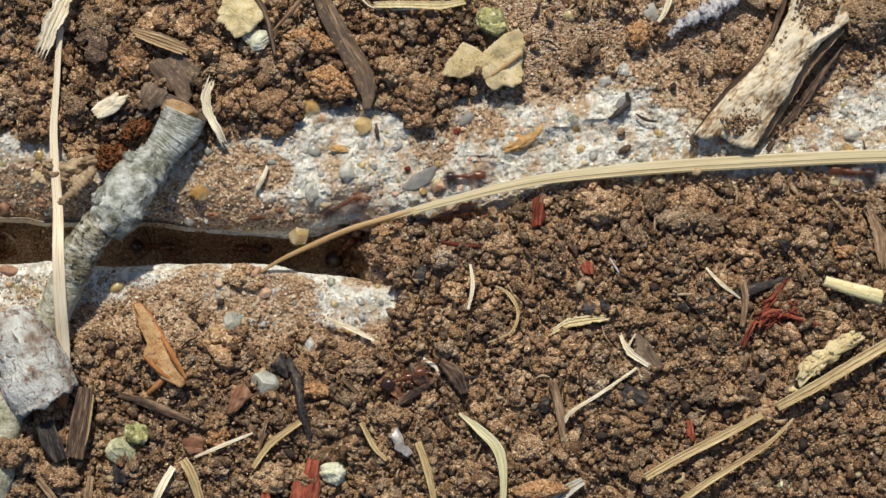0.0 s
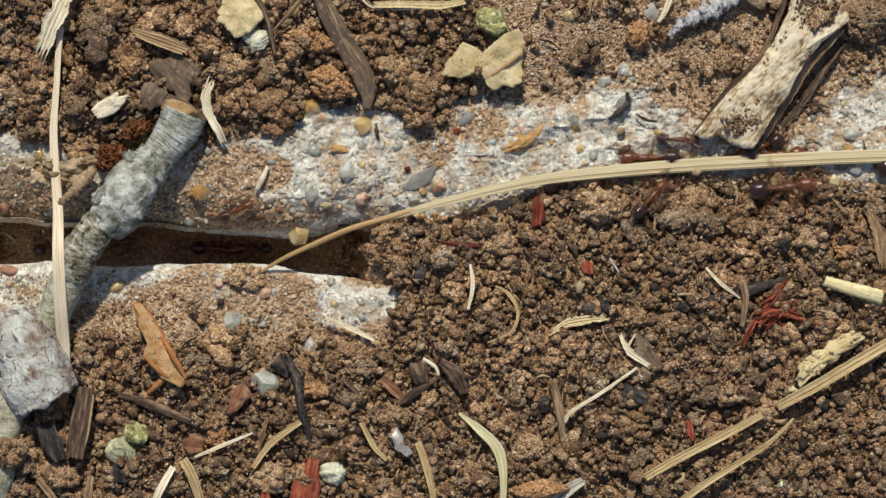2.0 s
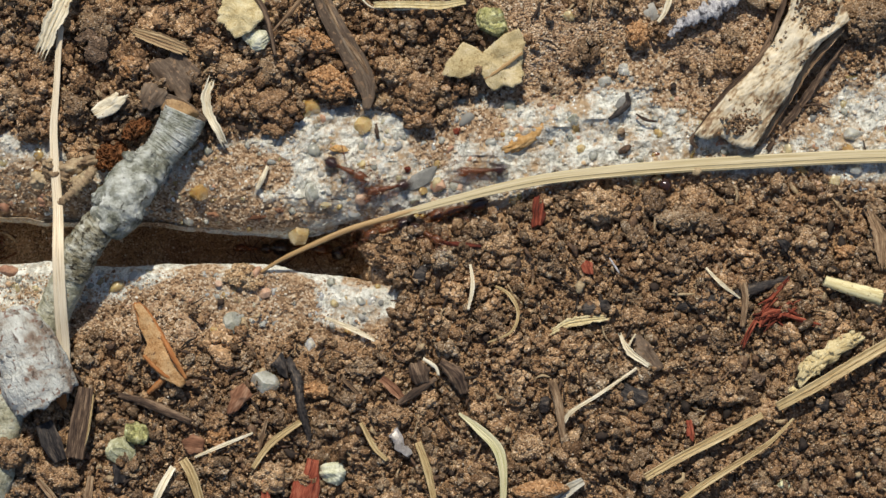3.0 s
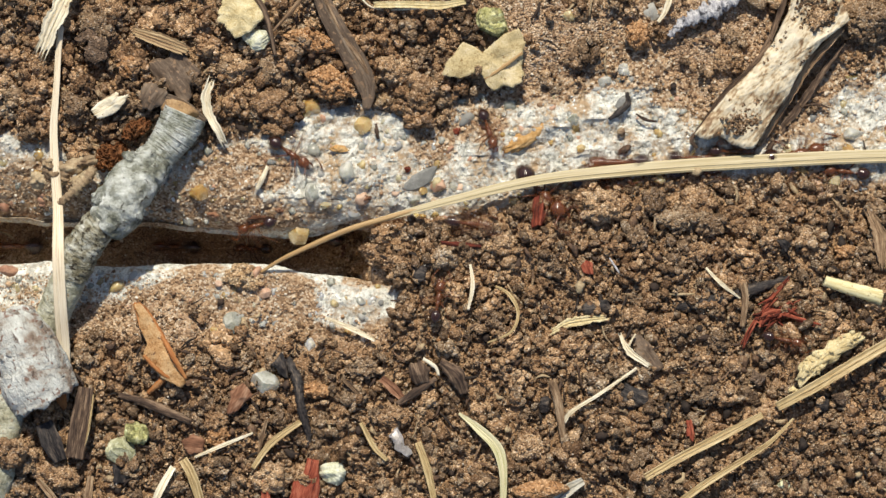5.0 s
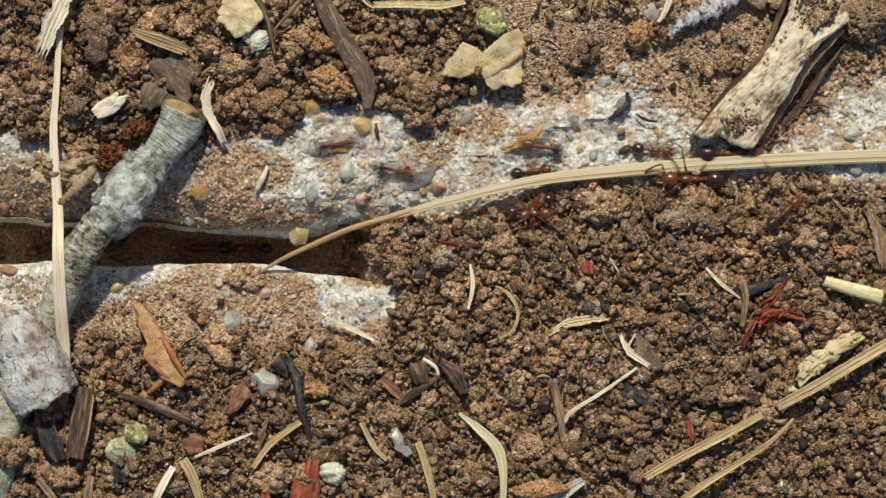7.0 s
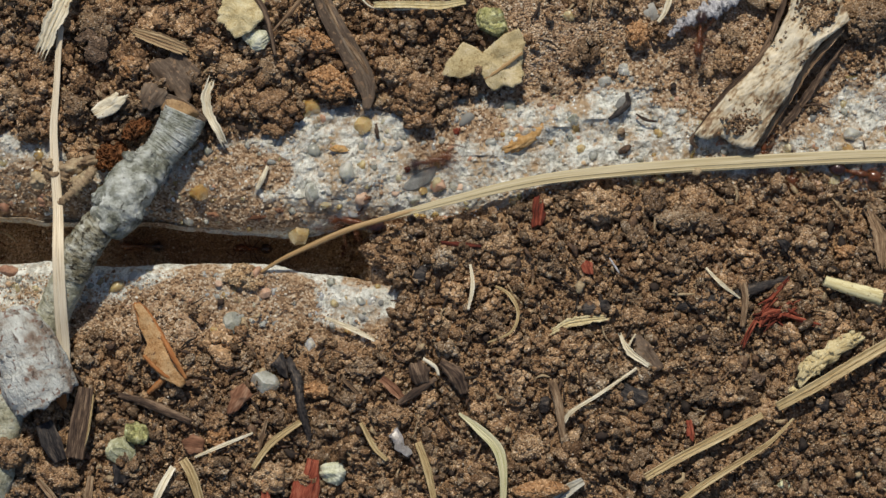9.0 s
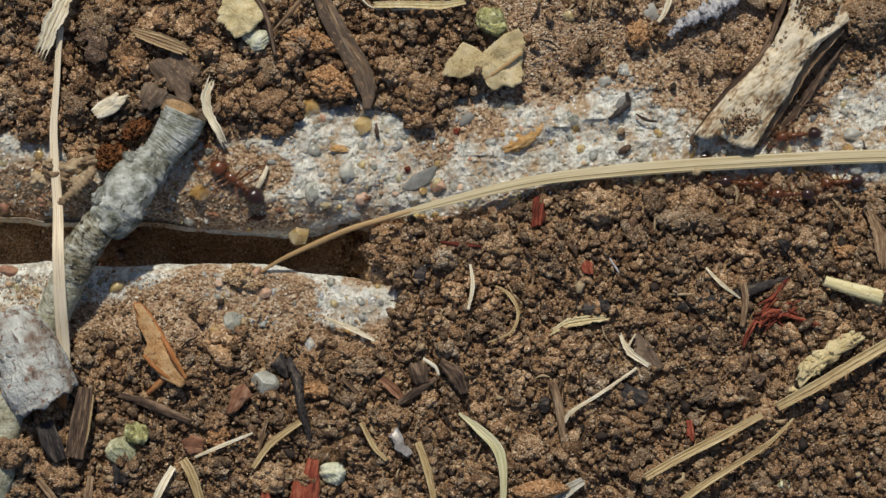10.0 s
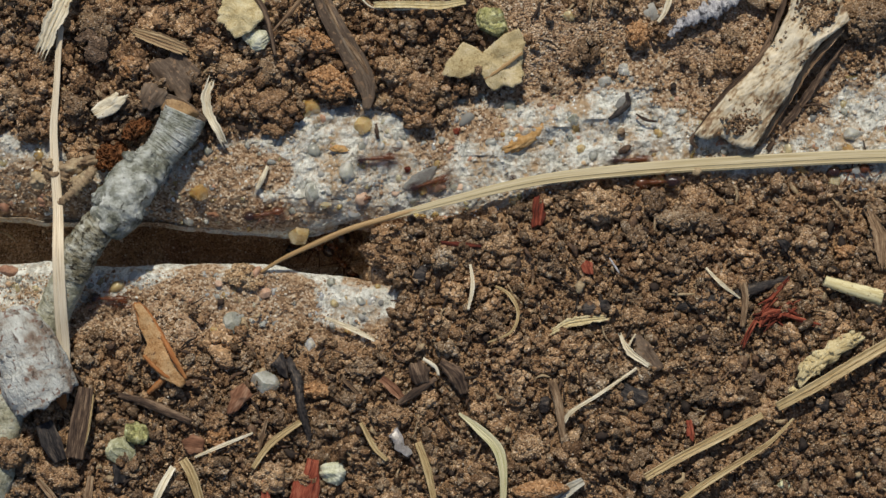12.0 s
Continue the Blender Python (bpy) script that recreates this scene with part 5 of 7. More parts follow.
# on the bank north of the slab
brown_clods([(478, 186, 40, 28, -10), (484, 226, 34, 18, 5), (418, 122, 36, 30, 0), (480, 128, 34, 26, 10), (700, 128, 40, 30, 20), (742, 168, 34, 36, 0), (176, 45, 42, 30, 20), (195, 20, 30, 22, 0)])
brown_clods([(66, 120, 34, 28, 10), (140, 190, 32, 38, 0), (52, 190, 40, 30, -10), (90, 230, 34, 22, 10), (1532, 38, 46, 40, 0), (1285, 108, 34, 26, 0)])
# on the field south of it
brown_clods([(885, 432, 36, 22, 10), (828, 440, 22, 22, 0), (1232, 446, 30, 20, -20), (1300, 380, 26, 22, 0), (40, 800, 40, 36, 10), (100, 835, 50, 30, 25), (1352, 728, 34, 24, -25), (540, 845, 30, 26, 0)])
brown_clods([(300, 860, 36, 22, 0), (480, 845, 34, 30, 0), (935, 790, 34, 24, 0), (1160, 840, 34, 26, 0), (1250, 690, 30, 26, 0), (1120, 560, 30, 24, 0), (870, 560, 36, 26, 0), (1010, 610, 26, 20, 0)])
brown_clods([(640, 650, 30, 26, 0), (700, 735, 38, 26, 0), (385, 745, 28, 24, 0)])
for row in ((620, 416, 26, 17, -20), (636, 474, 19, 18, 30), (652, 438, 22, 20, 0), (610, 400, 16, 12, 0)):
    clod(*row, rise=-0.1, label="brown clod crumbling into the crack's end")
clod(604, 446, 9, 26, 4, M_RUSSET, "amber-brown flake standing at the crack's end", name="earth_flake", category="flake", group="", rise=-0.5, rz=22, bumps=20, knobs=False)
clod(690, 459, 62, 24, 12, rise=0.1, rz=20, label="large brown clod at the crack's end")
for row in ( (1062, 366, 42, 32, 0), (1234, 356, 40, 26, 0), (1204, 388, 48, 24, -8), (1254, 396, 40, 22, 10), (1156, 360, 24, 32, 10), (1310, 400, 30, 20, 0), (630, 440, 26, 20, 60)):
    clod(*row, rise=0.55, label="large brown clod standing proud of the crumbs")
for row in ((556, 76, 56, 25, 14), (584, 148, 46, 29, 18), (1126, 66, 22, 27, 0), (236, 122, 26, 22, 0), (560, 690, 26, 20, 0), (388, 770, 24, 20, 20), (1492, 446, 24, 16, 0)):
    clod(*row, material=M_OCHRE, label="orange-tan clod of sandy earth", rise=0.85)
clod(1318, 212, 34, 20, -50, rise=2.9, label="smear of brown earth stuck on the bare wood", rz=12)
clod(1440, 40, 24, 15, -50, rise=6.0, label="smear of brown earth stuck on the bare wood", rz=10)


def frass(x, y, rx, ry, angle, high):
    """A clump of curled rust-brown shavings on a lumpy core."""
    r = np.random.default_rng(int(x + y))
    base = float(top(x, y))
    a = radians(angle)
    Vs, Fs, off = [], [], 0
    V, F = lumpy(3, 24, 0.4, r)
    V = V * (rx * 0.8, ry * 0.8, high * 0.45)
    Vs.append(V + (0, 0, high * 0.4))
    Fs += [tuple(int(i) for i in f) for f in F[:, ::-1]]
    off += len(V)
    for _ in range(int(rx * ry / 9)):
        d = r.normal(size=3)
        d /= np.linalg.norm(d)
        c = np.array((d[0] * rx * 0.8, d[1] * ry * 0.8, high * 0.4 + abs(d[2]) * high * 0.5))
        u, v = spun(r, 1)[0][:2] * r.uniform(3.5, 6.5)
        turn = np.linspace(0, r.uniform(2.5, 5.5), 6)
        V, F = tube([tuple(c + u * math.cos(t) + v * math.sin(t)) for t in turn], [1.0, 1.7, 1.7, 0.9], 12, 5, 0.2, 1.0, 0, int(r.integers(0, 50)))
        Vs.append(V)
        Fs += [tuple(int(i) + off for i in f) for f in F]
        off += len(V)
    V = np.concatenate(Vs)
    V = np.c_[V[:, 0] * math.cos(a) - V[:, 1] * math.sin(a) + x, V[:, 0] * math.sin(a) + V[:, 1] * math.cos(a) + y, V[:, 2] + base]
    FIBRE.clear()
    return simple("frass", (V, Fs), M_RUST, "clump of curled rust-brown frass beside the twig", "frass", "frass by the twig")


frass(200, 278, 34, 26, -50, 52)
frass(246, 232, 30, 16, -38, 44)
for row in ((136, 297, 34, 15, -12), (104, 306, 26, 17, 10), (72, 320, 17, 16, 0), (160, 288, 18, 10, -20), (150, 314, 24, 9, -35), (118, 320, 15, 9, 0), (92, 292, 14, 11, 0)):
    clod(*row, material=M_GALL, label="tan gnarled lump caught on straw and twig", name="gnarled_lump", category="plant lump", group="lumps by the straw", rise=3.2, rz=16, knobs=False, bumps=26, knob=0.42)
clod(952, 864, 47, 19, -4, M_OCHRE, "smooth oval brown seed-like pebble", 4, 0.9, 0.7, "oval_pebble", "pebble", "", bumps=90, knobs=False)

clod(430, 490, 40, 26, 10, M_CAKE, label="sandy tan clump at the slab's edge", rise=-0.15, rz=17)
clod(22, 796, 40, 28, 12, label="brown clump of earth lying over the buried branch", rise=2.2, rz=22)
clod(52, 822, 22, 18, 0, label="brown clump of earth beside the buried branch", rise=1.2, rz=16)
for x, y, rx, ry, a in ((456, 385, 19, 7, -8), (646, 352, 14, 6, -20), (494, 372, 10, 5, 10), (376, 380, 12, 6, 5)):
    clod(x, y, rx, ry, a, M_RUSSET, "rust-brown crust on the concrete's broken rim", name="rust_crust", category="crust", group="rust crusts along the rim", rise=0.6, rz=6, bumps=40, knobs=False)

# ---- things: grains of quartz ----
for x, y, rx, ry, a in ((412, 575, 18, 22, 0), (474, 676, 27, 20, 8)):
    pebble(x, y, rx, ry, M_QUARTZ, "large milky translucent grain of quartz", a, 0.8)


def grains(rows, material, label):
    for x, y, rx, ry, a in rows:
        pebble(x, y, rx * 0.92, ry * 0.92, material, label, a, 0.18)


grains([(552, 343, 16, 18, 0), (614, 305, 14, 20, 0), (694, 357, 10, 9, 0), (733, 352, 13, 11, 40), (804, 330, 11, 10, 0), (1070, 145, 12, 12, 0), (1104, 126, 12, 13, 0), (1014, 212, 13, 12, 0), (850, 172, 14, 10, 0)], M_QUARTZ, "pale translucent grain of quartz")
grains([(1506, 238, 20, 14, 0), (1514, 300, 12, 10, 0), (548, 612, 10, 14, 0)], M_QUARTZ, "pale translucent grain of quartz")
grains([(546, 190, 21, 21, 0), (644, 222, 18, 17, 30), (352, 340, 18, 16, 0), (383, 590, 15, 14, 0), (528, 412, 21, 24, 0), (576, 362, 12, 8, 0), (747, 338, 10, 10, 0), (912, 357, 15, 10, 20), (1028, 264, 8, 8, 0), (1130, 322, 11, 9, 0), (1168, 318, 10, 10, 0), (1476, 324, 12, 16, 0)], M_AMBER, "amber-coloured grain of quartz")
grains([(66, 308, 12, 9, 0), (1415, 300, 14, 8, 30), (1008, 30, 14, 12, 0), (1508, 138, 15, 5, 12), (433, 494, 13, 12, 0), (441, 508, 9, 8, 0), (668, 508, 7, 5, 0), (1000, 310, 9, 8, 0)], M_AMBER, "amber-coloured grain of quartz")
grains([(640, 352, 16, 12, 10), (776, 330, 16, 12, -20), (1446, 335, 14, 24, -20), (14, 480, 16, 15, 0), (386, 502, 8, 8, 0), (470, 520, 12, 10, 0)], M_ROSE, "rosy worn grain of stone")
for x, y, rx, ry, a in ((744, 316, 34, 13, -28), (606, 198, 14, 8, 0), (1100, 182, 9, 20, 40), (1150, 22, 16, 18, 0)):
    pebble(x, y, rx, ry, M_GREYSTONE, "dark grey chip of stone set in the concrete", a, 0.15, rz=6, name="stone_chip", category="stone", group="dark stone chips")

# ---- things: flakes, leaves, chips ----
chip([(784, 136), (800, 100), (818, 78), (838, 84), (850, 92), (872, 76), (915, 55), (932, 78), (920, 100), (926, 150), (908, 160), (870, 160), (856, 146), (842, 132), (822, 138)],
     "torn yellowish lichen flake lying on sandy earth", M_LICHEN, "lichen_flake", "lichen flake", lift=31, thick=4, curl=8, ragged=8, rings=12, group="")
stick([(858, 142, 8), (884, 126, 9), (922, 98, 8)], [2.5, 3.5, 2.5], "tan vein across the lichen flake", M_STEM, "plant_vein", "plant fibre", lift=28)
# crumb added in place of the flake's small dark hole
clod(846, 128, 8, 10, 0, label="dark crumb of earth in the torn lichen flake", rise=5.4, knobs=False)
clod(928, 246, 45, 15, -32, material=M_RUSTSTAIN, label="orange-tan patch of earth caked on the concrete", rise=-0.1, rz=7, knobs=False, knob=0.35)
clod(600, 264, 18, 8, 5, material=M_RUSTSTAIN, label="small orange crust on the concrete", rise=0.5, rz=6, knobs=False)
stick([(1108, 166, 2), (1110, 184, 4), (1094, 200, 4), (1078, 212, 2)], [3, 6, 6, 3], "slate-grey curl of bark on the concrete", M_DARK, "bark_curl", "bark", lift=4, rough=0.3)
chip([(384, 40), (398, 4), (430, -8), (470, 6), (476, 30), (448, 62), (420, 70), (402, 50)], "ragged cream flake of bark on dark crumbs", M_PITH, "bark_flake", "bark", lift=42, curl=8, ragged=5, teeth=11)
chip([(166, 202), (182, 184), (212, 166), (222, 172), (238, 168), (228, 186), (206, 206), (180, 216)], "cream chip of wood with a torn end", M_CREAM, "wood_chip", "wood chip", lift=38, thick=6, ragged=2, teeth=14)
straw([(244, 60, 12), (286, 74, 16), (332, 92, 12)], [18, 27, 24], "striped straw-brown chip of reed", M_REED, "reed_chip", "plant chip", ribs=4, lift=16, ragged=0.1)
chip([(156, 90), (170, 66), (196, 76), (196, 104), (176, 118), (156, 104)], "dark brown glossy scrap of leaf", M_BROWN, "leaf_scrap", "leaf", lift=42, curl=9)
chip([(136, 70), (160, 52), (182, 64), (170, 78), (146, 80)], "dark brown scrap of dead leaf", M_BROWN, "leaf_scrap", "leaf", lift=40, curl=6)
chip([(270, 110), (320, 96), (356, 130), (340, 176), (324, 188), (310, 166), (278, 150)], "dull brown scrap of dead leaf among crumbs", M_DULL, "leaf_scrap", "leaf", lift=27, curl=9, ragged=8)
chip([(252, 176), (262, 152), (284, 150), (300, 166), (292, 190), (272, 202), (256, 196)], "dark curled brown leaf behind the twig's end", M_DULL, "curled_leaf", "leaf", lift=42, dome=8, curl=4)
straw([(290, 172, 26), (330, 190, 34), (368, 218, 30)], [16, 22, 12], "dark brown strip of leaf behind the twig", M_DULL, "leaf_strip", "leaf", n=24)
straw([(562, -20, 18), (584, 30, 16), (614, 84, 14), (640, 130, 12), (652, 170, 8), (648, 196, 4)], [26, 38, 40, 44, 40, 14], "long dull brown dead leaf blade, ridged along one edge", M_DULL, "dead_leaf", "leaf", ribs=1, fold=0.3)
stick([(566, -20, 22), (606, 60, 22), (640, 110, 20), (668, 162, 8)], [4, 5, 5, 3], "brown rib along a dead leaf", M_BARKTAN, "leaf_rib", "leaf", lift=14)
stick([(545, -8, 20), (516, 28, 20), (484, 62, 16)], [4, 4, 2], "thin bent grey-brown twig", M_BARKTAN, lift=20)
stick([(446, -14, 20), (470, 20, 20), (482, 60, 18), (490, 102, 12)], [5, 5, 4, 3], "thin dark twig among clods", M_BARKDARK, lift=20)
straw([(136, -20, 34), (108, 34, 30), (82, 92, 20)], [30, 36, 26], "pale torn splinter of dry reed", M_CREAM, "splinter", "splinter", ragged=0.3, lift=16, ribs=4)
straw([(376, 148, 16), (368, 176, 20), (374, 206, 20), (388, 232, 16), (398, 254, 8)], [15, 19, 18, 16, 13], "curved cream shred of dry fibre", M_CREAM, "fibre_shred", "plant fibre", ragged=0.25, ribs=3, fold=0.6)
straw([(664, 12, 14), (720, 12, 16), (780, 14, 14), (822, 6, 12)], [12, 14, 16, 12], "pale straw fragment at the bank's top", M_PITH, ragged=0.15)
stick([(636, -6, 12), (656, 14, 14), (690, 20, 14), (760, 18, 12)], [1.6, 1.6, 1.5, 1.2], "thin pale curling fibre", M_CREAM, "fibre", "plant fibre", lift=8)
stick([(1182, 66, 8), (1212, 40, 12), (1256, 22, 12), (1300, 0, 10), (1330, -20, 8)], [4, 11, 15, 12, 8], "fuzzy grey-white mouldy twig", M_WHITE, "mouldy_twig", "twig", rough=0.75, n=120, rings=0.25)
straw([(1186, -12, 10), (1176, 20, 10), (1162, 42, 6)], [10, 12, 6], "short pale fragment of straw", M_CREAM)


def build_dry_leaf():
    thing = holder("dry_leaf", (285, 610, float(top(285, 610))), "orange-rimmed dry brown leaf on the sandy slab", "leaf")
    out = [(243, 538), (254, 536), (271, 556), (292, 590), (316, 632), (337, 668), (326, 684), (304, 672), (286, 661), (272, 645), (257, 632), (265, 606), (256, 584), (252, 560)]
    V, F = flake(out, 42, 4, 6, 14, 4, 36, 3)
    link_mesh("leaf_blade", V, F, M_LEAFTAN, parent=thing)
    rims = (([(249, 538, 30), (268, 556, 30), (290, 590, 30), (314, 632, 30), (334, 668, 28)], [5, 4.5, 4.5, 5, 3]), ([(262, 628, 26), (276, 644, 27), (292, 659, 26), (308, 669, 24)], [3, 4, 3.5, 2]),
            ([(244, 538, 30), (250, 558, 30), (254, 580, 28)], [5, 4, 2]))
    for k, (path, radii) in enumerate(rims):
        V, F = tube(drape(path, 16), radii, 50, 12, 0.35, 0.8, 0.03, 11 + k, 3.0)
        link_mesh("leaf_rim", V, F, M_ORANGEWOOD, parent=thing, label="rolled orange rim")
    V, F = tube(drape([(300, 662, 22), (284, 678, 18), (266, 694, 12)], 10), [5, 6, 4], 30, 12, 0.2, 0.8, 0.03, 5, 3.0)
    link_mesh("leaf_stalk", V, F, M_ORANGEWOOD, parent=thing, label="short orange stalk")


build_dry_leaf()
chip([(482, 644), (500, 622), (512, 640), (510, 668), (494, 660)], "dark grey-violet flake of slate", M_DARK, "slate_flake", "stone")
chip([(404, 730), (408, 690), (432, 676), (450, 698), (424, 726)], "reddish brown scrap of bark", M_RUSSET, "bark_scrap", "bark", lift=34, dome=6)
stick([(512, 636, 8), (528, 672, 10), (536, 720, 10), (548, 770, 8), (546, 782, 4)], [6, 9, 8, 7, 4], "charred black stick among crumbs", M_DARK, "charred_stick", "stick", rough=0.5, n=70, jag=6)
stick([(1196, 546, 4), (1250, 534, 8), (1320, 514, 10), (1392, 494, 6)], [7, 11, 11, 6], "charred dark stick half sunk in crumbs", M_DARK, "charred_stick", "stick", rough=0.5, n=70, lift=2, jag=8)
stick([(214, 698, 10), (262, 712, 12), (340, 744, 8)], [5, 9, 6], "grey-brown weathered twig on crumbs", M_BARKDARK, lift=12, rough=0.25)
straw([(158, 684, 22), (150, 740, 26), (138, 808, 18)], [30, 40, 36], "dark brown bent strip of bark", M_BARKDARK, "bark_strip", "bark")
straw([(171, 696, 30), (165, 750, 30), (153, 804, 24)], [3, 4, 3], "thin pale straw beside dark bark", M_STRAW, n=20)
straw([(86, 746, 24), (100, 780, 24), (114, 812, 16)], [34, 42, 26], "dark grey-brown leaf strip under the stub", M_DARK, "leaf_strip", "leaf")
straw([(348, 806, 12), (396, 786, 16), (450, 764, 12)], [5, 8, 4], "slender pale straw on crumbs", M_CREAM)
straw([(450, 826, 12), (482, 782, 16), (534, 744, 14)], [9, 14, 11], "tan straw fragment on brown crumbs", M_STRAW)
straw([(328, 810, 20), (344, 838, 22), (360, 892, 12)], [18, 20, 16], "tan bent straw with an orange tip", M_STRAW)
straw([(310, 824, 10), (290, 860, 12), (272, 900, 8)], [12, 16, 14], "pale curved straw at the plot's rim", M_CREAM)
straw([(474, 742, 8), (466, 770, 10), (460, 800, 6)], [6, 9, 5], "brown straw fragment on dark crumbs", M_BARKTAN)
straw([(72, 846, 10), (92, 868, 12), (112, 896, 8)], [10, 14, 12], "brown straw under the branch", M_BARKTAN)
straw([(165, 840, 8), (160, 880, 8), (156, 900, 6)], [12, 16, 12], "brown strip of dry leaf", M_BARKTAN)
straw([(576, 562, 6), (620, 580, 10), (664, 602, 6)], [4, 11, 7], "tapered pale straw on the white slab's edge", M_CREAM)
straw([(606, 668, 8), (630, 690, 10), (646, 706, 6)], [5, 8, 4], "short tan straw on brown crumbs", M_BARKTAN)
straw([(640, 746, 10), (664, 790, 12), (686, 812, 8)], [8, 11, 8], "tan splintered straw on crumbs", M_STRAW)
straw([(676, 668, 10), (700, 690, 12), (718, 710, 8)], [14, 20, 10], "russet flake of bark on crumbs", M_RUSSET, "bark_flake", "bark")
chip([(690, 770), (704, 756), (720, 784), (732, 800), (722, 808), (700, 792)], "shiny white scrap of shell", M_SHELL, "shell_scrap", "shell", lift=22)
straw([(740, 780, 10), (756, 826, 12), (768, 880, 8)], [14, 16, 12], "straw-brown dry leaf tip", M_STRAW)
straw([(812, 730, 10), (846, 756, 16), (880, 792, 16), (890, 840, 14), (888, 900, 10)], [5, 19, 22, 14, 12], "curved pale dry grass leaf with green veins", M_GREEN, "dry_leaf", "leaf", fold=0.5)
stick([(780, 640, 8), (806, 662, 12), (822, 694, 8)], [8, 16, 9], "dark brown leaf scrap rolled up", M_BARKDARK, "rolled_leaf", "leaf", rough=0.25)
stick([(704, 714, 8), (740, 690, 10), (772, 668, 8)], [5, 8, 4], "dark twig fragment on crumbs", M_BARKDARK, rough=0.25)
chip([(728, 640), (748, 634), (762, 652), (760, 676), (738, 682), (726, 664)], "dark red-brown hollow seed husk", M_BARKDARK, "seed_husk", "husk", lift=28, dome=10)
stick([(750, 634, 14), (770, 648, 16), (776, 662, 12)], [3, 4, 2.5], "pale rim of a seed husk", M_CREAM, "pale_husk", "husk", lift=14)
stick([(975, 672, 12), (986, 710, 14), (996, 780, 8)], [8, 8, 5], "brown upright piece of straw", M_BARKTAN, "straw", "straw", lift=12)
straw([(996, 746, 10), (1010, 726, 14), (1060, 694, 16), (1124, 650, 12)], [9, 7, 6, 5], "thin pale straw bent at one end", M_CREAM)
straw([(1096, 592, 12), (1110, 620, 14), (1146, 646, 10)], [6, 14, 8], "pale splayed husk of grass", M_CREAM, "husk", "husk", ragged=0.3)
straw([(1122, 590, 12), (1112, 606, 14), (1108, 616, 12)], [3, 4, 4], "thin pale awn of grass", M_CREAM, n=16)
straw([(976, 586, 8), (1010, 570, 12), (1070, 562, 8)], [12, 19, 10], "tan-cream frayed flake of fibre", M_PITH, "fibre_flake", "plant fibre", ragged=0.4, ribs=3, lift=12)
straw([(832, 468, 8), (836, 506, 12), (828, 548, 8)], [5, 9, 5], "thin pale straw on brown crumbs", M_CREAM)
straw([(876, 506, 8), (900, 520, 12), (916, 552, 12), (904, 586, 10), (862, 606, 8)], [4, 8, 6, 5, 3], "curled yellow-brown tendril on crumbs", M_STRAW, "tendril", "plant fibre")
stick([(782, 430, 8), (812, 433, 9), (850, 436, 6)], [3, 5, 3], "red-brown sliver of bark", M_RED, "bark_sliver", "bark", rough=0.25)
chip([(942, 402), (938, 376), (944, 352), (958, 350), (964, 376), (958, 406)], "red-brown chip of bark beside the trail", M_RED, "bark_chip", "bark", lift=20, thick=7, ragged=7)
chip([(1026, 470), (1034, 460), (1050, 466), (1046, 482), (1032, 484)], "small orange-red crumb of bark", M_RED, "bark_chip", "bark")
chip([(1214, 770), (1212, 742), (1222, 738), (1228, 764), (1224, 782)], "small red-brown chip of bark", M_RED, "bark_chip", "bark")
chip([(512, 884), (522, 850), (536, 846), (546, 808), (566, 812), (568, 850), (564, 900), (520, 900)], "bright red-brown slab of bark", M_RED, "bark_slab", "bark", lift=24, thick=12, ragged=3)
chip([(462, 900), (464, 846), (472, 834), (482, 866), (486, 900)], "bright red-brown strip of bark", M_RED, "bark_strip", "bark", lift=22, thick=9)


for x, y, rx, ry, a in ((902, 627, 10, 13, 0), (746, 486, 12, 15, 30), (1040, 546, 16, 11, 0), (1066, 540, 14, 12, 0), (962, 716, 13, 14, 20), (1178, 726, 11, 15, 10), (1452, 714, 12, 15, 0)):
    pebble(x, y, rx, ry, M_DARK, "small black glossy grain among the crumbs", a, 1.3, name="dark_grain", category="stone", group="dark grains in the earth")
chip([(1112, 588), (1132, 590), (1152, 612), (1174, 648), (1160, 656), (1140, 640), (1122, 622)], "flat brown piece of dead leaf on crumbs", M_DULL, "leaf_piece", "leaf", lift=14, curl=6)
chip([(200, 818), (226, 812), (238, 828), (230, 850), (206, 852)], "dark grey scrap of bark beneath a pellet", M_DARK, "bark_scrap", "bark", lift=18)
chip([(322, 778), (344, 768), (366, 776), (362, 796), (336, 802)], "dark red-brown scrap of husk", M_RUSSET, "husk_scrap", "husk", lift=24, dome=6)
chip([(1466, 700), (1488, 690), (1500, 706), (1482, 718)], "dark brown scrap of bark on crumbs", M_BROWN, "bark_scrap", "bark", lift=20)


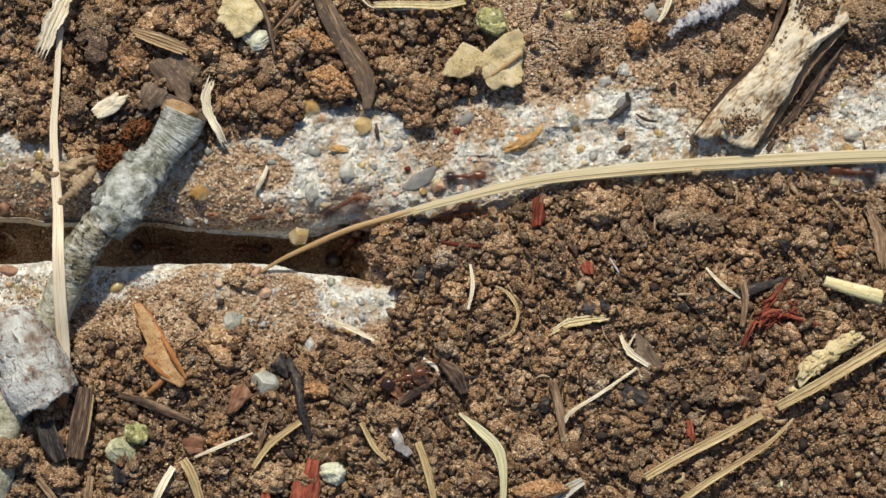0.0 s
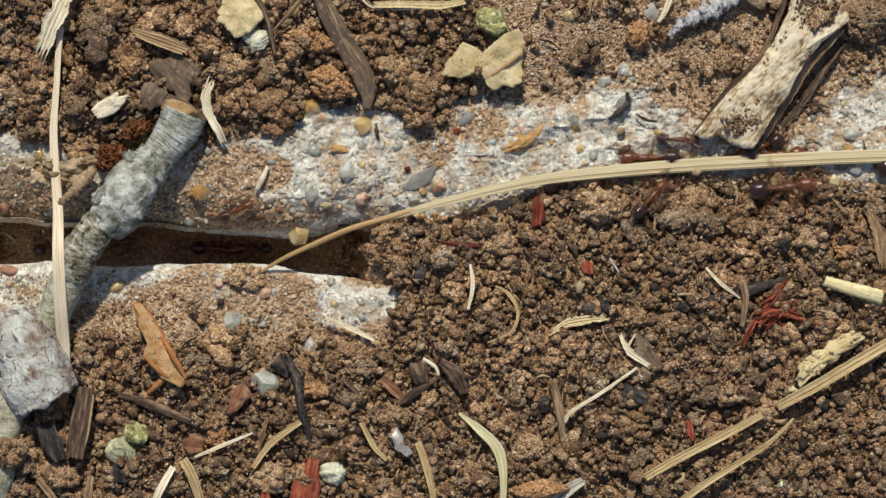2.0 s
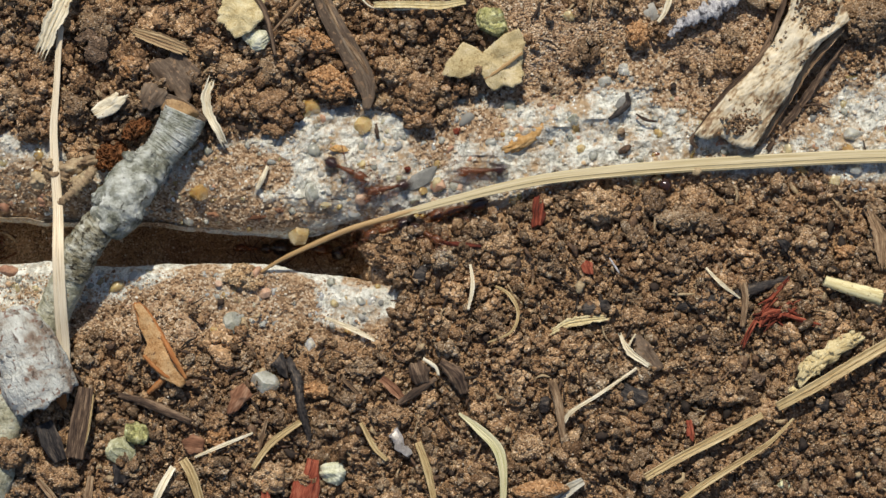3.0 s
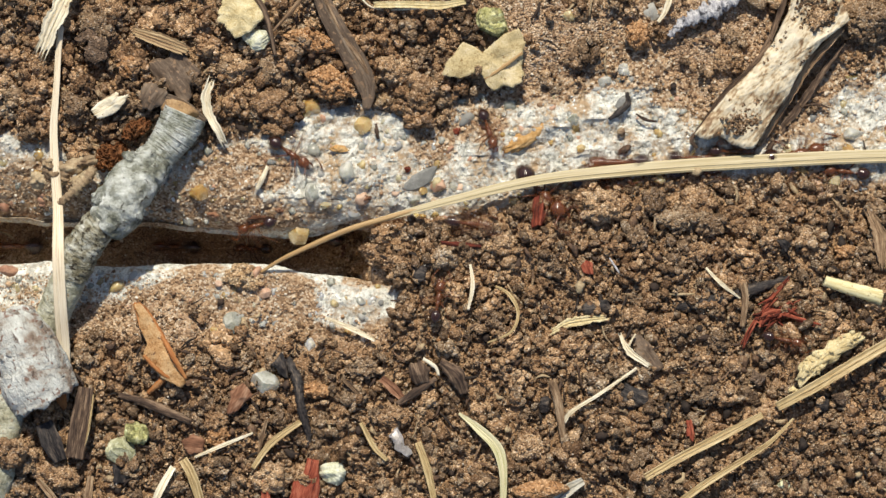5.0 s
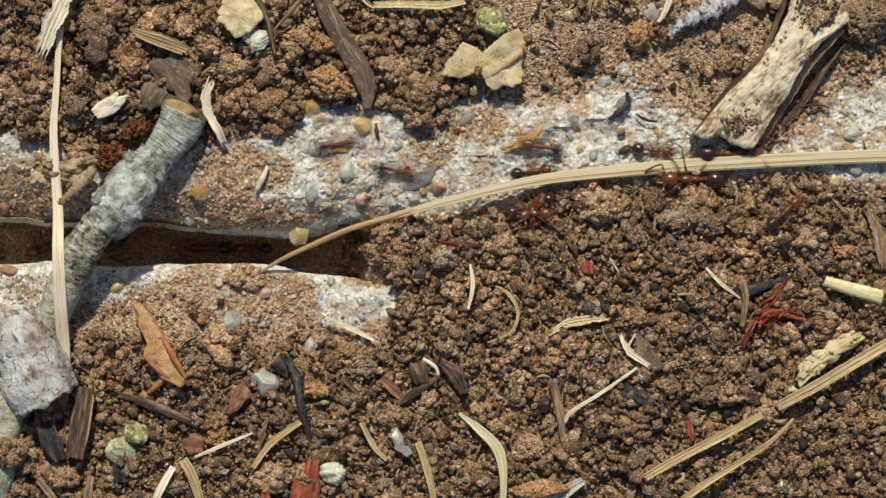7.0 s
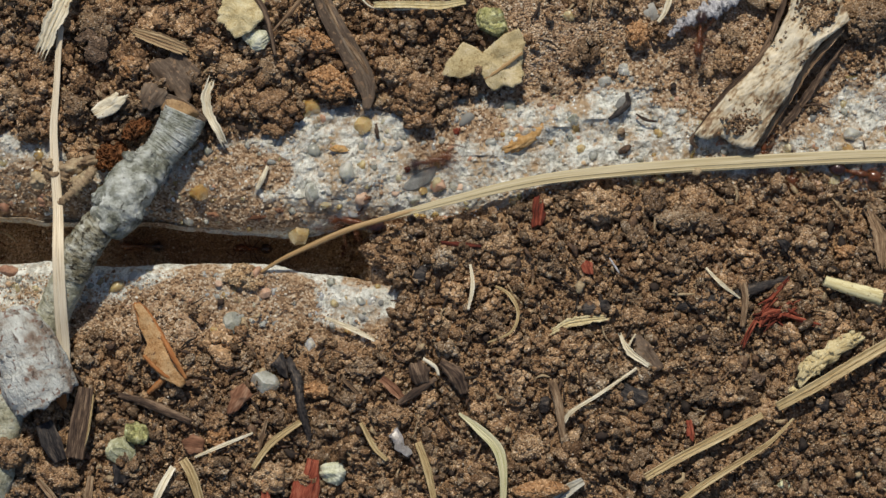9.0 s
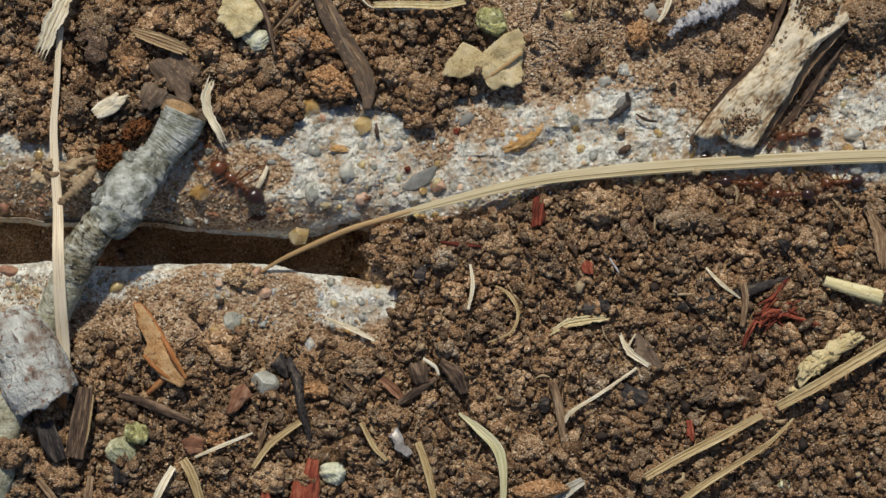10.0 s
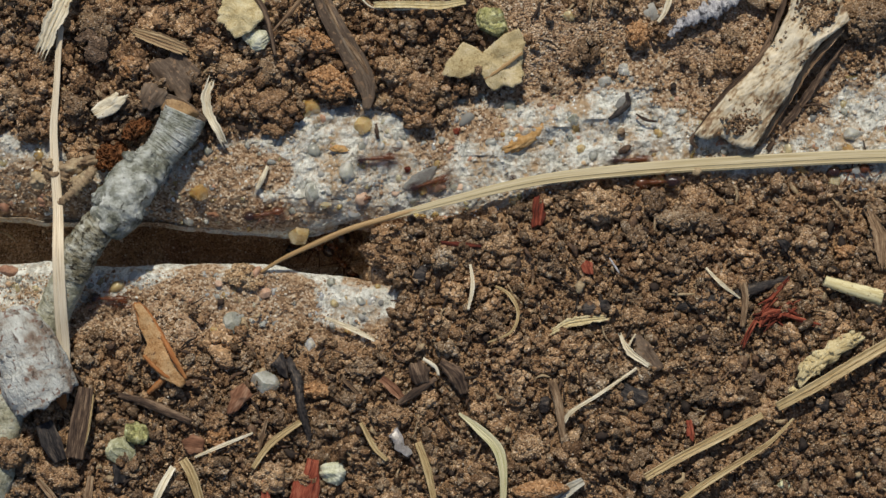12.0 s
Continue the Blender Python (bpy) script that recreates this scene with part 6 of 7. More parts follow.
def build_red_shred():
    """Torn bark: a knot of short red fibres with three long arms."""
    r = np.random.default_rng(77)
    thing = holder("bark_shred", (1360, 556, float(top(1360, 556))), "tangled shred of red fibrous bark on the crumbs", "bark")
    arms = [([(1390, 494), (1362, 530), (1330, 576), (1308, 614)], 4.0), ([(1346, 566), (1380, 552), (1412, 562), (1444, 576)], 5.5), ([(1344, 574), (1352, 556), (1388, 546)], 6.0)]
    for path, w in arms:
        for _ in range(3):
            wob = [(x + r.uniform(-5, 5), y + r.uniform(-5, 5), r.uniform(4, 12)) for x, y in path]
            V, F = tube(drape(wob, 14), [w * 0.35, w * 0.7, w * 0.6, w * 0.25], 40, 8, 0.35, 0.7, 0, int(r.integers(0, 60)))
            link_mesh("fibre", V, F, M_RED, parent=thing)
    for _ in range(46):
        x, y, a = 1374 + r.normal() * 20, 556 + r.normal() * 10, r.uniform(-0.9, 0.7)
        ln = r.uniform(7, 20)
        p = [(x - ln * math.cos(a), y - ln * math.sin(a), r.uniform(2, 10)), (x + r.uniform(-6, 6), y + r.uniform(-6, 6), r.uniform(10, 18)), (x + ln * math.cos(a), y + ln * math.sin(a), r.uniform(2, 10))]
        V, F = tube(drape(p, 13), [0.8, r.uniform(1.1, 2.6), 0.6], 16, 6, 0.35, 0.7, 0, int(r.integers(0, 60)))
        link_mesh("fibre", V, F, M_RED, parent=thing)


build_red_shred()
for x, y in ((222, 97), (720, 300), (808, 232), (1480, 395), (1205, 486)):
    clod(x, y, 7, 6, material=M_RED, label="tiny red crumb of bark", name="bark_crumb", category="bark", group="red bark crumbs", level=2, bumps=14, knob=0.5)
stick([(1455, 497, 12), (1490, 508, 14), (1525, 518, 14), (1553, 526, 12)], [9, 11, 12, 14], "thick pale yellow piece of straw", M_YELLOW, "straw_piece", "straw", rough=0.1, n=40, jag=5, lift=16)
clod(1560, 512, 20, 22, 20, label="brown clod against a yellow straw piece", rise=0.9)
chip([(1404, 668), (1412, 640), (1440, 622), (1470, 600), (1500, 588), (1526, 594), (1510, 612), (1486, 622), (1466, 642), (1430, 662), (1412, 684)],
     "crumbly pale yellow flake of pith lying by the straw", M_PITH, "pith_flake", "pith", lift=34, thick=12, curl=8, ragged=9, dome=8)
for x, y, rx, ry, a in ((1436, 642, 38, 15, -38), (1490, 606, 36, 12, -27), (1400, 690, 9, 7, 0)):
    clod(x, y, rx, ry, a, M_PITH, "crumbling lump of pale pith", 4, 3.0 if x > 1410 else 1.5, 0.2, "pith_lump", "pith", "pith by the straw", rz=11, bumps=110)
straw([(1138, 842, 10), (1200, 806, 14), (1270, 770, 16), (1344, 732, 10)], [15, 17, 18, 13], "long ribbed straw lying on crumbs", M_STRAW, "ribbed_straw", "straw", ribs=2, n=60, lift=26)
straw([(1370, 718, 12), (1430, 684, 20), (1490, 648, 22), (1580, 596, 18)], [18, 22, 22, 22], "long ribbed straw lying on crumbs", M_STRAW, "ribbed_straw", "straw", ribs=2, n=60, lift=26)
straw([(1180, 900, 10), (1240, 854, 14), (1320, 804, 16), (1360, 776, 14), (1398, 738, 8)], [14, 14, 12, 9, 4], "slender curved straw lying on crumbs", M_STRAW, "ribbed_straw", "straw", n=60, lift=24)
straw([(1246, 474, 10), (1270, 500, 12), (1306, 528, 8)], [4, 8, 4], "thin pale splinter of straw", M_CREAM)
straw([(1310, 500, 14), (1314, 530, 16), (1310, 578, 10)], [14, 13, 10], "short flat tan straw on crumbs", M_BARKTAN)
straw([(1538, 380, 10), (1552, 420, 14), (1556, 470, 8)], [18, 30, 14], "frayed grey-brown bark fibre bundle", M_BARKTAN, "bark_fibre", "bark", ragged=0.3)
stick([(1078, 458, 8), (1088, 474, 8), (1100, 492, 6)], [1.5, 2, 1.2], "thin white bristle on crumbs", M_WHITE, "bristle", "plant fibre")
chip([(1380, 436), (1366, 424), (1384, 422), (1396, 436), (1386, 448)], "dark slaty flake among crumbs", M_DARK, "slate_flake", "stone")
chip([(1322, 672), (1330, 652), (1350, 664), (1342, 682)], "dark brown flat stone flake", M_BROWN, "stone_flake", "stone")
chip([(1090, 700), (1104, 676), (1140, 690), (1146, 716), (1112, 724)], "dark violet-grey flake among crumbs", M_DARK, "slate_flake", "stone", lift=14)
straw([(982, 884, 14), (1006, 862, 14), (1030, 848, 10)], [20, 24, 16], "grey-white splinter of wood", M_LICHENGREY, "wood_splinter", "splinter")
chip([(768, 600), (784, 580), (806, 572), (822, 588), (818, 608), (790, 612)], "crumbly yellow-brown flake of earth", M_OCHRE, "ochre_flake", "earth flake", lift=12)
stick([(456, 335, 6), (466, 316, 8), (474, 296, 5)], [4, 5, 3], "short straw splinter on the concrete", M_CREAM, "splinter", "splinter", lift=4)
stick([(1232, 262, 2), (1222, 252, 4), (1226, 238, 6)], [3, 4, 3], "dark curl of bark at the wood's end", M_BARKDARK, "bark_curl", "bark")
stick([(100, 370, 92), (118, 358, 90), (142, 338, 82), (164, 312, 72), (172, 300, 62)], [4, 7, 9, 10, 7], "dark ragged stalk lying over the straw", M_GALL, "stalk", "stalk", rough=0.55, lift=6, n=70, rings=0.25, jag=5)


def pellet(x, y, radius, material, label, lean):
    """A chewed wad of leaf: folded and creased, with flat sides."""
    r = np.random.default_rng(int(x + y))
    V, F = faceted(4, r, 9, 0.0, 0.66)
    fold = spun(r, 1)[0]
    L = V @ fold.T
    crease = np.abs(((L[:, 0] * 2.6 + 0.9 * np.sin(L[:, 1] * 3 + 2 * L[:, 2])) % 1) - 0.5) * 2
    flaps = np.abs(((L[:, 1] * 1.7 + 0.4 * L[:, 2]) % 1) - 0.5) * 2
    V = V * (0.92 + 0.07 * crease + 0.12 * flaps)[:, None] * (radius * 1.12, radius, radius * 0.9)
    a = radians(lean)
    V = np.c_[V[:, 0] * math.cos(a) - V[:, 1] * math.sin(a) + x, V[:, 0] * math.sin(a) + V[:, 1] * math.cos(a) + y, V[:, 2] + float(top(x, y)) + 0.75 * radius]
    return simple("plant_pellet", (V, F[:, ::-1].copy()), material, label, "pellet", "pellets of chewed plant", smooth=False)


for x, y, r_, lab in ((872, 40, 27, "yellow-green pellet of chewed plant"), (217, 793, 25, "pale grey-green pellet of chewed plant"), (244, 764, 22, "yellow-green pellet of chewed plant"),
                      (590, 836, 22, "pale grey-green pellet of chewed plant"), (456, 72, 22, "pale grey-green pellet of chewed plant"), (1384, 856, 10, "small yellow pellet of chewed plant")):
    pellet(x, y, r_, M_WAN if "grey" in lab else M_PELLET, lab, 20 + x % 40)


# ---- pieces: grains set in the slabs ----
def set_grains():
    r = np.random.default_rng(23)
    shapes = []
    for k in range(9):
        V, F = faceted(2, r, 8, 0.03, 0.58)
        me = bpy.data.meshes.new("grain")
        me.from_pydata((V * U).tolist(), [], F.tolist())
        me.polygons.foreach_set("use_smooth", [True] * len(me.polygons))
        me.materials.append((M_QUARTZ, M_QUARTZ, M_QUARTZ, M_QUARTZ, M_AMBER, M_ROSE, M_GREYSTONE, M_QUARTZ, M_AMBER)[k])
        shapes.append(me)
    for slab, count in ((SLAB_N, 290), (SLAB_S, 90)):
        done = 0
        while done < count:
            x, y = r.uniform(-20, 1590), r.uniform(130, 420) if slab == SLAB_N else r.uniform(480, 620)
            inside = y < EDGE_N(x) - 6 if slab == SLAB_N else (y > EDGE_S(x) + 6 and x < 690)
            if not inside or cover(np.array(x), np.array(y)) > 0:
                continue
            s = r.uniform(4.5, 11.5) * (1.5 if r.uniform() < 0.2 else 1)
            ob = new("grain", shapes[int(r.integers(0, 9))])
            ob.parent = slab
            ob.location = at(x, y, float(top(x, y)) + s * r.uniform(-0.8, -0.35)) - at(CX, CY, 0)
            ob.rotation_euler = r.uniform(0, 6, 3)
            ob.scale = s * r.uniform(0.8, 1.2, 3)
            done += 1


set_grains()


# ---- ants ----
def ball(rx, ry, rz, at_, level=3, nose=0.0):
    V, F = BALLS[level]
    W = V * (rx, ry, rz)
    W[:, 1:] *= (1 - nose * V[:, :1])
    return W + np.array(at_), F


def local_mesh(name, pieces, smooth=True):
    """One mesh out of several closed pieces, in grid units with x forward, y to the left, z up."""
    Vs, Fs, off = [], [], 0
    for V, F in pieces:
        Vs.append(np.asarray(V, float))
        Fs += [tuple(int(i) + off for i in f) for f in F]
        off += len(V)
    me = bpy.data.meshes.new(name)
    me.from_pydata((np.concatenate(Vs) * U).tolist(), [], Fs)
    me.polygons.foreach_set("use_smooth", [smooth] * len(me.polygons))
    return me


def rod(points, radii, seg=6):
    V, F = tube([tuple(p) for p in points], radii, max(6, 3 * len(points)), seg)
    return V, [tuple(reversed(f)) for f in F]


def ant_meshes():
    out = {}
    out["gaster"] = (local_mesh("gaster", [ball(15.5, 13.8, 13, (-32, 0, 14), 3, -0.12), ball(4, 3.4, 3.4, (-46, 0, 12.5), 2)]), M_ANTDARK, (0, 0, 0))
    out["petiole"] = (local_mesh("petiole", [ball(4.2, 4, 6, (-10, 0, 13), 2), ball(4.2, 4.6, 5, (-17, 0, 13), 2), rod([(-4, 0, 11), (-20, 0, 11)], [2, 2])]), M_ANTRED, (0, 0, 0))
    out["thorax"] = (local_mesh("thorax", [ball(12, 6.6, 7, (12, 0, 14), 3), ball(9, 5.4, 6, (0, 0, 12.5), 3, 0.2), ball(5, 3.2, 3.2, (24, 0, 13), 2)]), M_ANTRED, (0, 0, 0))
    eyes = [ball(1.8, 1.4, 2, (38, s * 10.5, 16.5), 1) for s in (-1, 1)]
    jaws = [rod([(46, s * 5, 11), (53, s * 5.5, 10), (57, s * 1, 9.5)], [2.6, 2.2, 0.8]) for s in (-1, 1)]
    out["head"] = (local_mesh("head", [ball(12.8, 11, 9, (37, 0, 14), 3, 0.14)] + jaws), M_ANTRED, (0, 0, 0))
    out["eyes"] = (local_mesh("eyes", eyes), M_ANTDARK, (0, 0, 0))
    for s, n in ((1, "left_antenna"), (-1, "right_antenna")):
        V = [rod([(45, s * 5, 17), (50, s * 16, 22), (52, s * 21, 22), (64, s * 17, 15), (74, s * 11, 9)], [1.5, 1.3, 1.2, 1.4, 2.0])]
        out[n] = (local_mesh(n, V), M_ANTRED, (0, 0, 0))
    legs = {"front": (19, (12, 17, 17), (30, 30, 0)), "middle": (10, (3, 20, 18), (0, 42, 0)), "hind": (3, (-12, 21, 19), (-36, 42, 0))}
    for part_name, (hx, knee, foot) in legs.items():
        for s in (1, -1):
            k = (knee[0], s * (knee[1] - 3), knee[2] - 11)
            f = (foot[0] * 0.9, s * (foot[1] - 3), foot[2] - 9)
            V = [rod([(0, 0, 0), (k[0] * 0.6, k[1] * 0.55, k[2] * 0.75), k], [1.7, 1.6, 1.1]),
                 rod([k, ((k[0] + f[0]) / 2, (k[1] + f[1]) / 2, k[2] * 0.4 - 2), f, (f[0] * 1.18, f[1] * 1.1, f[2])], [1.1, 1.0, 0.75, 0.5])]
            n = part_name + "_leg"
            out[n + ("_l" if s > 0 else "_r")] = (local_mesh(n, V), M_ANTRED, (hx, s * 4.5, 11))
    for me, material, _ in out.values():
        me.materials.append(material)
    return out


ANT_MESHES = ant_meshes()
ANTS = []


def build_ant(size):
    big = size > 1.05
    label = ("large red-brown ant with a shiny blackish rear, walking along the crack" if big else
             "small red-brown ant with a shiny blackish rear, running along the crack")
    thing = tagged(new("ant"), label, "ant", "ants on the trail")
    thing.empty_display_size = 10 * U
    size = size if big else size * 0.93
    thing.scale = (size,) * 3
    legs = []
    for key, (me, _, home) in ANT_MESHES.items():
        ob = new("eye" if key == "eyes" else key.replace("left_", "").replace("right_", "").removesuffix("_l").removesuffix("_r"), me)
        if key == "head":
            skull = ob
        ob.parent = skull if key == "eyes" or "antenna" in key else thing
        ob.location = [c * U for c in home]
        if "leg" in key:
            legs.append((ob, home, key))
    ANTS.append((thing, legs))
    return ANTS[-1]


def footing(x, y):
    """Height on which an ant stands: the highest ground under its feet, crumbs included."""
    h = [float(top(x + dx, y + dy)) for dx, dy in ((0, 0), (14, 0), (-14, 0), (0, 14), (0, -14))]
    c = float(cover(np.array(x, float), np.array(y, float)))
    return sum(h) / 5 * 0.6 + max(h) * 0.4 + 2 + 19 * min(1, max(0, c / 20))


BLADE_LINE = line([(466, 479), (500, 459), (600, 413), (700, 382), (780, 360), (900, 330), (1000, 313), (1170, 297), (1300, 289), (1450, 281), (1568, 277), (1680, 274)])


def crawl(size, rows):
    """One ant on its way. rows: seconds, x, y and where it lingers its heading in degrees (0 east, 90 north).
    Before and after it waits beyond the plot's edge where its way begins and ends."""
    thing, legs = build_ant(size)
    T = np.array([r[0] for r in rows], float)
    P = np.array([r[1:3] for r in rows], float)
    first, last = max(0.0, T[0]), min(12.0, T[-1])
    n = max(2, int(round((last - first) * 15)) + 1)
    ts = np.round(np.linspace(first, last, n) * 30) / 30
    slopes = np.gradient(P, T, axis=0)

    def place(t):
        i = int(np.clip(np.searchsorted(T, t) - 1, 0, len(T) - 2))
        h = T[i + 1] - T[i]
        u = np.clip((t - T[i]) / h, 0, 1)
        a, b = P[i], P[i + 1]
        ma, mb = slopes[i] * h * 0.8, slopes[i + 1] * h * 0.8
        return a * (2 * u ** 3 - 3 * u ** 2 + 1) + b * (3 * u ** 2 - 2 * u ** 3) + ma * (u ** 3 - 2 * u ** 2 + u) + mb * (u ** 3 - u ** 2)

    way = [place(t) for t in ts]
    given = [(r[0], r[3]) for r in rows if len(r) > 3]
    heads, last_dir = [], None
    for i, t in enumerate(ts):
        d = place(t + 0.09) - place(t - 0.09)
        v = np.array((d[0], -d[1]))
        fixed = [a for g, a in given if abs(g - t) < 0.1]
        if fixed:
            v = np.array((math.cos(radians(fixed[0])), math.sin(radians(fixed[0]))))
        elif np.linalg.norm(v) < 5 and last_dir is not None:
            v = last_dir
        v = v / (np.linalg.norm(v) + 1e-6)
        if last_dir is not None:
            v = v * 0.55 + last_dir * 0.45
            v = v / (np.linalg.norm(v) + 1e-6) if np.linalg.norm(v) > 0.05 else last_dir
        last_dir = v
        heads.append(v)
    keys = []
    for t, p, v in zip(ts, way, heads):
        reach = 26 * size
        zf, zb = footing(p[0] + v[0] * reach, p[1] - v[1] * reach), footing(p[0] - v[0] * reach, p[1] + v[1] * reach)
        z = (zf + zb + 2 * footing(p[0], p[1])) / 4
        if p[0] > 640:
            # it ducks to pass beneath the grass blade
            z -= 20 * math.exp(-((p[1] - float(BLADE_LINE(p[0]))) / 26) ** 2)
        rise = float(np.clip((zf - zb) / (2 * reach), -0.6, 0.6))
        fwd = Vector((v[0], v[1], rise)).normalized()
        left = Vector((-v[1], v[0], 0)).normalized()
        up = fwd.cross(left)
        m = Matrix((fwd, left, up)).transposed().to_4x4()
        m.translation = at(p[0], p[1], z)
        keys.append((float(t), m))
    if keys[0][0] > 0.05:
        keys.insert(0, (0.0, keys[0][1]))
    if keys[-1][0] < 11.95:
        keys.append((12.0, keys[-1][1]))
    walk(thing, keys)
    # legs: two tripods swing in turn while it walks
    for leg, home, key in legs:
        sgn = 1 if key.endswith("_l") else -1
        tripod = key in ("front_leg_l", "hind_leg_l", "middle_leg_r")
        base = Matrix.Translation([c * U for c in home])
        swing = []
        for k in range(0, len(ts), 1):
            phase = (k + (1 if tripod else -1)) * math.pi / 2
            moved = np.linalg.norm(way[k] - way[max(0, k - 1)]) if k else 5
            amp = 17 * min(1, moved / 8)
            yaw, lift = amp * math.sin(phase), 0.5 * amp * max(0, math.cos(phase))
            swing.append((float(ts[k]), base @ pose(0, 0, 0, sgn * lift, 0, sgn * -yaw)))
        if swing[0][0] > 0.05:
            swing.insert(0, (0.0, swing[0][1]))
        if swing[-1][0] < 11.95:
            swing.append((12.0, swing[-1][1]))
        walk(leg, swing)


def motions():
    # the first stretch
    crawl(1.22, [(0, 780, 384), (.1, 812, 375), (.2, 858, 373), (.3, 925, 364), (.4, 952, 354), (.5, 990, 337), (.7, 1060, 318), (.9, 1180, 318), (1.0, 1255, 324),
                 (1.1, 1318, 330), (1.2, 1372, 330), (1.3, 1440, 333), (1.4, 1498, 314), (1.5, 1526, 307), (1.6, 1562, 300), (1.9, 1598, 298), (2.2, 1615, 299), (2.6, 1720, 300)])
    crawl(1.2, [(0, 612, 430), (.1, 628, 412), (.2, 647, 394), (.3, 688, 356), (.4, 752, 321), (.5, 808, 308), (.6, 858, 297), (.7, 920, 286), (.8, 968, 291), (.9, 1030, 286),
                (1.0, 1076, 284), (1.2, 1140, 282), (1.5, 1222, 280), (1.8, 1310, 276), (2.2, 1420, 272), (2.8, 1560, 262), (3.2, 1700, 260)])
    crawl(0.85, [(0, 607, 362), (.1, 667, 332), (.2, 745, 322), (.3, 805, 313), (.4, 868, 310), (.5, 925, 298), (.6, 982, 288), (.7, 1022, 270), (.8, 1068, 258), (.9, 1138, 254),
                 (1.0, 1172, 252), (1.1, 1202, 262), (1.2, 1234, 263), (1.5, 1300, 268), (2.0, 1450, 285), (2.5, 1690, 285)])
    crawl(0.8, [(0, 822, 312), (.1, 862, 310), (.2, 935, 306), (.3, 1008, 300), (.5, 1130, 294), (.9, 1380, 288), (1.4, 1690, 276)])
    crawl(0.95, [(0, 1510, 305), (.1, 1468, 300), (.2, 1446, 297), (.3, 1428, 299), (.4, 1340, 310), (.5, 1255, 314), (.6, 1170, 314), (.7, 1090, 318), (.8, 1010, 335),
                 (.9, 945, 348), (1.0, 957, 352, 200), (1.1, 970, 370, 150), (1.2, 975, 375, 150), (1.3, 970, 370), (1.4, 958, 358), (1.6, 1000, 326), (1.9, 1090, 304),
                 (2.4, 1250, 293), (3.2, 1500, 282), (3.8, 1700, 275)])
    crawl(1.0, [(.1, 1690, 318), (.3, 1548, 312), (.4, 1526, 318), (.5, 1490, 314), (.6, 1478, 316), (.7, 1450, 306), (.9, 1370, 297), (1.4, 1180, 296), (1.9, 1040, 312),
                (2.1, 975, 334), (2.2, 930, 342), (2.3, 893, 349), (2.4, 858, 356), (2.5, 814, 359), (2.6, 798, 363), (2.7, 765, 378), (2.8, 738, 392), (3.0, 690, 405), (3.2, 640, 425),
                (3.6, 520, 440), (4.2, 300, 436), (4.8, 40, 436), (5.0, -90, 436)])
    crawl(1.25, [(.9, 1700, 330), (1.1, 1480, 315), (1.3, 1330, 312), (1.42, 1275, 318), (1.5, 1255, 322, 200), (1.6, 1280, 330, 0), (1.7, 1309, 334, -10), (1.8, 1330, 345, -5),
                 (1.9, 1348, 340, 15), (2.0, 1380, 333), (2.1, 1420, 330), (2.2, 1427, 329, 20), (2.3, 1438, 328, 20), (2.4, 1445, 319), (2.5, 1486, 297), (2.6, 1535, 284), (2.8, 1700, 276)])
    crawl(0.8, [(1.2, -80, 436), (1.5, 120, 430), (1.8, 352, 405), (2.0, 419, 373), (2.1, 470, 350), (2.2, 525, 328), (2.3, 604, 327), (2.4, 668, 332), (2.5, 699, 359), (2.6, 718, 377),
                (2.8, 726, 398), (3.2, 800, 432), (4.0, 1060, 500), (5.0, 1380, 600), (5.8, 1690, 640)])
    crawl(1.15, [(.8, 1700, 280), (1.4, 1420, 276), (1.9, 1190, 280), (2.1, 1112, 281), (2.2, 1062, 284), (2.3, 1025, 288), (2.4, 990, 295), (2.5, 945, 322), (2.6, 907, 352), (2.7, 892, 353),
                 (2.8, 866, 362), (2.9, 846, 358), (3.0, 815, 370), (3.2, 745, 395), (3.5, 640, 425), (4.0, 480, 440), (4.6, 200, 436), (5.2, -90, 436)])
    crawl(0.95, [(2.2, 1690, 240), (2.4, 1590, 248), (2.5, 1538, 254), (2.6, 1508, 268), (2.8, 1440, 284), (3.2, 1240, 292), (3.8, 1000, 312), (4.2, 880, 350), (4.6, 720, 398), (4.8, 650, 415),
                 (5.2, 470, 440), (5.8, 200, 436), (6.3, -90, 436)])
    crawl(0.95, [(1.6, 1700, 284), (2.3, 1200, 284), (2.5, 1100, 285), (2.6, 1062, 285), (2.7, 1030, 286), (2.8, 971, 292), (2.9, 917, 298), (3.0, 856, 303), (3.2, 740, 302), (3.5, 600, 330),
                 (3.9, 440, 365), (4.4, 250, 400), (4.9, -90, 410)])
    crawl(0.85, [(1.4, 1700, 292), (2.2, 1060, 305), (2.4, 960, 320), (2.6, 845, 322), (2.7, 790, 321), (2.8, 762, 324), (2.9, 738, 317), (3.0, 690, 333), (3.2, 620, 345), (3.6, 480, 380),
                 (4.2, 250, 398), (4.8, -90, 410)])
    crawl(0.9, [(1.6, -80, 430), (1.9, 110, 430), (2.2, 300, 420), (2.4, 368, 400), (2.5, 428, 368), (2.6, 455, 320), (2.7, 495, 280), (2.8, 535, 258), (2.9, 582, 272), (3.0, 612, 301),
                (3.2, 655, 287), (3.5, 770, 300), (3.9, 900, 294), (4.3, 1010, 276), (4.7, 1160, 268), (5.4, 1480, 270), (5.9, 1690, 260)])
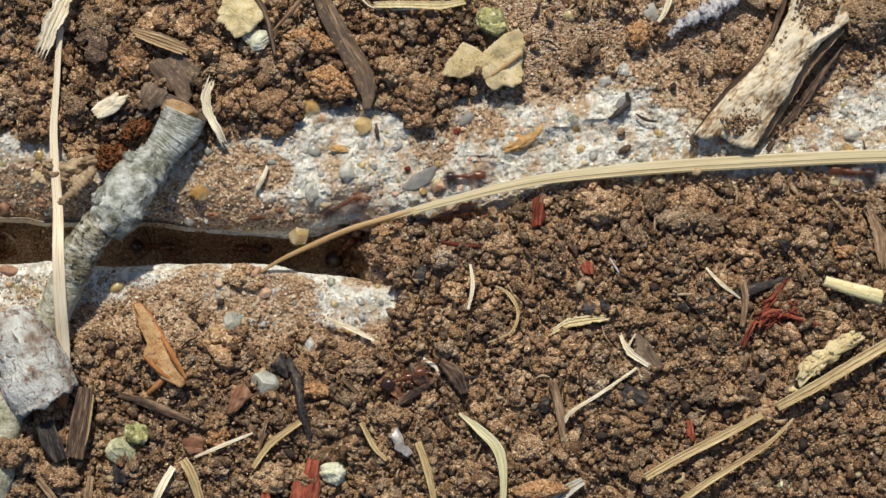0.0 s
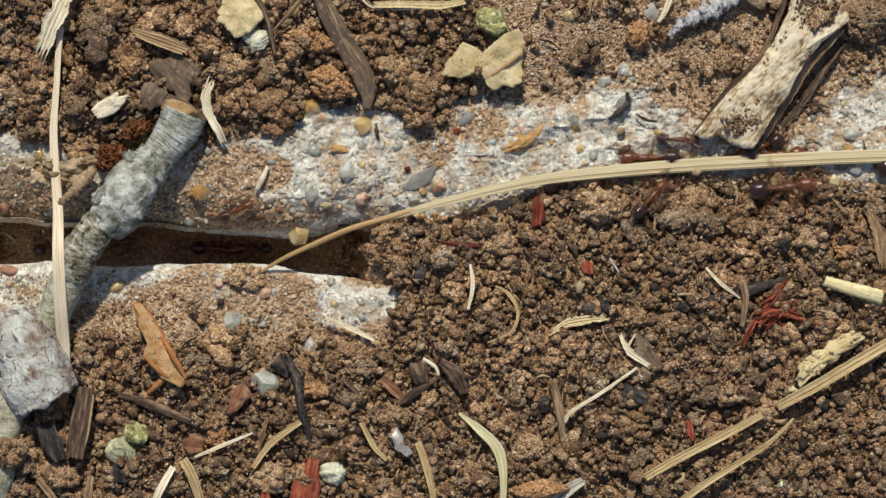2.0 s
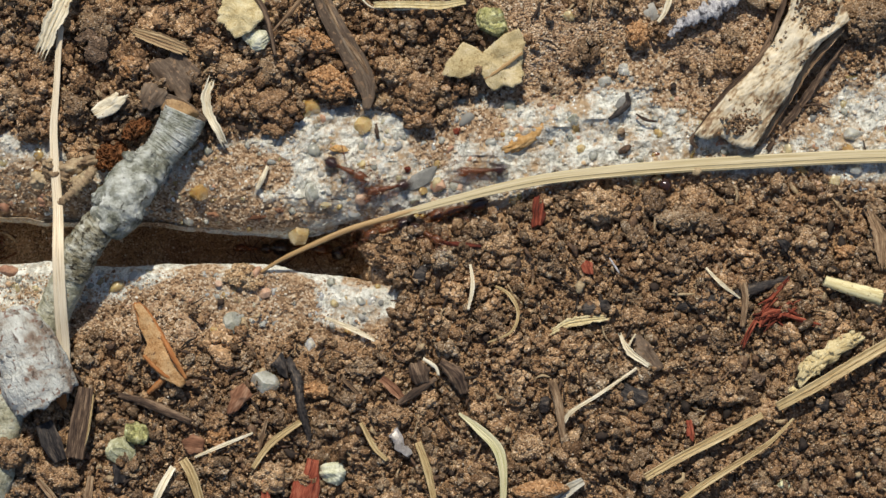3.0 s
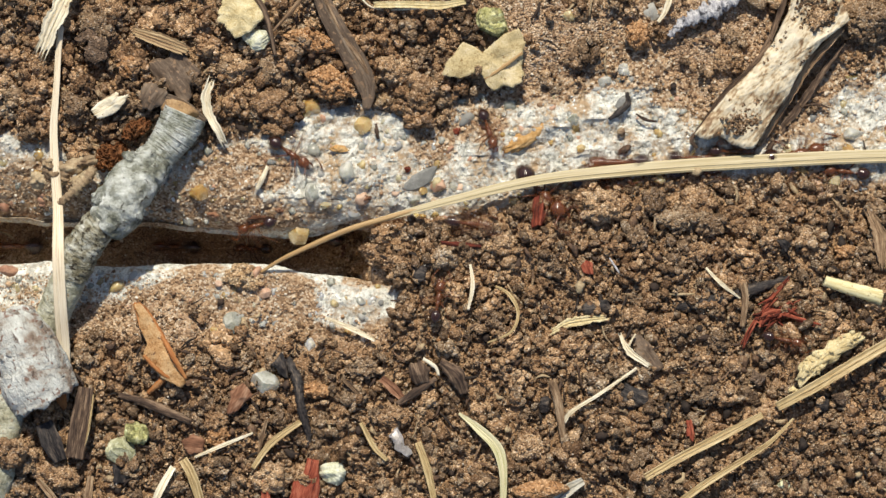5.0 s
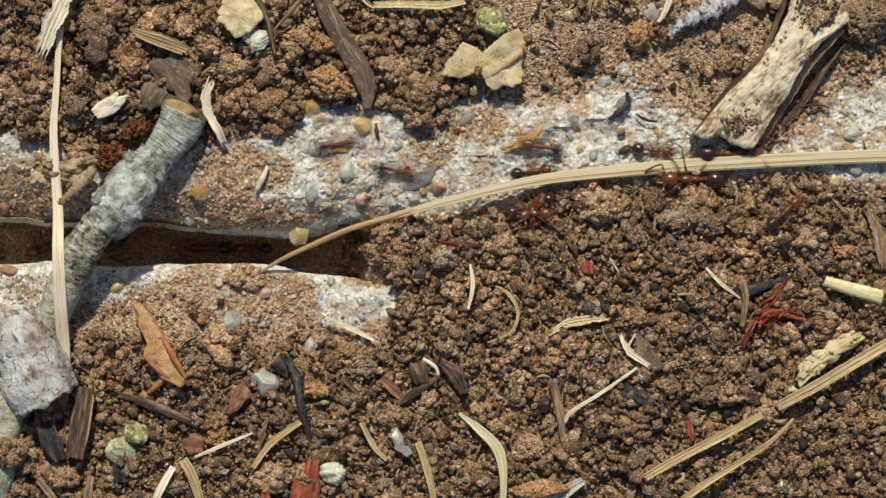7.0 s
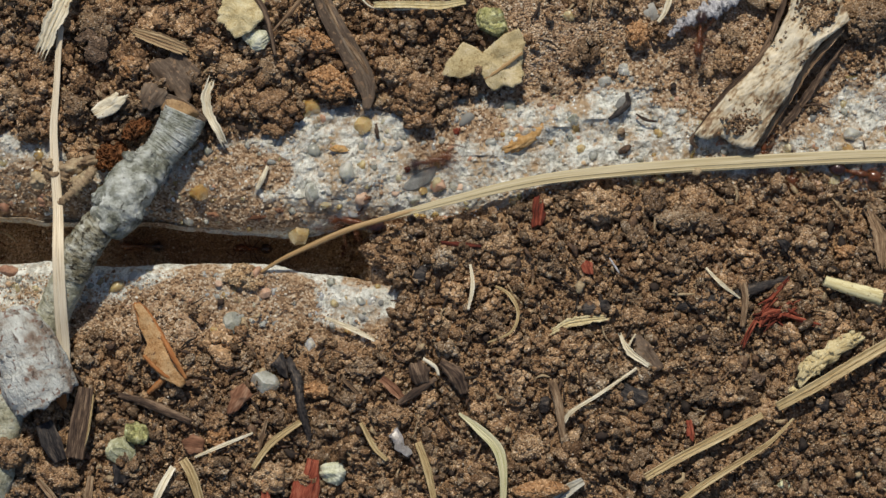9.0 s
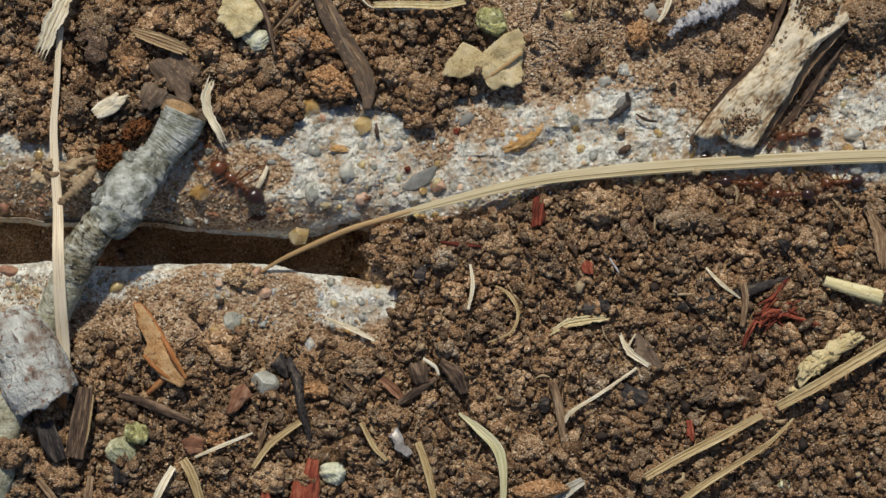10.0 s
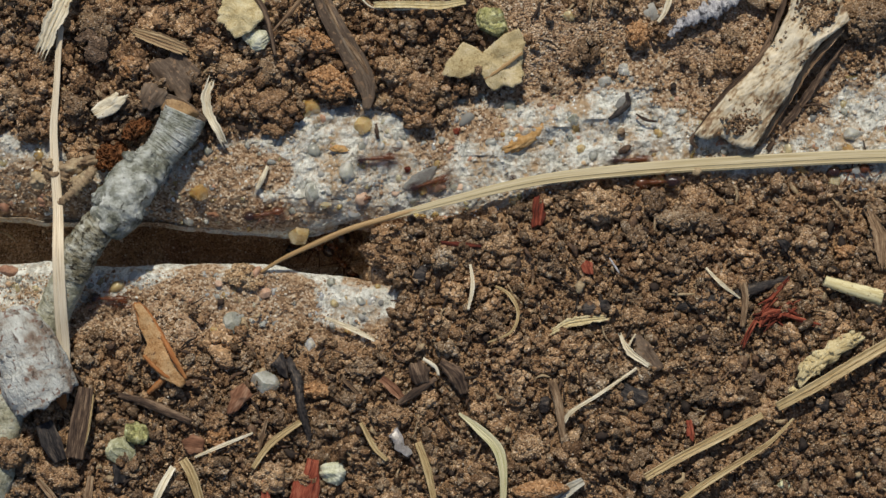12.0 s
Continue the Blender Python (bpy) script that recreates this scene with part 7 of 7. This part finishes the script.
    crawl(1.0, [(1.0, -80, 430), (1.3, 130, 428), (1.6, 282, 425), (1.8, 315, 436), (2.0, 366, 440), (2.2, 440, 436), (2.4, 496, 440), (2.6, 562, 445), (2.8, 600, 446), (3.0, 622, 434),
                (3.2, 650, 420), (3.7, 800, 385), (4.2, 960, 345), (4.8, 1150, 312), (5.6, 1500, 290), (6.0, 1690, 285)])
    crawl(1.1, [(1.7, -80, 430), (2.0, 130, 430), (2.2, 245, 426), (2.4, 300, 432), (2.5, 305, 434), (2.6, 332, 435), (2.8, 425, 436), (3.0, 520, 440), (3.4, 600, 440), (3.8, 700, 400),
                (4.4, 900, 360), (5.0, 1060, 316), (5.6, 1300, 296), (6.4, 1690, 285)])
    crawl(0.8, [(.7, -80, 432), (.9, 20, 424), (1.0, 60, 418), (1.2, 25, 420), (1.4, -20, 425), (1.6, -60, 432), (1.8, 18, 440), (2.0, 70, 438), (2.2, 42, 434), (2.5, 16, 437), (2.8, -70, 438)])
    crawl(0.95, [(0, 715, 668, 20), (.5, 830, 640), (1.0, 940, 590), (1.5, 1045, 518), (1.6, 1080, 480), (1.7, 1086, 446), (1.8, 1096, 408), (1.9, 1114, 388), (2.0, 1145, 356), (2.1, 1163, 342),
                 (2.2, 1180, 351, -60), (2.3, 1176, 355, -90), (2.4, 1150, 360, 90), (2.5, 1141, 364, 90), (2.6, 1162, 347), (2.7, 1188, 326), (2.8, 1202, 330, 10), (2.9, 1186, 318, 160),
                 (3.0, 1170, 306), (3.4, 1300, 292), (4.2, 1690, 280)])
    crawl(1.0, [(.7, 1690, 215), (1.0, 1570, 222), (1.1, 1520, 232), (1.2, 1482, 244), (1.3, 1445, 229), (1.4, 1408, 241), (1.5, 1388, 246), (1.6, 1382, 246), (1.8, 1370, 250), (2.1, 1330, 266),
                (2.6, 1180, 290), (3.2, 960, 318), (3.6, 830, 345), (4.0, 700, 395), (4.5, 560, 440), (5.1, 250, 436), (5.7, -90, 436)])
    crawl(0.85, [(.6, 250, 436), (.9, 420, 440), (1.15, 560, 445), (1.25, 610, 425), (1.35, 760, 385), (1.42, 880, 335), (1.5, 1001, 292), (1.6, 1047, 267), (1.7, 1092, 262), (1.8, 1124, 260),
                 (1.9, 1146, 242), (2.0, 1195, 248), (2.1, 1230, 255), (2.4, 1290, 264), (2.9, 1420, 276), (3.4, 1690, 270)])
    # the second stretch
    crawl(1.25, [(3.2, -90, 434), (3.6, 200, 432), (3.9, 420, 405), (4.2, 600, 330), (4.6, 850, 275), (4.8, 940, 278, -35), (4.9, 961, 322, -50), (5.0, 958, 340, -55), (5.1, 964, 374, -60), (5.2, 954, 382, -70),
                 (5.3, 964, 374, -60), (5.4, 977, 376, -45), (5.5, 983, 383, -42), (5.6, 972, 390, -55), (5.7, 985, 383, -38), (5.8, 985, 378, -25), (5.9, 981, 367, -15), (6.0, 952, 372, -60),
                 (6.1, 962, 348, 60), (6.2, 988, 314, 60), (6.3, 1040, 292), (6.4, 1096, 278), (6.5, 1145, 276), (6.6, 1180, 273), (6.8, 1214, 277), (7.0, 1290, 272), (7.3, 1390, 275), (8.0, 1690, 270)])
    crawl(0.9, [(3.6, -90, 434), (4.0, 230, 425), (4.3, 520, 345), (4.6, 850, 296), (4.8, 1060, 277), (4.9, 1145, 277), (5.0, 1222, 280), (5.4, 1420, 288), (5.9, 1690, 280)])
    crawl(1.2, [(3.8, 1700, 285), (4.5, 1380, 280), (4.8, 1370, 276), (5.0, 1400, 274), (5.1, 1430, 270), (5.2, 1462, 262), (5.3, 1496, 245), (5.4, 1536, 232), (5.5, 1560, 230), (5.6, 1576, 229), (5.8, 1610, 227), (6.1, 1720, 225)])
    crawl(0.8, [(4.9, 1690, 292), (5.3, 1560, 292), (5.6, 1470, 274), (5.7, 1490, 262), (5.8, 1513, 241), (5.9, 1537, 217), (6.2, 1680, 180)])
    crawl(1.2, [(5.1, 1720, 300), (5.4, 1610, 302), (5.6, 1552, 305), (5.8, 1527, 305), (5.9, 1504, 307), (6.0, 1466, 315), (6.1, 1433, 319), (6.2, 1415, 325), (6.3, 1370, 326), (6.4, 1326, 319),
                (6.6, 1288, 319), (6.9, 1240, 318), (7.0, 1226, 318), (7.2, 1190, 318), (7.5, 1090, 316), (8.0, 930, 346), (8.4, 805, 382), (8.8, 702, 409), (8.9, 678, 406), (9.0, 634, 394),
                (9.1, 592, 388), (9.2, 545, 368), (9.3, 470, 330), (9.4, 422, 310, 150), (9.6, 402, 298, 135), (9.8, 430, 300, 105), (10.0, 423, 325, 150), (10.2, 366, 359), (10.4, 284, 380),
                (10.6, 240, 405), (10.8, 190, 425), (11.2, 80, 432), (11.6, -90, 432)])
    crawl(1.15, [(4.3, 1700, 282), (4.8, 1260, 286), (5.1, 1035, 291), (5.2, 990, 295), (5.3, 950, 296), (5.4, 914, 289), (5.5, 869, 295), (5.6, 829, 303), (5.7, 777, 318), (5.8, 730, 307), (5.9, 688, 297),
                 (6.0, 617, 299), (6.1, 550, 312), (6.2, 480, 348), (6.3, 420, 365), (6.5, 350, 345), (6.7, 270, 385), (6.9, 190, 420), (7.3, 40, 438), (7.6, -90, 438)])
    crawl(0.95, [(3.7, -80, 300), (4.2, 300, 330), (4.6, 440, 270), (4.8, 482, 254), (5.0, 512, 270), (5.2, 552, 311), (5.3, 598, 320), (5.4, 620, 348), (5.5, 640, 361, -8), (5.6, 654, 359, -8), (5.7, 672, 356, 0),
                 (5.8, 669, 354, 10), (5.9, 668, 366, -20), (6.0, 684, 384), (6.1, 696, 388), (6.2, 738, 386), (6.3, 785, 377), (6.4, 816, 369), (6.5, 829, 371), (6.6, 879, 373), (6.7, 897, 373),
                 (6.8, 914, 378), (7.0, 936, 378), (7.2, 990, 380), (7.6, 1060, 335), (8.1, 1280, 310), (8.8, 1690, 290)])
    crawl(0.9, [(3.9, 1690, 292), (4.4, 1000, 318), (4.6, 690, 372), (4.8, 520, 385), (5.0, 460, 398), (5.2, 419, 408), (5.4, 340, 408), (5.6, 240, 410), (6.0, -80, 420)])
    crawl(0.85, [(4.6, -80, 430), (5.0, 140, 425), (5.4, 330, 388), (5.6, 382, 362), (5.8, 486, 345), (6.0, 553, 359), (6.2, 604, 374), (6.3, 661, 366), (6.4, 724, 337), (6.5, 748, 326), (6.6, 800, 318),
                 (6.7, 886, 307), (6.8, 907, 306), (6.9, 916, 309), (7.0, 940, 304), (7.3, 1030, 294), (7.9, 1300, 286), (8.6, 1690, 276)])
    crawl(0.8, [(5.2, 1690, 276), (5.9, 1130, 298), (6.2, 965, 320), (6.3, 950, 300), (6.4, 967, 281), (6.5, 997, 258), (6.6, 1035, 250), (6.7, 1082, 251), (6.8, 1104, 267), (6.9, 1132, 263), (7.0, 1152, 266),
                (7.1, 1166, 268), (7.5, 1260, 272), (8.2, 1690, 268)])
    crawl(0.8, [(6.1, 1690, 276), (6.6, 1140, 292), (6.7, 1087, 290), (6.8, 1050, 288), (6.9, 1015, 276), (7.0, 960, 261), (7.1, 908, 261), (7.2, 862, 270), (7.4, 745, 300), (7.8, 560, 340), (8.3, 330, 385), (8.8, 60, 425), (9.0, -80, 430)])
    crawl(0.8, [(6.3, -80, 320), (6.6, 330, 310), (6.8, 540, 262), (6.9, 620, 278), (7.0, 697, 302), (7.1, 775, 312), (7.2, 845, 318), (7.5, 1010, 300), (8.1, 1400, 284), (8.5, 1690, 276)])
    crawl(0.8, [(6.5, -80, 380), (6.8, 300, 330), (7.0, 594, 257), (7.1, 674, 251), (7.2, 738, 282), (7.5, 900, 300), (8.0, 1200, 280), (8.6, 1690, 268)])
    crawl(0.85, [(3.4, 780, 960), (4.6, 770, 610), (5.1, 780, 520), (5.2, 790, 500), (5.3, 804, 476), (5.4, 812, 448), (5.5, 842, 418), (5.6, 866, 402), (5.7, 903, 420), (5.8, 941, 438), (5.9, 965, 444), (6.0, 1033, 442),
                 (6.1, 1070, 438), (6.2, 1109, 425), (6.3, 1133, 418), (6.4, 1147, 406), (6.5, 1160, 383), (6.6, 1167, 358), (6.7, 1178, 343), (6.8, 1196, 320), (7.2, 1320, 292), (7.9, 1690, 278)])
    crawl(0.9, [(3.9, -80, 434), (4.4, 380, 440), (4.6, 570, 440), (4.8, 690, 400), (4.9, 754, 386), (5.0, 830, 396), (5.1, 900, 420), (5.2, 940, 436), (5.3, 974, 450), (5.4, 1008, 466), (5.5, 1060, 478), (5.6, 1092, 470),
                (5.8, 1132, 454), (5.9, 1180, 446), (6.0, 1216, 446), (6.1, 1253, 446), (6.2, 1284, 446), (6.3, 1290, 445, 20), (6.4, 1306, 434, 40), (6.5, 1290, 444, 200), (6.6, 1296, 440, 40), (6.8, 1330, 420), (7.0, 1380, 380),
                (7.3, 1440, 320), (7.8, 1690, 300)])
    crawl(0.85, [(3.9, 850, -90), (4.4, 840, 60), (4.7, 848, 188), (4.8, 850, 210), (4.9, 849, 214), (5.0, 866, 230), (5.1, 856, 255), (5.2, 852, 296), (5.3, 868, 316), (5.4, 890, 334), (5.5, 903, 344, 170), (5.6, 882, 352),
                 (5.7, 868, 357), (5.8, 832, 362), (5.9, 792, 374), (6.0, 765, 377), (6.2, 700, 396), (6.4, 620, 428), (6.8, 450, 440), (7.4, 150, 434), (7.8, -90, 434)])
    crawl(0.9, [(4.2, 1690, 286), (4.8, 1160, 304), (5.1, 975, 326), (5.3, 878, 350), (5.4, 832, 365), (5.5, 808, 372), (5.6, 772, 385), (5.8, 700, 400), (6.0, 630, 424), (6.4, 480, 440), (7.0, 160, 434), (7.4, -90, 434)])
    crawl(0.9, [(5.0, -90, 440), (5.3, 30, 438), (5.5, 42, 452, 180), (5.6, 32, 455), (5.8, 18, 452, 180), (6.2, 22, 446, 30), (6.5, 34, 438, 20), (7.0, 66, 435), (7.2, 22, 440), (7.5, -90, 440)])
    crawl(0.9, [(4.5, 1690, 310), (4.8, 1516, 309), (5.0, 1500, 305), (5.1, 1475, 305), (5.2, 1455, 303), (5.3, 1424, 303), (5.5, 1436, 305, 180), (5.6, 1418, 302), (5.8, 1350, 304), (6.0, 1270, 318), (6.1, 1208, 319),
                (6.3, 1162, 324), (6.5, 1120, 322), (6.6, 1090, 318), (6.7, 1010, 327), (6.8, 980, 345), (6.9, 956, 360), (7.0, 948, 368), (7.2, 905, 384), (7.5, 800, 390), (7.9, 680, 405), (8.3, 590, 440), (8.9, 300, 436), (9.4, -90, 436)])
    # the third stretch
    crawl(0.9, [(7.2, -90, 434), (7.8, 250, 430), (8.3, 480, 400), (8.6, 585, 398), (8.8, 648, 362), (8.9, 680, 308), (9.0, 760, 286), (9.1, 829, 302), (9.2, 868, 315), (9.3, 962, 348), (9.4, 1012, 334), (9.6, 1110, 312),
                (9.8, 1230, 316), (9.9, 1288, 320), (10.0, 1308, 324), (10.2, 1344, 321), (10.3, 1375, 322), (10.5, 1420, 330), (10.8, 1442, 335, -20), (11.0, 1412, 335, 190), (11.2, 1388, 335), (11.4, 1350, 323), (11.6, 1297, 320),
                (11.8, 1246, 320), (12.0, 1166, 323)])
    crawl(1.05, [(8.0, 1690, 276), (8.5, 1440, 284), (8.7, 1440, 290, 0), (8.9, 1488, 300), (9.0, 1511, 306), (9.2, 1530, 304), (9.4, 1546, 305), (9.6, 1592, 300), (9.9, 1690, 298)])
    crawl(0.95, [(8.4, 1690, 280), (8.9, 1370, 276), (9.1, 1350, 262, 30), (9.2, 1392, 250), (9.3, 1442, 241), (9.4, 1506, 246), (9.5, 1542, 222), (9.8, 1690, 205)])
    crawl(0.8, [(8.8, 1690, 180), (9.1, 1560, 182), (9.2, 1500, 195), (9.3, 1472, 193), (9.4, 1488, 187, 20), (9.5, 1528, 200), (9.8, 1690, 220)])
    crawl(0.85, [(8.6, 1250, -90), (9.0, 1235, 60), (9.3, 1228, 165), (9.5, 1224, 208), (9.6, 1221, 254), (9.7, 1216, 277), (9.9, 1250, 298), (10.2, 1232, 314), (10.3, 1202, 319), (10.4, 1166, 324), (10.5, 1122, 321), (10.6, 1068, 306),
                 (10.7, 1015, 297), (10.9, 905, 330), (11.1, 800, 362), (11.2, 748, 380), (11.4, 682, 395), (11.6, 622, 416), (11.8, 592, 416), (12.0, 578, 412)])
    crawl(0.85, [(8.8, 1690, 352), (9.2, 1560, 346), (9.4, 1500, 348), (9.6, 1440, 352), (9.7, 1420, 347), (9.9, 1400, 342, 180), (10.1, 1408, 346, 175), (10.3, 1425, 335, 30), (10.5, 1430, 325, 200), (10.7, 1440, 345, -30),
                 (10.9, 1425, 335, 170), (11.0, 1450, 330), (11.3, 1500, 314), (11.5, 1540, 312), (11.9, 1690, 310)])
    crawl(0.85, [(8.6, 1690, 290), (9.0, 1400, 292), (9.1, 1398, 305, -30), (9.2, 1444, 318), (9.3, 1438, 333, -100), (9.4, 1462, 338), (9.6, 1480, 304), (9.8, 1490, 311), (10.0, 1490, 322, 160), (10.2, 1456, 316), (10.5, 1483, 313),
                 (10.8, 1470, 320, 190), (10.9, 1462, 302, 60), (11.2, 1494, 305), (11.4, 1480, 301, 170), (11.6, 1476, 310, 180), (12.0, 1500, 302, 0)])
    crawl(1.05, [(9.0, -90, 436), (9.4, 8, 448), (9.6, 24, 443), (9.8, 84, 430), (10.0, 160, 422), (10.2, 276, 425), (10.4, 312, 430), (10.5, 320, 433), (10.6, 338, 431), (10.8, 404, 434), (11.0, 450, 437), (11.2, 466, 435), (11.4, 500, 436),
                 (11.6, 516, 440), (11.8, 530, 441), (12.0, 545, 440)])
    crawl(0.9, [(10.3, -90, 415), (10.6, 5, 406), (10.8, 42, 402), (10.9, 130, 422), (11.0, 268, 434), (11.2, 334, 437), (11.4, 450, 437), (11.6, 556, 444), (11.8, 588, 456), (12.0, 594, 462)])
    crawl(0.75, [(9.3, 440, 440), (9.7, 250, 438), (9.9, 195, 452), (10.2, 153, 490), (10.4, 136, 512), (10.6, 84, 492), (10.9, 22, 490), (11.4, 28, 496, -60), (11.6, 62, 512), (11.8, 122, 526), (12.0, 190, 529)])
    crawl(0.85, [(10.3, -90, 430), (10.6, 250, 425), (10.8, 460, 395), (11.0, 606, 364), (11.1, 655, 352), (11.2, 706, 341), (11.3, 766, 327), (11.4, 822, 318), (11.5, 872, 334), (11.6, 928, 348), (11.7, 978, 347), (11.8, 996, 336),
                 (11.9, 1012, 328), (12.0, 1062, 314)])
    crawl(0.85, [(10.6, -90, 432), (10.9, 260, 425), (11.1, 520, 390), (11.2, 580, 382), (11.3, 651, 363), (11.4, 738, 342), (11.5, 768, 314), (11.6, 825, 303), (11.7, 892, 302), (11.8, 966, 292), (11.9, 1042, 286), (12.0, 1112, 284)])
    crawl(0.8, [(10.7, -90, 432), (11.0, 200, 425), (11.2, 450, 385), (11.4, 551, 359), (11.5, 598, 330), (11.6, 676, 311), (11.7, 757, 311), (11.8, 824, 307), (11.9, 880, 318), (12.0, 930, 318)])
    crawl(0.8, [(11.0, -90, 432), (11.4, 320, 410), (11.7, 560, 375), (11.8, 618, 360), (11.9, 695, 348), (12.0, 755, 326)])
    crawl(0.8, [(10.9, -90, 432), (11.3, 260, 415), (11.6, 430, 371), (11.8, 529, 304), (11.9, 596, 284), (12.0, 662, 282)])
    crawl(0.8, [(11.2, -90, 432), (11.6, 270, 412), (11.8, 395, 392), (12.0, 466, 380)])
    crawl(0.8, [(9.8, 1690, 275), (10.2, 1370, 268), (10.4, 1408, 270), (10.5, 1456, 261), (10.6, 1502, 235), (10.8, 1690, 190)])
    crawl(0.8, [(10.2, 1690, 280), (10.6, 1370, 276), (10.7, 1390, 270), (10.8, 1446, 249), (10.9, 1520, 226), (11.0, 1572, 214), (11.2, 1690, 195)])
    crawl(0.8, [(9.0, 1690, 280), (9.5, 1380, 280), (9.7, 1436, 266), (9.8, 1494, 256), (9.9, 1536, 238), (10.1, 1690, 200)])
    crawl(0.9, [(9.4, 1690, 225), (9.8, 1500, 232), (10.0, 1412, 240), (10.1, 1405, 242), (10.3, 1370, 262), (10.7, 1250, 288), (11.2, 1400, 292), (11.8, 1690, 280)])


motions()
